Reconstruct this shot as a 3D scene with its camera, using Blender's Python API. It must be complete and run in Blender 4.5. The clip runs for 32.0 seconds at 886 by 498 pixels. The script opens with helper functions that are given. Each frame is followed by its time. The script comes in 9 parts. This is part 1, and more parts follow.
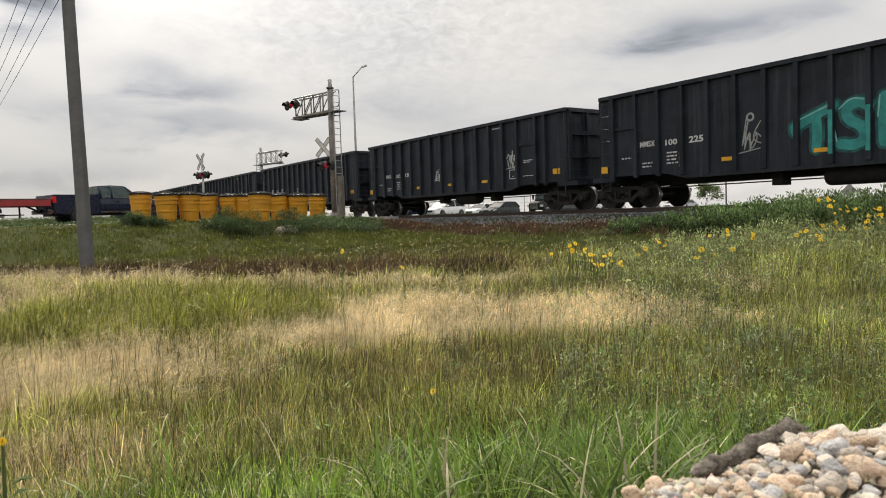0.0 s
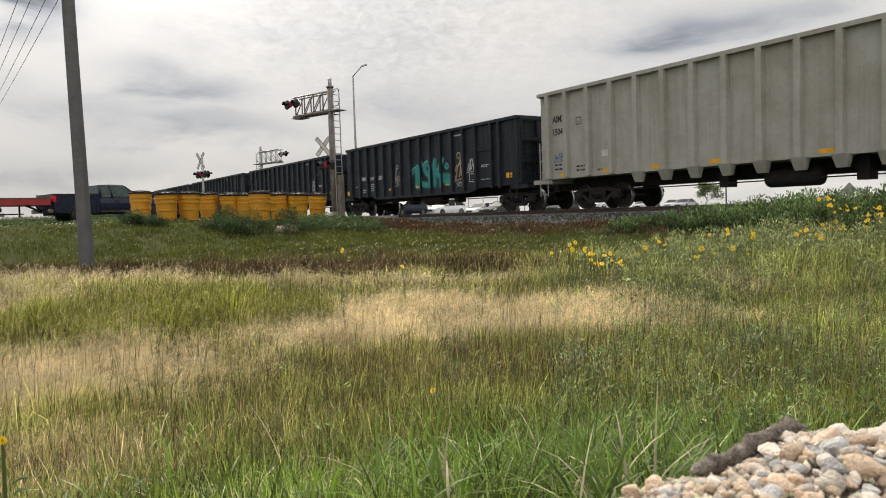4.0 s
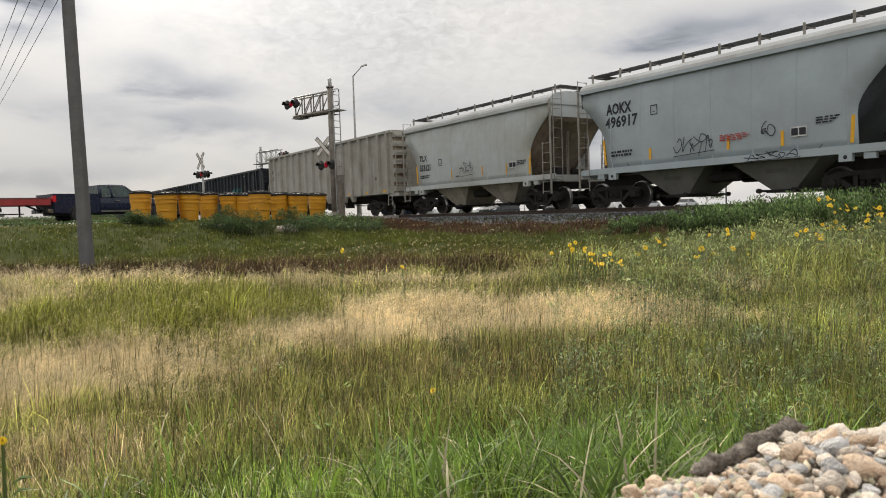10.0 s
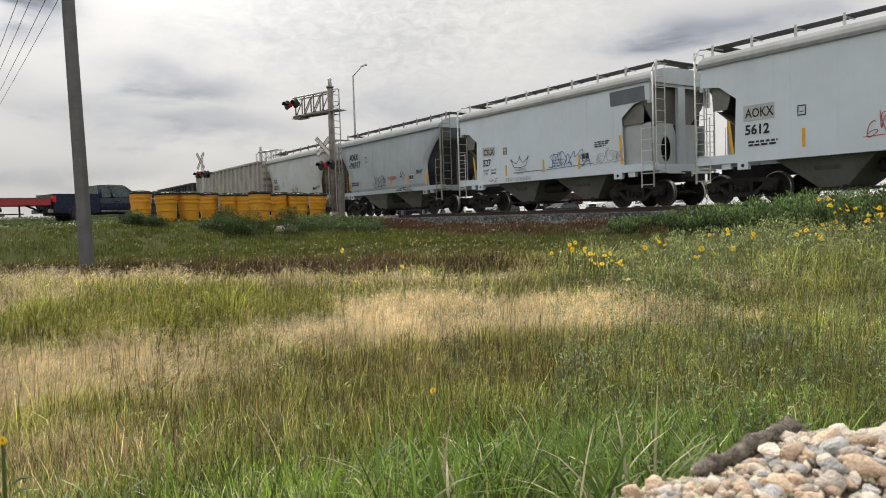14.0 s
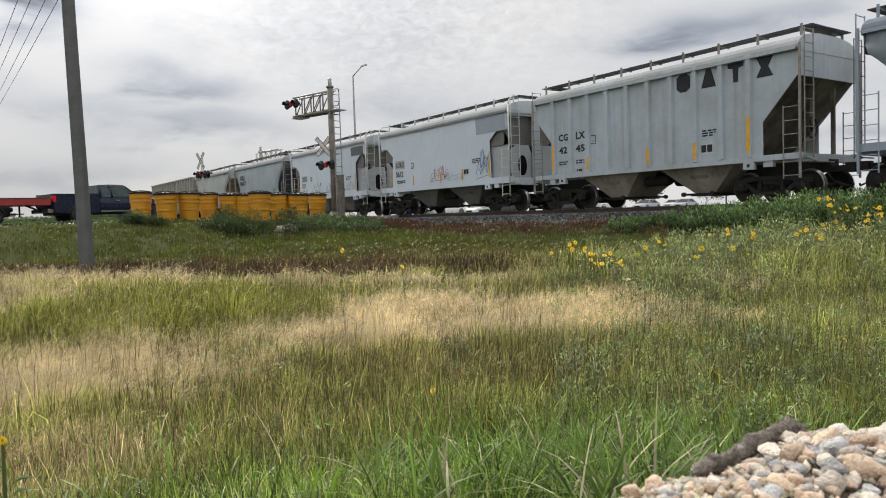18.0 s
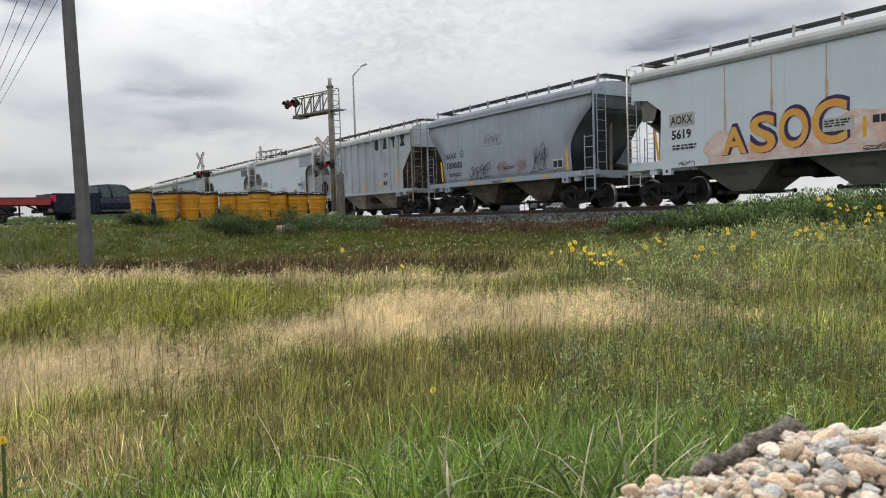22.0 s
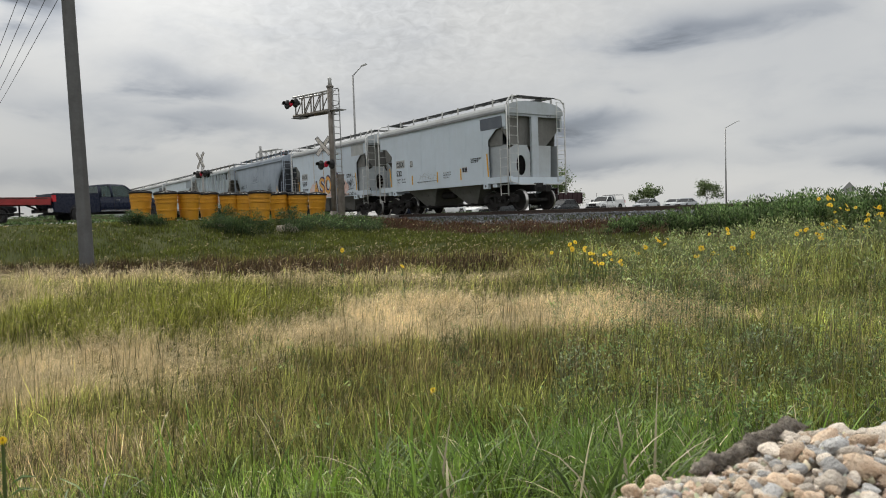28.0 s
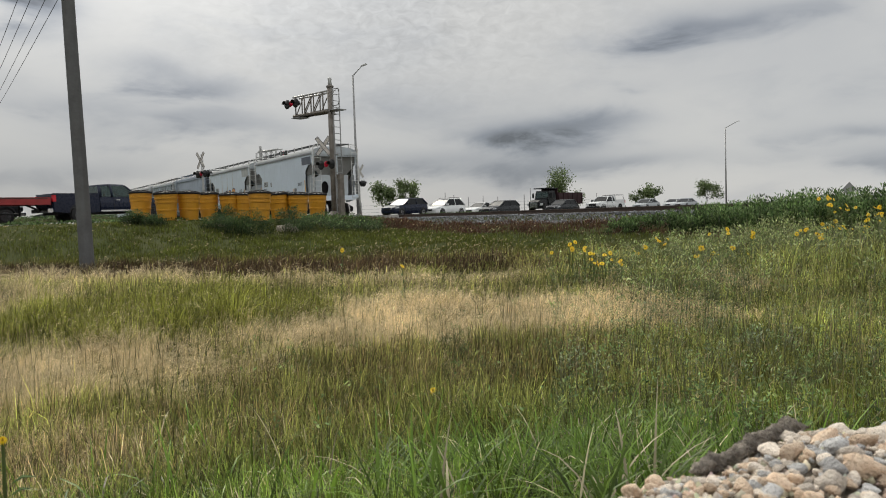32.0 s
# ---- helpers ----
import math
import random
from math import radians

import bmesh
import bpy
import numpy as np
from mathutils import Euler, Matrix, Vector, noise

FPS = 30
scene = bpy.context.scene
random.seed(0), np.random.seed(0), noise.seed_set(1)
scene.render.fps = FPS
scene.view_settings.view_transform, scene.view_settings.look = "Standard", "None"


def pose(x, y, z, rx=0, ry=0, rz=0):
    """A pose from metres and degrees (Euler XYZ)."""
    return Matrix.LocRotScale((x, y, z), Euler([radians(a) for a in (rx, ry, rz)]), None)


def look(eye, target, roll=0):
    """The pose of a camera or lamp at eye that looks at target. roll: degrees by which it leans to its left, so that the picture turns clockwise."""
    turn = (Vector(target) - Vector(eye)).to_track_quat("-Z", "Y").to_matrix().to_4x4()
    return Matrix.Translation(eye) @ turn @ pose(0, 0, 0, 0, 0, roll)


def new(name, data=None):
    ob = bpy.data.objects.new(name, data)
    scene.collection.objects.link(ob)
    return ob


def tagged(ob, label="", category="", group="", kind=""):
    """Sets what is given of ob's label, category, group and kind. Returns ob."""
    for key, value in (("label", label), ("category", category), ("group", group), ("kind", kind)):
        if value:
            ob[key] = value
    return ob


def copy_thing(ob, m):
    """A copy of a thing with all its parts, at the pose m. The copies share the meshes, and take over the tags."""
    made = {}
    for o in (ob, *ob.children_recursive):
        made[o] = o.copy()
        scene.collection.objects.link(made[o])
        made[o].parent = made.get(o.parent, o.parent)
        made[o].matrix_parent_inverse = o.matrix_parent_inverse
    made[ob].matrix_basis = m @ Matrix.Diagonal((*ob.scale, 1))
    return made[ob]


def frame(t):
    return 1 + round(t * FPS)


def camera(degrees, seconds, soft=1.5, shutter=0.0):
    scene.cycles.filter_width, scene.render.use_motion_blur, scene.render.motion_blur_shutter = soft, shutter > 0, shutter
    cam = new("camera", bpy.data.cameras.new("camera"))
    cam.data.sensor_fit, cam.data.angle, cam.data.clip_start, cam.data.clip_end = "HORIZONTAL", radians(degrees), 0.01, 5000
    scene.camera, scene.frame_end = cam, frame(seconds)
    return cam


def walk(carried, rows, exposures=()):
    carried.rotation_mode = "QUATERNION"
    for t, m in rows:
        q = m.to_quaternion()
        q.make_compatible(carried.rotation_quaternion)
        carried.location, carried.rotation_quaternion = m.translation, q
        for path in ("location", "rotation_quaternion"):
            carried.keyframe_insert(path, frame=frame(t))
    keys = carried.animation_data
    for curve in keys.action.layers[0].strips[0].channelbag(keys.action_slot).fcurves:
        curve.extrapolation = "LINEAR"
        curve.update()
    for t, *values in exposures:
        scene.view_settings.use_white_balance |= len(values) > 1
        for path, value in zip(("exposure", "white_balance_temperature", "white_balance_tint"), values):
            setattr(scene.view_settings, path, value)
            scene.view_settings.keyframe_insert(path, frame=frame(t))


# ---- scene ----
# The camera stands still on the gravel shoulder; z = 0 is the top of the rails.
cam = camera(65.09, 32.0, 1.0, 0.08)
EYE = pose(0, 0, 0.0, 90 - 2.946, 0, 0) @ pose(0, 0, 0, 0, 0, -1.929)
cam.data.dof.use_dof, cam.data.dof.focus_distance, cam.data.dof.aperture_fstop = True, 24.0, 16.0
# the support settles by less than a tenth of a degree
TILTS = [(0.0, 0.09), (0.5, 0.07), (1.2, 0.04), (6.0, 0.02), (14.0, 0.025), (18.5, 0.015), (20.0, -0.01), (32.0, -0.015)]
walk(cam, [(t, pose(0, 0, 0.0, a, 0, 0) @ EYE) for t, a in TILTS], [(0.0, 0.0, 6600, 10), (13.0, -0.02, 6550, 10), (19.0, -0.02, 6250, 10), (25.0, -0.03, 6220, 9), (28.0, -0.27, 6300, 8), (32.0, -0.39, 6340, 8)])

# ---- world and sun: thin overcast, the sun veiled up to the left ahead ----
SUN_AZ, SUN_EL = radians(-23), radians(36)
SUN_DIR = Vector((math.sin(SUN_AZ) * math.cos(SUN_EL), math.cos(SUN_AZ) * math.cos(SUN_EL), math.sin(SUN_EL)))


def build_world():
    w = bpy.data.worlds.new("overcast_sky")
    scene.world = w
    w.use_nodes = True
    nt = w.node_tree
    nt.nodes.clear()
    N, L = nt.nodes.new, nt.links.new

    def math_node(op, a, b=None, c=None, clamp=False):
        n = N("ShaderNodeMath")
        n.operation, n.use_clamp = op, clamp
        for i, v in enumerate((a, b, c)):
            if v is None:
                continue
            if isinstance(v, (int, float)):
                n.inputs[i].default_value = v
            else:
                L(v, n.inputs[i])
        return n.outputs[0]

    def ramp(v, lo, hi, a=0.0, b=1.0):
        n = N("ShaderNodeMapRange")
        n.interpolation_type = "SMOOTHSTEP"
        L(v, n.inputs[0])
        for i, x in enumerate((lo, hi, a, b)):
            n.inputs[i + 1].default_value = x
        return n.outputs[0]

    co = N("ShaderNodeTexCoord").outputs["Generated"]
    sep = N("ShaderNodeSeparateXYZ")
    L(co, sep.inputs[0])
    X, Y, Z = sep.outputs
    az = math_node("ARCTAN2", X, Y)
    el = math_node("ARCSINE", Z)
    flat = N("ShaderNodeCombineXYZ")
    L(az, flat.inputs[0]), L(el, flat.inputs[1])

    def noise_tex(scale, detail, rough, offset, stretch=(1, 1, 1), distort=0.0):
        m = N("ShaderNodeMapping")
        L(flat.outputs[0], m.inputs[0])
        m.inputs["Location"].default_value = offset
        m.inputs["Scale"].default_value = stretch
        n = N("ShaderNodeTexNoise")
        L(m.outputs[0], n.inputs["Vector"])
        n.inputs["Scale"].default_value, n.inputs["Detail"].default_value = scale, detail
        n.inputs["Roughness"].default_value, n.inputs["Distortion"].default_value = rough, distort
        return n.outputs[0]

    broad = noise_tex(2.6, 5, 0.5, (3.1, 1.7, 0), (1.0, 2.1, 1), 0.3)
    mid = noise_tex(7.5, 6, 0.55, (7.3, 4.2, 0), (0.8, 2.2, 1), 0.4)
    fine = noise_tex(46.0, 3, 0.55, (1.3, 8.2, 0), (1.0, 1.9, 1), 0.8)
    dark = math_node("ADD", math_node("MULTIPLY", ramp(broad, 0.40, 0.68), 0.34), math_node("MULTIPLY", ramp(mid, 0.45, 0.75), 0.30))

    # the thicker cloud banks: azimuth, elevation, half width, half height (degrees), weight
    wob = math_node("MULTIPLY", math_node("SUBTRACT", mid, 0.5), 0.16)
    wob2 = math_node("ADD", math_node("MULTIPLY", math_node("SUBTRACT", broad, 0.5), 0.22), math_node("MULTIPLY", math_node("SUBTRACT", mid, 0.5), 0.20))
    total = None
    for a, e, wa, we, wt in BANKS:
        da = math_node("DIVIDE", math_node("SUBTRACT", math_node("ADD", az, wob), radians(a)), radians(wa))
        de = math_node("DIVIDE", math_node("SUBTRACT", math_node("ADD", el, math_node("MULTIPLY", wob2, 0.3)), radians(e)), radians(we))
        r2 = math_node("ADD", math_node("MULTIPLY", da, da), math_node("MULTIPLY", de, de))
        g = math_node("MULTIPLY", math_node("POWER", 2.718, math_node("MULTIPLY", r2, -1.0)), wt)
        total = g if total is None else math_node("ADD", total, g)
    thick = math_node("ADD", math_node("MULTIPLY", dark, 0.42), math_node("MULTIPLY", total, math_node("ADD", 0.62, math_node("MULTIPLY", ramp(mid, 0.36, 0.66), 0.55))), clamp=True)
    # a field of small ripples high up ahead
    ra, re = math_node("DIVIDE", math_node("ADD", az, 0.06), 0.26), math_node("DIVIDE", math_node("SUBTRACT", el, 0.28), 0.10)
    field = math_node("POWER", 2.718, math_node("MULTIPLY", math_node("ADD", math_node("MULTIPLY", ra, ra), math_node("MULTIPLY", re, re)), -1.0))
    ripple = math_node("MULTIPLY", math_node("SUBTRACT", fine, 0.53), math_node("MULTIPLY", field, 0.5))

    # glow of the veiled sun
    dot = N("ShaderNodeVectorMath")
    dot.operation = "DOT_PRODUCT"
    L(co, dot.inputs[0])
    dot.inputs[1].default_value = SUN_DIR
    cosg = math_node("MAXIMUM", dot.outputs["Value"], 0.0)
    glow = math_node("ADD", math_node("MULTIPLY", math_node("POWER", cosg, 7.0), 0.48), math_node("MULTIPLY", math_node("POWER", cosg, 26.0), 1.1))

    lum = math_node("ADD", math_node("ADD", math_node("ADD", ramp(az, -0.4, 0.6, 0.56, 0.82), ramp(Y, 0.15, -0.7, 0.0, 0.55)), math_node("MULTIPLY", ramp(el, 0.30, 1.2), 0.75)), glow)
    lum = math_node("MULTIPLY", lum, math_node("SUBTRACT", 1.0, math_node("MULTIPLY", thick, 0.74)))
    lum = math_node("ADD", lum, ripple)
    tint = N("ShaderNodeMix")
    tint.data_type = "RGBA"
    tint.inputs[6].default_value = (1.0, 0.972, 0.935, 1)
    tint.inputs[7].default_value = (0.86, 0.905, 1.0, 1)
    L(math_node("MULTIPLY", thick, 1.5, clamp=True), tint.inputs[0])
    col = N("ShaderNodeVectorMath")
    col.operation = "SCALE"
    L(tint.outputs[2], col.inputs[0]), L(lum, col.inputs["Scale"])

    sky = N("ShaderNodeTexSky")
    sky.sky_type, sky.sun_disc = "NISHITA", False
    sky.sun_elevation, sky.sun_rotation = SUN_EL, SUN_AZ
    b1, b2, mix, out = N("ShaderNodeBackground"), N("ShaderNodeBackground"), N("ShaderNodeMixShader"), N("ShaderNodeOutputWorld")
    L(sky.outputs[0], b1.inputs[0])
    b1.inputs[1].default_value = 0.08
    L(col.outputs[0], b2.inputs[0])
    b2.inputs[1].default_value = 1.0
    mix.inputs[0].default_value = 0.94
    L(b1.outputs[0], mix.inputs[1]), L(b2.outputs[0], mix.inputs[2]), L(mix.outputs[0], out.inputs[0])


BANKS = [(19.3, 13.2, 3.4, 1.2, 0.48), (23.5, 13.5, 5.0, 1.0, 0.30), (28.5, 14.1, 4.5, 0.6, 0.22), (17.5, 11.9, 3.4, 0.9, 0.16), (8.5, 5.9, 4.6, 1.3, 0.72), (7.2, 6.4, 3.4, 1.0, 0.35), (12.5, 6.5, 3.6, 1.0, 0.52), (15.1, 9.1, 1.0, 0.4, 0.2), (13.0, 3.2, 9.0, 1.0, 0.38),
         (-22.5, 10.8, 3.4, 1.2, 0.5), (-18.0, 9.6, 3.2, 0.9, 0.5), (-20.0, 7.6, 5.0, 0.8, 0.52), (-18.0, 6.5, 6.5, 0.8, 0.5), (-27.0, 8.6, 4.0, 0.8, 0.25), (-30.2, 15.2, 2.6, 1.5, 1.5), (30.5, 5.0, 3.5, 0.6, 0.4), (32.5, 3.2, 4.5, 0.8, 0.3),
         (-28.0, 4.0, 9.0, 1.0, 0.2), (0.0, 4.0, 9.0, 1.1, 0.42), (-4.0, 9.0, 6.0, 1.4, 0.15)]
build_world()
sun = new("sun", bpy.data.lights.new("sun", "SUN"))
sun.data.energy, sun.data.angle, sun.data.color = 3.4, radians(10), (1.0, 0.92, 0.78)
sun.matrix_world = look(SUN_DIR * 50, (0, 0, 0))


# ---- materials ----
def material(name, col, rough=0.7, metal=0.0, col2=None, scale=6.0, bump=0.0, bump_scale=60.0, spec=0.4, fine=0.25, streak=0.0, streak_col=None, vary=0.0, coords="Object"):
    """Two colours mixed by broad and fine noise, with relief; streak adds stains that run down."""
    m = bpy.data.materials.new(name)
    m.use_nodes = True
    nt = m.node_tree
    N, L = nt.nodes.new, nt.links.new
    b = nt.nodes["Principled BSDF"]
    tc = N("ShaderNodeTexCoord").outputs[coords]
    n1, n2 = N("ShaderNodeTexNoise"), N("ShaderNodeTexNoise")
    for n, s, d in ((n1, scale, 6), (n2, scale * 7, 4)):
        L(tc, n.inputs["Vector"])
        n.inputs["Scale"].default_value, n.inputs["Detail"].default_value, n.inputs["Roughness"].default_value = s, d, 0.6
    add = N("ShaderNodeMath")
    add.operation = "MULTIPLY_ADD"
    L(n2.outputs[0], add.inputs[0])
    add.inputs[1].default_value = fine
    L(n1.outputs[0], add.inputs[2])
    rg = N("ShaderNodeMapRange")
    L(add.outputs[0], rg.inputs[0])
    rg.inputs[1].default_value, rg.inputs[2].default_value = 0.36 + fine * 0.5, 0.66 + fine * 0.5
    mx = N("ShaderNodeMix")
    mx.data_type = "RGBA"
    mx.inputs[6].default_value = (*col, 1)
    mx.inputs[7].default_value = (*(col2 or [c * 0.7 for c in col]), 1)
    L(rg.outputs[0], mx.inputs[0])
    out = mx.outputs[2]
    if streak:
        mp = N("ShaderNodeMapping")
        mp.inputs["Scale"].default_value = (5.5, 5.5, 0.22)
        L(tc, mp.inputs[0])
        n3 = N("ShaderNodeTexNoise")
        n3.inputs["Scale"].default_value, n3.inputs["Detail"].default_value, n3.inputs["Roughness"].default_value = 1.0, 5, 0.65
        L(mp.outputs[0], n3.inputs["Vector"])
        r3 = N("ShaderNodeMapRange")
        L(n3.outputs[0], r3.inputs[0])
        r3.inputs[1].default_value, r3.inputs[2].default_value, r3.inputs[4].default_value = 0.5, 0.75, streak
        m3 = N("ShaderNodeMix")
        m3.data_type = "RGBA"
        L(r3.outputs[0], m3.inputs[0]), L(out, m3.inputs[6])
        m3.inputs[7].default_value = (*(streak_col or [c * 0.45 for c in col]), 1)
        out = m3.outputs[2]
    if vary:
        oi = N("ShaderNodeObjectInfo")
        hs = N("ShaderNodeHueSaturation")
        vr = N("ShaderNodeMapRange")
        L(oi.outputs["Random"], vr.inputs[0])
        vr.inputs[3].default_value, vr.inputs[4].default_value = 1 - vary, 1 + vary
        L(vr.outputs[0], hs.inputs["Value"]), L(out, hs.inputs["Color"])
        out = hs.outputs[0]
    L(out, b.inputs["Base Color"])
    rr = N("ShaderNodeMapRange")
    L(n2.outputs[0], rr.inputs[0])
    rr.inputs[3].default_value, rr.inputs[4].default_value = max(0.03, rough - 0.1), min(1.0, rough + 0.1)
    L(rr.outputs[0], b.inputs["Roughness"])
    b.inputs["Metallic"].default_value, b.inputs["Specular IOR Level"].default_value = metal, spec
    if bump:
        n4 = N("ShaderNodeTexNoise")
        L(tc, n4.inputs["Vector"])
        n4.inputs["Scale"].default_value, n4.inputs["Detail"].default_value = bump_scale, 5
        bp = N("ShaderNodeBump")
        bp.inputs["Strength"].default_value, bp.inputs["Distance"].default_value = bump, 0.02
        L(n4.outputs[0], bp.inputs["Height"]), L(bp.outputs[0], b.inputs["Normal"])
    return m


def glow_material(name, col, strength):
    m = material(name, col, 0.3)
    b = m.node_tree.nodes["Principled BSDF"]
    b.inputs["Emission Color"].default_value, b.inputs["Emission Strength"].default_value = (*col, 1), strength
    return m


def glass_material(name, col, rough=0.03):
    m = bpy.data.materials.new(name)
    m.use_nodes = True
    b = m.node_tree.nodes["Principled BSDF"]
    b.inputs["Base Color"].default_value, b.inputs["Roughness"].default_value = (*col, 1), rough
    b.inputs["Transmission Weight"].default_value, b.inputs["IOR"].default_value = 0.75, 1.45
    return m


def plant_material(name, rough=0.6, through_light=0.35, tint=1.0):
    """Leaves and blades take their colour from the mesh's own hue layer."""
    m = bpy.data.materials.new(name)
    m.use_nodes = True
    nt = m.node_tree
    nt.nodes.clear()
    N, L = nt.nodes.new, nt.links.new
    at = N("ShaderNodeAttribute")
    at.attribute_name = "hue"
    nz = N("ShaderNodeTexNoise")
    nz.inputs["Scale"].default_value = 1.7
    L(N("ShaderNodeTexCoord").outputs["Object"], nz.inputs["Vector"])
    hs = N("ShaderNodeHueSaturation")
    mr = N("ShaderNodeMapRange")
    L(nz.outputs[0], mr.inputs[0])
    mr.inputs[1].default_value, mr.inputs[2].default_value, mr.inputs[3].default_value, mr.inputs[4].default_value = 0.3, 0.7, 0.8 * tint, 1.2 * tint
    L(mr.outputs[0], hs.inputs["Value"]), L(at.outputs["Color"], hs.inputs["Color"])
    b, t, mx, o = N("ShaderNodeBsdfPrincipled"), N("ShaderNodeBsdfTranslucent"), N("ShaderNodeMixShader"), N("ShaderNodeOutputMaterial")
    b.inputs["Roughness"].default_value, b.inputs["Specular IOR Level"].default_value = rough, 0.22
    L(hs.outputs[0], b.inputs["Base Color"]), L(hs.outputs[0], t.inputs["Color"])
    mx.inputs[0].default_value = through_light
    L(b.outputs[0], mx.inputs[1]), L(t.outputs[0], mx.inputs[2]), L(mx.outputs[0], o.inputs[0])
    return m


M = {}
M["black_steel"] = material("black_car_paint", (0.018, 0.023, 0.034), 0.45, col2=(0.008, 0.010, 0.014), scale=1.3, streak=0.8, streak_col=(0.046, 0.052, 0.062), spec=0.26, bump=0.25, bump_scale=3.0)
M["tan_steel"] = material("tan_car_paint", (0.37, 0.37, 0.34), 0.6, col2=(0.29, 0.275, 0.24), scale=1.1, streak=0.5, streak_col=(0.22, 0.185, 0.15), bump=0.3, bump_scale=2.5)
M["tan_rust"] = material("tan_paint_rust", (0.30, 0.24, 0.18), 0.75, col2=(0.16, 0.11, 0.08), scale=2.5)
# grey eaves rail, painted dark as the shadow line below the roof
M["trim_shadow"] = material("grey_rail_shadow_paint", (0.24, 0.255, 0.26), 0.6, col2=(0.17, 0.175, 0.175), scale=2.0)
M["dusty_pale"] = material("dusty_pale_paint", (0.43, 0.465, 0.48), 0.6, col2=(0.35, 0.355, 0.335), scale=0.5, streak=0.25, streak_col=(0.27, 0.245, 0.20), bump=0.15, bump_scale=2.0)
M["pale_steel"] = material("pale_grey_paint", (0.36, 0.415, 0.455), 0.5, col2=(0.30, 0.34, 0.365), scale=0.6, streak=0.22, streak_col=(0.30, 0.31, 0.30), bump=0.15, bump_scale=2.0)
M["white_steel"] = material("white_car_paint", (0.585, 0.66, 0.735), 0.42, col2=(0.53, 0.595, 0.655), scale=0.5, streak=0.16, streak_col=(0.44, 0.46, 0.46), bump=0.1, bump_scale=2.0)
M["grey_steel"] = material("worn_grey_paint", (0.33, 0.38, 0.45), 0.5, col2=(0.27, 0.31, 0.37), scale=0.6, streak=0.25, streak_col=(0.14, 0.15, 0.165), bump=0.15, bump_scale=2.0)
M["rib_steel"] = material("dusty_grey_paint", (0.44, 0.50, 0.555), 0.55, col2=(0.36, 0.395, 0.42), scale=0.9, streak=0.45, streak_col=(0.27, 0.245, 0.22), bump=0.2, bump_scale=2.0)
M["chute_dust"] = material("dusty_chute_paint", (0.42, 0.39, 0.34), 0.8, col2=(0.25, 0.225, 0.19), scale=1.1, streak=0.5, streak_col=(0.10, 0.09, 0.08))
M["ladder_dust"] = material("dusty_ladder_paint", (0.30, 0.285, 0.26), 0.7, col2=(0.20, 0.18, 0.16), scale=5)
M["grime"] = material("grimy_slope_sheet", (0.20, 0.175, 0.145), 0.8, col2=(0.05, 0.044, 0.038), scale=0.9, streak=0.5, streak_col=(0.05, 0.045, 0.04))
# slate paint of one car's ends, and painted shade on another's
M["slate_and_shade"] = material("slate_and_shade_paint", (0.075, 0.085, 0.10), 0.6, col2=(0.045, 0.05, 0.06), scale=1.2, streak=0.4, streak_col=(0.03, 0.032, 0.036))
# body white darkened in colour for the weaker light on the car ends
M["shaded_end_white"] = material("shaded_end_paint", (0.43, 0.475, 0.52), 0.6, col2=(0.36, 0.39, 0.41), scale=0.9, streak=0.25, streak_col=(0.25, 0.25, 0.24))
# recessed end plates, set darker than the body white
M["beige"] = material("darker_end_plate", (0.40, 0.435, 0.46), 0.6, col2=(0.33, 0.35, 0.36), scale=0.7, streak=0.1, streak_col=(0.3, 0.3, 0.29))
M["grey_panel"] = material("dusty_grey_panel", (0.20, 0.20, 0.19), 0.75, col2=(0.14, 0.14, 0.132), scale=1.2, streak=0.25, streak_col=(0.06, 0.058, 0.055))
# dusty roof paint, darkened further to offset the strong light from above
M["roof_dust_toned"] = material("dusty_toned_roof_paint", (0.34, 0.36, 0.37), 0.9, col2=(0.27, 0.275, 0.275), scale=0.8, spec=0.08, streak=0.3, streak_col=(0.22, 0.21, 0.20))
M["rust_brown"] = material("rust_brown_sheet", (0.25, 0.195, 0.145), 0.8, col2=(0.13, 0.10, 0.08), scale=0.9, streak=0.5, streak_col=(0.05, 0.045, 0.04))
# slate roof colour kept darker than the sides to offset glare
M["grey_roof"] = material("slate_roof_paint", (0.20, 0.23, 0.27), 0.9, col2=(0.15, 0.17, 0.20), scale=0.8, spec=0.08)
M["patch"] = material("overpainted_patch", (0.10, 0.115, 0.14), 0.6, col2=(0.13, 0.145, 0.17), scale=2.0)
M["patch_light"] = material("pale_patch", (0.36, 0.38, 0.38), 0.6, col2=(0.46, 0.47, 0.46), scale=3.0)
M["patch_blue"] = material("blue_grey_patch", (0.33, 0.37, 0.42), 0.6, col2=(0.30, 0.34, 0.39), scale=2.0)
M["truck_iron"] = material("bogie_iron", (0.018, 0.016, 0.015), 0.8, col2=(0.009, 0.008, 0.008), scale=5, bump=0.3)
M["wheel_iron"] = material("wheel_iron", (0.022, 0.019, 0.018), 0.7, col2=(0.012, 0.011, 0.01), scale=5)
M["tread"] = material("polished_tread", (0.42, 0.41, 0.40), 0.3, metal=0.9, scale=8)
M["ladder_white"] = material("pale_ladder_paint", (0.60, 0.61, 0.60), 0.5, col2=(0.45, 0.44, 0.42), scale=5)
M["grating"] = material("dark_grating", (0.09, 0.092, 0.095), 0.6, metal=0.3, scale=6)
M["letter_black"] = material("black_lettering", (0.02, 0.022, 0.03), 0.6)
M["letter_white"] = material("white_lettering", (0.62, 0.62, 0.62), 0.6)
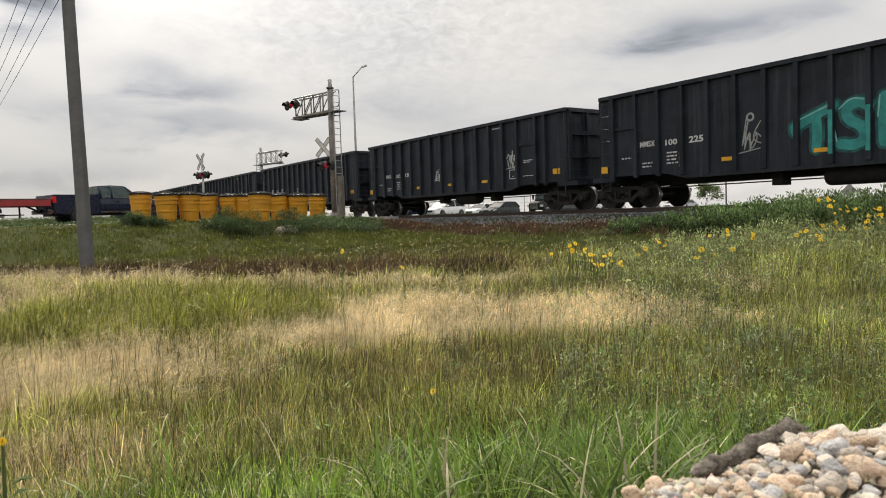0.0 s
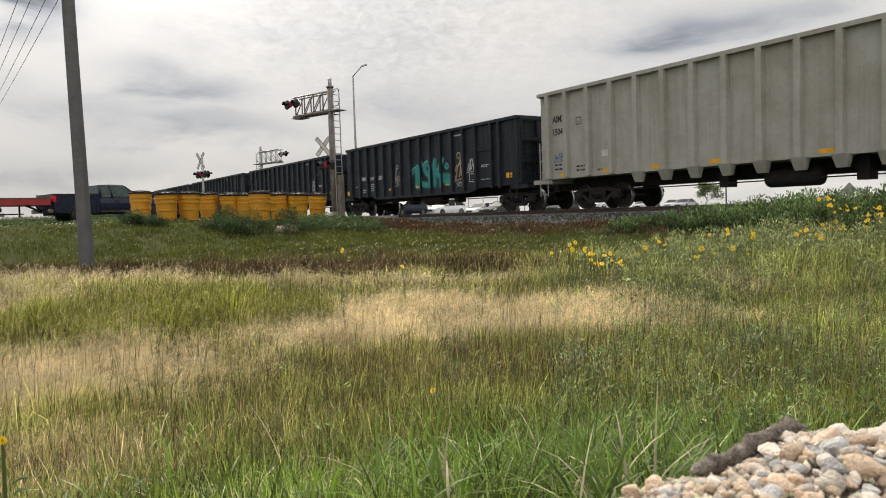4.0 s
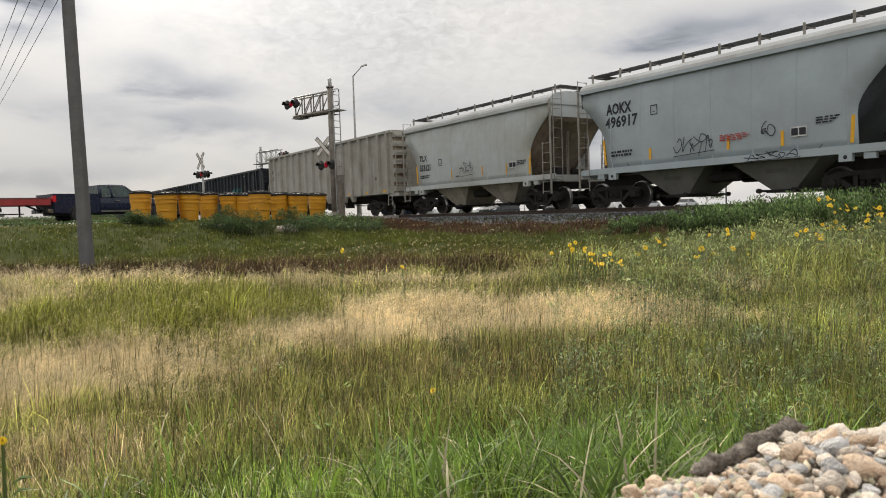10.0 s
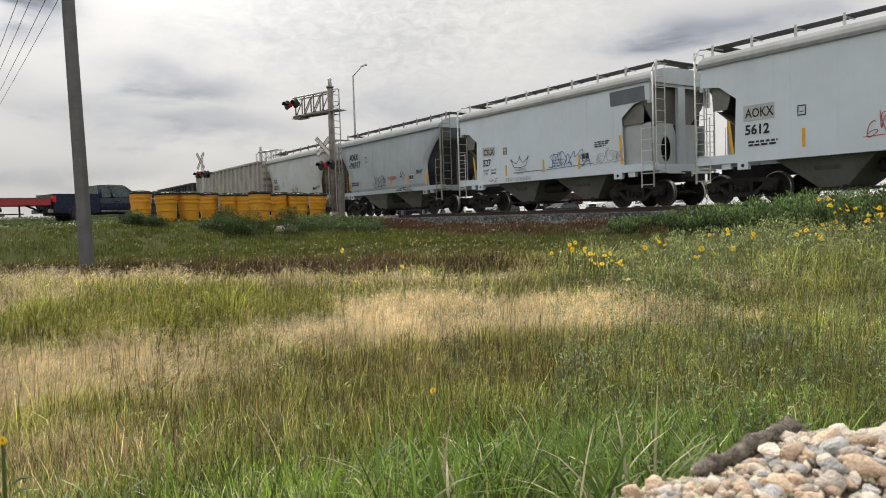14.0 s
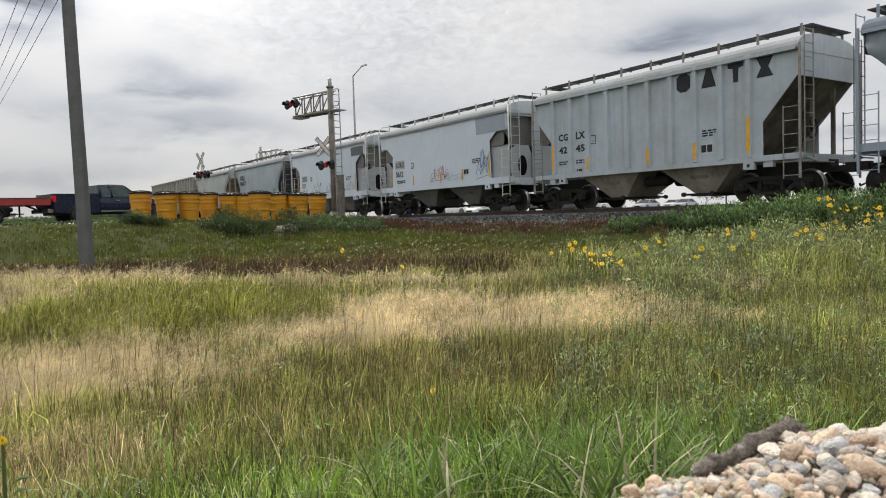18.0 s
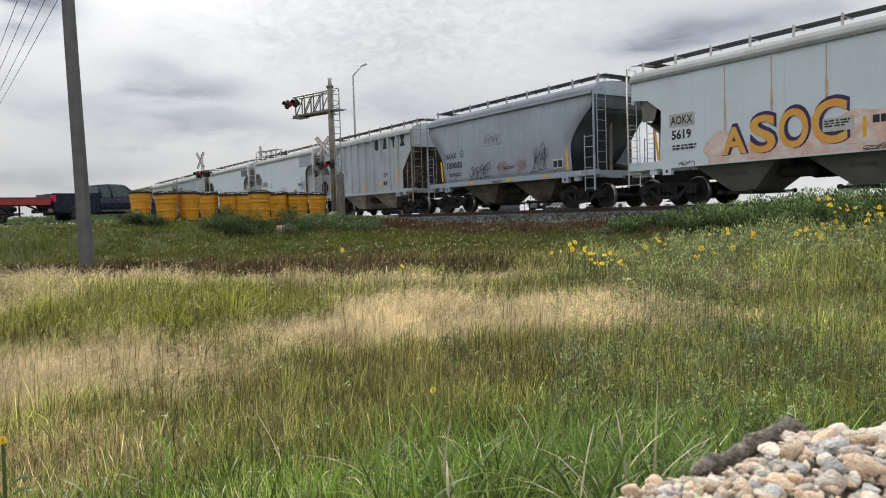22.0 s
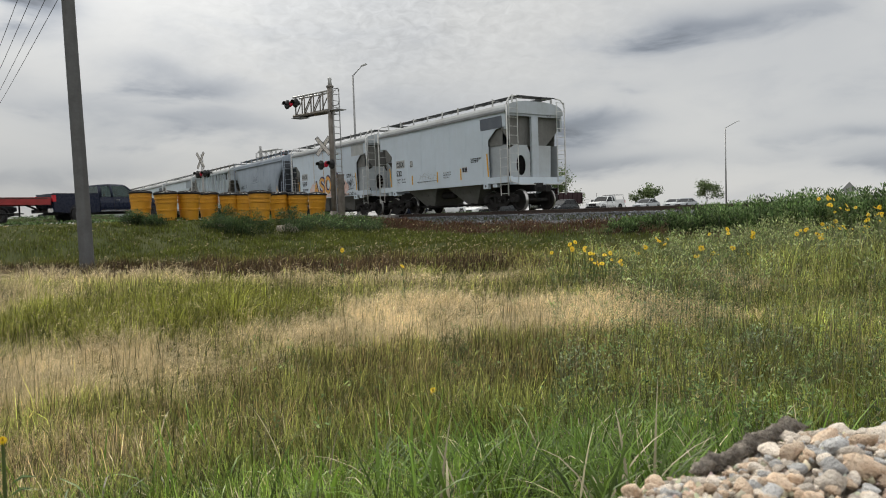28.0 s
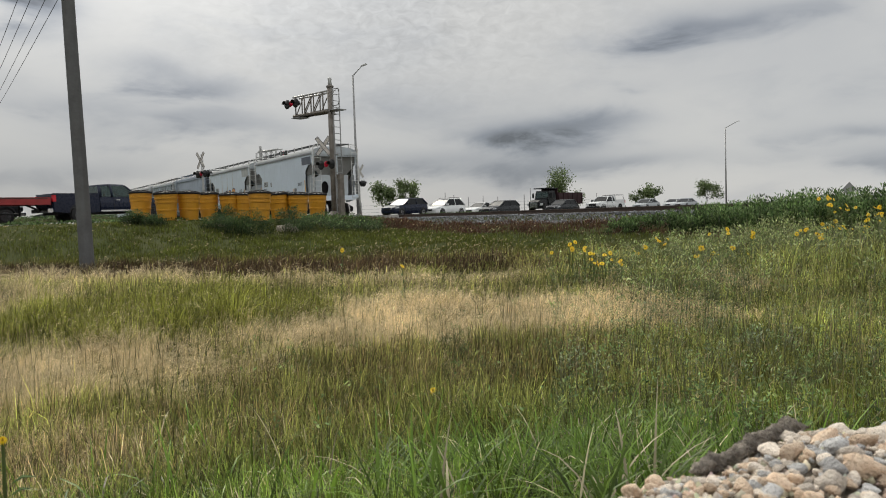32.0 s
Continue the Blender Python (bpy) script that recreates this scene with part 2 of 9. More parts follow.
M["reflector"] = material("yellow_reflector", (0.75, 0.40, 0.02), 0.4, col2=(0.62, 0.31, 0.02), scale=9)
M["teal"] = material("teal_spray", (0.035, 0.30, 0.28), 0.55, col2=(0.02, 0.17, 0.165), scale=2.2)
M["teal_pale"] = material("pale_teal_spray", (0.20, 0.48, 0.46), 0.55, col2=(0.10, 0.36, 0.35), scale=4.0)
M["teal_dark"] = material("teal_spray_ground", (0.015, 0.12, 0.115), 0.6, col2=(0.012, 0.03, 0.035), scale=4.0)
M["cream_spray"] = material("cream_spray", (0.40, 0.36, 0.26), 0.6, col2=(0.30, 0.18, 0.10), scale=3.0)
M["orange_spray"] = material("orange_spray", (0.70, 0.30, 0.05), 0.55, col2=(0.62, 0.42, 0.12), scale=1.6)
M["purple_spray"] = material("purple_spray", (0.05, 0.03, 0.10), 0.55)
M["pink_spray"] = material("salmon_spray", (0.60, 0.36, 0.29), 0.6, col2=(0.68, 0.62, 0.60), scale=3.0)
M["blue_spray"] = material("blue_spray", (0.08, 0.16, 0.34), 0.6)
M["red_spray"] = material("red_spray", (0.40, 0.06, 0.05), 0.6)
M["grey_spray"] = material("grey_spray", (0.34, 0.34, 0.33), 0.6)
M["barrel"] = material("yellow_barrel_plastic", (0.50, 0.24, 0.012), 0.5, col2=(0.40, 0.185, 0.01), scale=2.0, streak=0.25, streak_col=(0.30, 0.16, 0.03))
M["lid_black"] = material("black_lid_plastic", (0.014, 0.014, 0.014), 0.75, spec=0.15)
M["lid_white"] = material("pale_lid_dust", (0.50, 0.50, 0.48), 0.85, spec=0.1)
M["galvanised"] = material("galvanised_steel", (0.30, 0.30, 0.30), 0.5, metal=0.5, col2=(0.22, 0.22, 0.22), scale=3)
M["mast_grey"] = material("weathered_mast_paint", (0.19, 0.17, 0.15), 0.65, col2=(0.11, 0.095, 0.08), scale=2.5)
M["alu"] = material("aluminium_paint", (0.42, 0.42, 0.41), 0.5, metal=0.3, col2=(0.32, 0.32, 0.31), scale=3)
M["sign_white"] = material("sign_white", (0.60, 0.57, 0.53), 0.55, col2=(0.46, 0.43, 0.40), scale=5)
M["signal_black"] = material("signal_black", (0.018, 0.018, 0.018), 0.5)
M["red_lamp"] = glow_material("lit_red_lens", (0.45, 0.015, 0.04), 0.14)
M["pole_wood"] = material("grey_pole_wood", (0.115, 0.115, 0.118), 0.85, col2=(0.085, 0.084, 0.085), scale=3, streak=0.6, streak_col=(0.07, 0.065, 0.06), bump=0.4, bump_scale=25)
M["wire"] = material("dark_wire", (0.03, 0.03, 0.03), 0.6)
M["rail_steel"] = material("rusty_rail", (0.095, 0.07, 0.058), 0.7, metal=0.3, col2=(0.06, 0.046, 0.04), scale=8)
M["rail_top"] = material("polished_rail_head", (0.45, 0.43, 0.42), 0.3, metal=0.9)
M["tie_wood"] = material("creosoted_tie", (0.07, 0.055, 0.045), 0.9, col2=(0.12, 0.10, 0.085), scale=4, bump=0.4)
M["ballast"] = material("grey_ballast", (0.15, 0.155, 0.165), 0.85, col2=(0.07, 0.072, 0.08), scale=9, bump=0.5)
M["asphalt"] = material("worn_asphalt", (0.085, 0.085, 0.085), 0.9, col2=(0.06, 0.06, 0.06), scale=2, bump=0.4, bump_scale=90)
M["concrete"] = material("pale_concrete", (0.40, 0.39, 0.37), 0.85, col2=(0.31, 0.30, 0.28), scale=2, bump=0.3)
M["rubber"] = material("tyre_rubber", (0.02, 0.02, 0.02), 0.8)
M["rim"] = material("alloy_rim", (0.40, 0.40, 0.41), 0.35, metal=0.8)
M["steel_rim"] = material("dull_steel_rim", (0.16, 0.16, 0.165), 0.45, metal=0.7)
M["auto_glass"] = glass_material("tinted_auto_glass", (0.10, 0.17, 0.16))
M["dark_glass"] = material("dark_auto_glass", (0.008, 0.010, 0.012), 0.3, spec=0.2)
M["tail_red"] = material("red_tail_lens", (0.55, 0.02, 0.03), 0.2)
M["head_lens"] = material("headlight_lens", (0.62, 0.64, 0.66), 0.12)
M["trim_black"] = material("black_plastic_trim", (0.02, 0.02, 0.022), 0.6)
M["chrome"] = material("chrome", (0.6, 0.6, 0.6), 0.15, metal=1.0)
for key, c in (("navy_paint", (0.012, 0.017, 0.036)), ("black_paint", (0.010, 0.011, 0.012)), ("white_auto", (0.75, 0.76, 0.76)), ("charcoal_paint", (0.03, 0.034, 0.037)), ("silver_paint", (0.42, 0.44, 0.46))):
    M[key] = material(key, c, 0.28, col2=[v * 0.85 for v in c], scale=1.5, spec=0.28)
M["red_trailer"] = material("red_trailer_paint", (0.30, 0.03, 0.03), 0.5, col2=(0.22, 0.025, 0.022), scale=2)
M["dump_red"] = material("dark_red_dump_body", (0.03, 0.009, 0.012), 0.7, col2=(0.025, 0.009, 0.011), scale=1.5)
M["soil"] = material("ditch_soil", (0.056, 0.060, 0.022), 0.95, col2=(0.040, 0.052, 0.016), scale=0.8, bump=0.6, bump_scale=14, spec=0.02)
M["grass"] = plant_material("meadow_grass", 0.4, 0.36)
M["broad_blade"] = plant_material("broad_grass_blade", 0.5, 0.35)
M["leaf"] = plant_material("weed_leaves", 0.5, 0.35)
M["bark"] = material("tree_bark", (0.10, 0.08, 0.06), 0.9, col2=(0.06, 0.05, 0.04), scale=6, bump=0.5)
M["petal"] = material("yellow_petals", (0.88, 0.66, 0.03), 0.5, col2=(0.85, 0.56, 0.02), scale=20)
M["rust_run"] = material("rust_run", (0.52, 0.42, 0.30), 0.7, col2=(0.42, 0.29, 0.16), scale=3.0)
M["seed_disc"] = material("flower_disc", (0.50, 0.30, 0.02), 0.8)
M["gravel_bed"] = material("gravel_bed", (0.40, 0.345, 0.275), 0.9, col2=(0.25, 0.215, 0.175), scale=35, bump=0.8, bump_scale=70)
M["pebble"] = material("mixed_gravel", (0.76, 0.68, 0.585), 0.8, col2=(0.62, 0.53, 0.44), scale=1.3, bump=0.6, bump_scale=4, vary=0.3)
M["pebble_tan"] = material("tan_gravel", (0.74, 0.59, 0.44), 0.8, col2=(0.60, 0.43, 0.30), scale=1.3, bump=0.6, bump_scale=4, vary=0.25)
M["pebble_grey"] = material("grey_gravel", (0.56, 0.55, 0.54), 0.8, col2=(0.38, 0.375, 0.37), scale=1.3, bump=0.6, bump_scale=4, vary=0.3)
M["clod"] = material("dark_asphalt_clod", (0.42, 0.37, 0.31), 0.95, col2=(0.14, 0.12, 0.10), scale=60, bump=1.0, bump_scale=200)


# ---- mesh helpers ----
def part(name, bm, mat, parent=None, label="", smooth=False):
    """Links a bmesh as one mesh object under a thing or part."""
    me = bpy.data.meshes.new(name)
    bmesh.ops.recalc_face_normals(bm, faces=bm.faces)
    if smooth:
        for f in bm.faces:
            f.smooth = True
    bm.to_mesh(me)
    bm.free()
    for m in mat if isinstance(mat, (list, tuple)) else (mat,):
        me.materials.append(m)
    ob = new(name, me)
    ob.parent = parent
    if label:
        ob["label"] = label
    return ob


def thing(name, label, category, m=None, group="", kind=""):
    ob = new(name)
    ob.empty_display_size = 0.2
    if m is not None:
        ob.matrix_world = m
    return tagged(ob, label, category, group, kind)


def BM():
    return bmesh.new()


def box(bm, x0, x1, y0, y1, z0, z1, mi=0):
    v = [bm.verts.new((x, y, z)) for x in (x0, x1) for y in (y0, y1) for z in (z0, z1)]
    for q in ((0, 1, 3, 2), (4, 6, 7, 5), (0, 4, 5, 1), (2, 3, 7, 6), (0, 2, 6, 4), (1, 5, 7, 3)):
        bm.faces.new([v[i] for i in q]).material_index = mi
    return v


def hexa(bm, a, b, mi=0):
    """A solid between two like polygons of corner points."""
    va, vb = [bm.verts.new(p) for p in a], [bm.verts.new(p) for p in b]
    n = len(a)
    bm.faces.new(va[::-1]).material_index = mi
    bm.faces.new(vb).material_index = mi
    for i in range(n):
        bm.faces.new((va[i], va[(i + 1) % n], vb[(i + 1) % n], vb[i])).material_index = mi


def plate_xz(bm, poly, y0, y1, mi=0):
    hexa(bm, [(x, y0, z) for x, z in poly], [(x, y1, z) for x, z in poly], mi)


def plate_yz(bm, poly, x0, x1, mi=0):
    hexa(bm, [(x0, y, z) for y, z in poly], [(x1, y, z) for y, z in poly], mi)


def rod(bm, p, q, r, n=6, r2=None, mi=0, smooth=True):
    p, q = Vector(p), Vector(q)
    d = (q - p).normalized()
    s = d.orthogonal().normalized()
    t = d.cross(s)
    ring = [[bm.verts.new(c + (s * math.cos(2 * math.pi * i / n) + t * math.sin(2 * math.pi * i / n)) * rr) for i in range(n)] for c, rr in ((p, r), (q, r if r2 is None else r2))]
    for i in range(n):
        f = bm.faces.new((ring[0][i], ring[0][(i + 1) % n], ring[1][(i + 1) % n], ring[1][i]))
        f.smooth, f.material_index = smooth and n > 5, mi
    for rg in (ring[0][::-1], ring[1]):
        bm.faces.new(rg).material_index = mi


def tube(bm, pts, r, n=6, mi=0):
    for a, b in zip(pts, pts[1:]):
        rod(bm, a, b, r, n, mi=mi)


def lathe(bm, profile, n=20, axis="z", centre=(0, 0, 0), mi=0, mats=None):
    """Turns a profile of (radius, along) about an axis."""
    rings = []
    for r, h in profile:
        ring = []
        for i in range(n):
            c, s = r * math.cos(2 * math.pi * i / n), r * math.sin(2 * math.pi * i / n)
            p = {"z": (c, s, h), "y": (c, h, s), "x": (h, c, s)}[axis]
            ring.append(bm.verts.new(Vector(p) + Vector(centre)))
        rings.append(ring)
    for k, (a, b) in enumerate(zip(rings, rings[1:])):
        for i in range(n):
            f = bm.faces.new((a[i], a[(i + 1) % n], b[(i + 1) % n], b[i]))
            f.smooth, f.material_index = True, mats[k] if mats else mi
    for rg, k in ((rings[0], 0), (rings[-1], -1)):
        if rg and profile[k][0] > 1e-4:
            bm.faces.new(rg).material_index = mats[k] if mats else mi


def raw_mesh(name, verts, faces, mat, hue=None, parent=None, smooth=False):
    """A large mesh from arrays; hue: a colour for each vertex."""
    me = bpy.data.meshes.new(name)
    me.vertices.add(len(verts))
    me.vertices.foreach_set("co", np.asarray(verts, dtype=np.float32).ravel())
    faces = np.asarray(faces, dtype=np.int32)
    n, k = faces.shape
    me.loops.add(n * k)
    me.loops.foreach_set("vertex_index", faces.ravel())
    me.polygons.add(n)
    me.polygons.foreach_set("loop_start", np.arange(0, n * k, k, dtype=np.int32))
    if smooth:
        me.polygons.foreach_set("use_smooth", np.ones(n, dtype=bool))
    me.update()
    if hue is not None:
        at = me.attributes.new("hue", "FLOAT_COLOR", "POINT")
        rgba = np.ones((len(verts), 4), dtype=np.float32)
        rgba[:, :3] = hue
        at.data.foreach_set("color", rgba.ravel())
    for m in mat if isinstance(mat, (list, tuple)) else (mat,):
        me.materials.append(m)
    me.validate()
    ob = new(name, me)
    ob.parent = parent
    return ob


def lettering(text, size, mat, parent, m, bold=0.0, stretch=1.0, spacing=1.0, name="lettering", label=""):
    """Flat letters in the built-in font, as a mesh of their own; m places their lower left corner."""
    cu = bpy.data.curves.new("letters", "FONT")
    cu.body, cu.size, cu.offset, cu.space_character, cu.resolution_u = text, size / 0.73, bold, spacing, 5 if size > 0.6 else 2
    tmp = bpy.data.objects.new("letters", cu)
    me = bpy.data.meshes.new_from_object(tmp)
    bpy.data.objects.remove(tmp)
    bpy.data.curves.remove(cu)
    me.materials.clear()
    me.materials.append(mat)
    ob = new(name, me)
    ob.parent = parent
    ob.matrix_local = m @ Matrix.Diagonal((stretch, 1, 1, 1))
    if label:
        ob["label"] = label
    return ob


# ---- plan ----
TRACK_ANGLE = radians(34.2546)
AWAY = Vector((math.cos(TRACK_ANGLE), math.sin(TRACK_ANGLE), 0))
ALONG = Vector((-math.sin(TRACK_ANGLE), math.cos(TRACK_ANGLE), 0))
TRACK_DIST = 19.58
TRACK_POSE = Matrix.Translation(AWAY * TRACK_DIST) @ pose(0, 0, 0, 0, 0, 90 + math.degrees(TRACK_ANGLE))
ROAD_ANGLE = radians(50)
ROAD_DIR = Vector((math.cos(ROAD_ANGLE), math.sin(ROAD_ANGLE), 0))
ROAD_RIGHT = Vector((math.sin(ROAD_ANGLE), -math.cos(ROAD_ANGLE), 0))
ROAD_LO, ROAD_HI = -41.0, -29.0     # the road's edges, across ROAD_RIGHT


def smooth_step(a, b, v):
    t = np.clip((v - a) / (b - a), 0, 1)
    return t * t * (3 - 2 * t)


def road_height(x, y):
    u = x * AWAY.x + y * AWAY.y - TRACK_DIST
    return 0.14 * smooth_step(3, 9, -u) - 0.48 * smooth_step(4, 26, u)


def wave_noise(x, y, seed=0.0):
    """Smooth rolling noise, about -1 to 1, for arrays."""
    v = np.zeros_like(x)
    rs = np.random.RandomState(int(seed * 10) + 5)
    for k in range(7):
        a, w, p = rs.uniform(0, 6.28), 0.6 * 1.75 ** k * 0.5, rs.uniform(0, 6.28)
        v = v + np.sin((x * math.cos(a) + y * math.sin(a)) * w * 2 + p + 1.3 * np.sin((y * math.cos(a) - x * math.sin(a)) * w + p)) / 1.35 ** k
    return v / 2.6


def ground_height(x, y):
    x, y = np.asarray(x, dtype=float), np.asarray(y, dtype=float)
    u = x * AWAY.x + y * AWAY.y
    w = x * ROAD_RIGHT.x + y * ROAD_RIGHT.y
    f = y + 0.12 * np.abs(x)
    z = np.interp(f, [-6, -4.2, -3.2, 0.3, 0.78, 1.2, 1.8, 2.6, 4.5, 7, 12, 16, 21, 27, 40], [-0.27, -0.27, -0.37, -0.37, -0.37, -0.60, -0.84, -1.0, -1.1, -1.15, -1.12, -1.02, -0.85, -0.62, -0.6])
    # the near bank climbs to the right
    z = z + 0.28 * smooth_step(2.2, 7.5, x - 0.12 * y) * (1 - smooth_step(13.5, 16, u)) * smooth_step(1, 3, f)
    z = z + 0.035 * wave_noise(x, y, 1) * smooth_step(1.0, 4, np.hypot(x, y))
    # railway bank
    p = np.abs(u - TRACK_DIST)
    bank = np.interp(p, [0, 1.7, 2.4, 3.6, 5.5, 8], [-0.22, -0.22, -0.42, -0.50, -0.72, -1.2])
    z = np.maximum(z, bank)
    far = smooth_step(TRACK_DIST + 2.4, TRACK_DIST + 9, u)
    z = z * (1 - far) + (-0.75) * far
    # road bank
    side = np.maximum(np.maximum(ROAD_LO - w, w - ROAD_HI), 0)
    rh = road_height(x, y) - 0.06
    k = 1 - smooth_step(0.4, 9.5, side) * 0.999
    k = np.where(w > ROAD_HI, 1 - smooth_step(3.2, 11.0, side), k)
    k = np.where(p < 2.5, np.where(side > 0.3, 0, k), k)
    # a low grassy berm beyond the road
    berm = -0.65 + 1.2 * np.exp(-((w - ROAD_LO + 6.5) / 2.6) ** 2) * (1 - smooth_step(-12, -8, u - TRACK_DIST))
    return np.where(w < ROAD_LO - 1.5, np.maximum(berm, z * (1 - k) + (rh - 0.03) * k), z * (1 - k) + (rh - 0.03 * (side > 0)) * k)


# ---- ground, track and road ----
def spaced(a):
    return np.unique(np.concatenate([np.asarray(v, dtype=float) for v in a]))


def build_ground():
    xs = spaced([np.linspace(-3000, -200, 12), np.linspace(-200, -40, 26), np.linspace(-40, -8, 70), np.linspace(-8, 10, 110), np.linspace(10, 40, 70), np.linspace(40, 200, 26), np.linspace(200, 3000, 12)])
    ys = spaced([np.linspace(-800, -20, 8), np.linspace(-20, 0, 10), np.linspace(0, 8, 70), np.linspace(8, 70, 170), np.linspace(70, 240, 30), np.linspace(240, 4000, 14)])
    gx, gy = np.meshgrid(xs, ys)
    gz = ground_height(gx, gy)
    n, m = gx.shape
    i = (np.arange(n - 1)[:, None] * m + np.arange(m - 1)[None]).ravel()
    ob = raw_mesh("ground", np.stack([gx.ravel(), gy.ravel(), gz.ravel()], 1), np.stack([i, i + 1, i + m + 1, i + m], 1), M["soil"], smooth=True)
    tagged(ob, "grassy ditch and flat land between shoulder, road and railway", "ground", kind="structure")


build_ground()


def build_track():
    track = thing("railway_track", "single railway track on dark crushed stone", "railway track", TRACK_POSE, kind="structure")
    for side in (-1, 1):
        bm = BM()
        c = side * 0.755
        prof = [(-0.07, -0.175), (0.07, -0.175), (0.07, -0.16), (0.012, -0.14), (0.012, -0.05), (0.036, -0.04), (0.036, -0.004), (-0.036, -0.004), (-0.036, -0.04), (-0.012, -0.05), (-0.012, -0.14), (-0.07, -0.16)]
        plate_yz(bm, [(c + y, z) for y, z in prof], -260, 520)
        box(bm, -260, 520, c - 0.032, c + 0.032, -0.004, 0.0, 1)
        part("rail", bm, [M["rail_steel"], M["rail_top"]], track, "rusty rail with a polished head")
    bm = BM()
    box(bm, -0.11, 0.11, -1.3, 1.3, -0.36, -0.185)
    tie = part("tie", bm, M["tie_wood"], track)
    rs = random.Random(3)
    for i in range(1, 190):
        t = new("tie", tie.data)
        t.parent, t.location, t.rotation_euler = track, (-22 + i * 0.52, rs.uniform(-0.03, 0.03), 0), (0, 0, rs.uniform(-0.01, 0.01))
    tie.location = (-22, 0, 0)
    # crossing panels, where the road meets the track
    road_x = 39.0
    for i in range(5):
        for y0, y1 in ((-0.66, 0.66), (0.86, 1.5), (-1.5, -0.86)):
            bm = BM()
            box(bm, road_x - 7.5 + i * 3.02, road_x - 7.5 + i * 3.02 + 2.98, y0, y1, -0.2, -0.008)
            part("crossing_panel", bm, M["concrete"], track, "concrete crossing panel")


build_track()


def build_ballast():
    rs = np.random.RandomState(11)
    n = 26000
    s = rs.uniform(-16, 62, n)
    p = np.where(rs.rand(n) < 0.8, rs.uniform(-3.3, -1.1, n), rs.uniform(-1.1, 2.2, n))
    bank = np.interp(np.abs(p), [0, 1.7, 2.4, 3.6], [-0.2, -0.2, -0.40, -0.51])
    base = np.array([[1, 0, 0], [-1, 0, 0], [0, 1, 0], [0, -1, 0], [0, 0, 1], [0, 0, -1]], float)
    tri = np.array([[0, 2, 4], [2, 1, 4], [1, 3, 4], [3, 0, 4], [2, 0, 5], [1, 2, 5], [3, 1, 5], [0, 3, 5]])
    v = base[None] * rs.uniform(0.55, 1.25, (n, 6, 1)) + rs.normal(0, 0.16, (n, 6, 3))
    v *= (rs.uniform(0.022, 0.05, n))[:, None, None]
    a = rs.uniform(0, 6.28, n)
    ca, sa = np.cos(a)[:, None], np.sin(a)[:, None]
    vx, vy = v[..., 0] * ca - v[..., 1] * sa, v[..., 0] * sa + v[..., 1] * ca
    u = TRACK_DIST + p
    X = AWAY.x * u + ALONG.x * s
    Y = AWAY.y * u + ALONG.y * s
    w = X * ROAD_RIGHT.x + Y * ROAD_RIGHT.y
    ok = (w > ROAD_HI + 0.6)
    V = np.stack([vx + X[:, None], vy + Y[:, None], v[..., 2] + (bank + rs.uniform(-0.005, 0.03, n))[:, None]], -1)[ok]
    k = len(V)
    F = (tri[None] + 6 * np.arange(k)[:, None, None]).reshape(-1, 3)
    g = rs.uniform(0.5, 1.5, k)[:, None] * np.array([0.13, 0.135, 0.145])
    g[rs.rand(k) < 0.12] *= 2.0
    ob = raw_mesh("ballast", V.reshape(-1, 3), F, M["stone_hue"], np.repeat(g, 6, 0))
    tagged(ob, "bed of dark grey crushed stone under the rails", "gravel", kind="stuff")


def hue_stone():
    m = material("crushed_stone", (0.2, 0.2, 0.2), 0.8, bump=0.4, bump_scale=50)
    nt = m.node_tree
    at = nt.nodes.new("ShaderNodeAttribute")
    at.attribute_name = "hue"
    nt.links.new(at.outputs["Color"], nt.nodes["Principled BSDF"].inputs["Base Color"])
    return m


M["stone_hue"] = hue_stone()
build_ballast()


def build_road():
    q = np.concatenate([np.linspace(-60, 60, 90), np.linspace(64, 400, 20)]) + 20
    ws = np.array([ROAD_LO, ROAD_LO + 0.01, ROAD_HI - 0.01, ROAD_HI])
    V = []
    for a in q:
        for j, w in enumerate(ws):
            x, y = ROAD_DIR.x * a + ROAD_RIGHT.x * w, ROAD_DIR.y * a + ROAD_RIGHT.y * w
            u = abs(x * AWAY.x + y * AWAY.y - TRACK_DIST)
            z = float(road_height(np.array(x), np.array(y))) - (0.012 if u < 1.9 else 0.0) - (0.3 if u < 1.55 else 0)
            V.append((x, y, z - (0.12 if j in (0, 3) else 0)))
    n = len(q)
    F = [(i * 4 + j, i * 4 + j + 1, i * 4 + j + 5, i * 4 + j + 4) for i in range(n - 1) for j in range(3)]
    tagged(raw_mesh("road", V, F, M["asphalt"]), "worn grey asphalt road that crosses the track", "road", kind="structure")


def build_shoulder():
    """A strip of pale gravel that falls away from the road's edge."""
    q = np.linspace(-40, 38, 120)
    V = []
    for a in q:
        for w, dz in ((ROAD_HI - 0.02, -0.012), (ROAD_HI + 0.7, -0.05), (ROAD_HI + 1.7, -0.17), (ROAD_HI + 1.75, -0.4)):
            x, y = ROAD_DIR.x * a + ROAD_RIGHT.x * w, ROAD_DIR.y * a + ROAD_RIGHT.y * w
            V.append((x, y, float(road_height(np.array(x), np.array(y))) + dz))
    F = [(i * 4 + k, i * 4 + k + 1, i * 4 + k + 5, i * 4 + k + 4) for i in range(len(q) - 1) for k in range(3)]
    tagged(raw_mesh("road_shoulder", V, F, M["concrete"]), "pale gravel shoulder along the road", "road shoulder", kind="structure")


build_road()
build_shoulder()


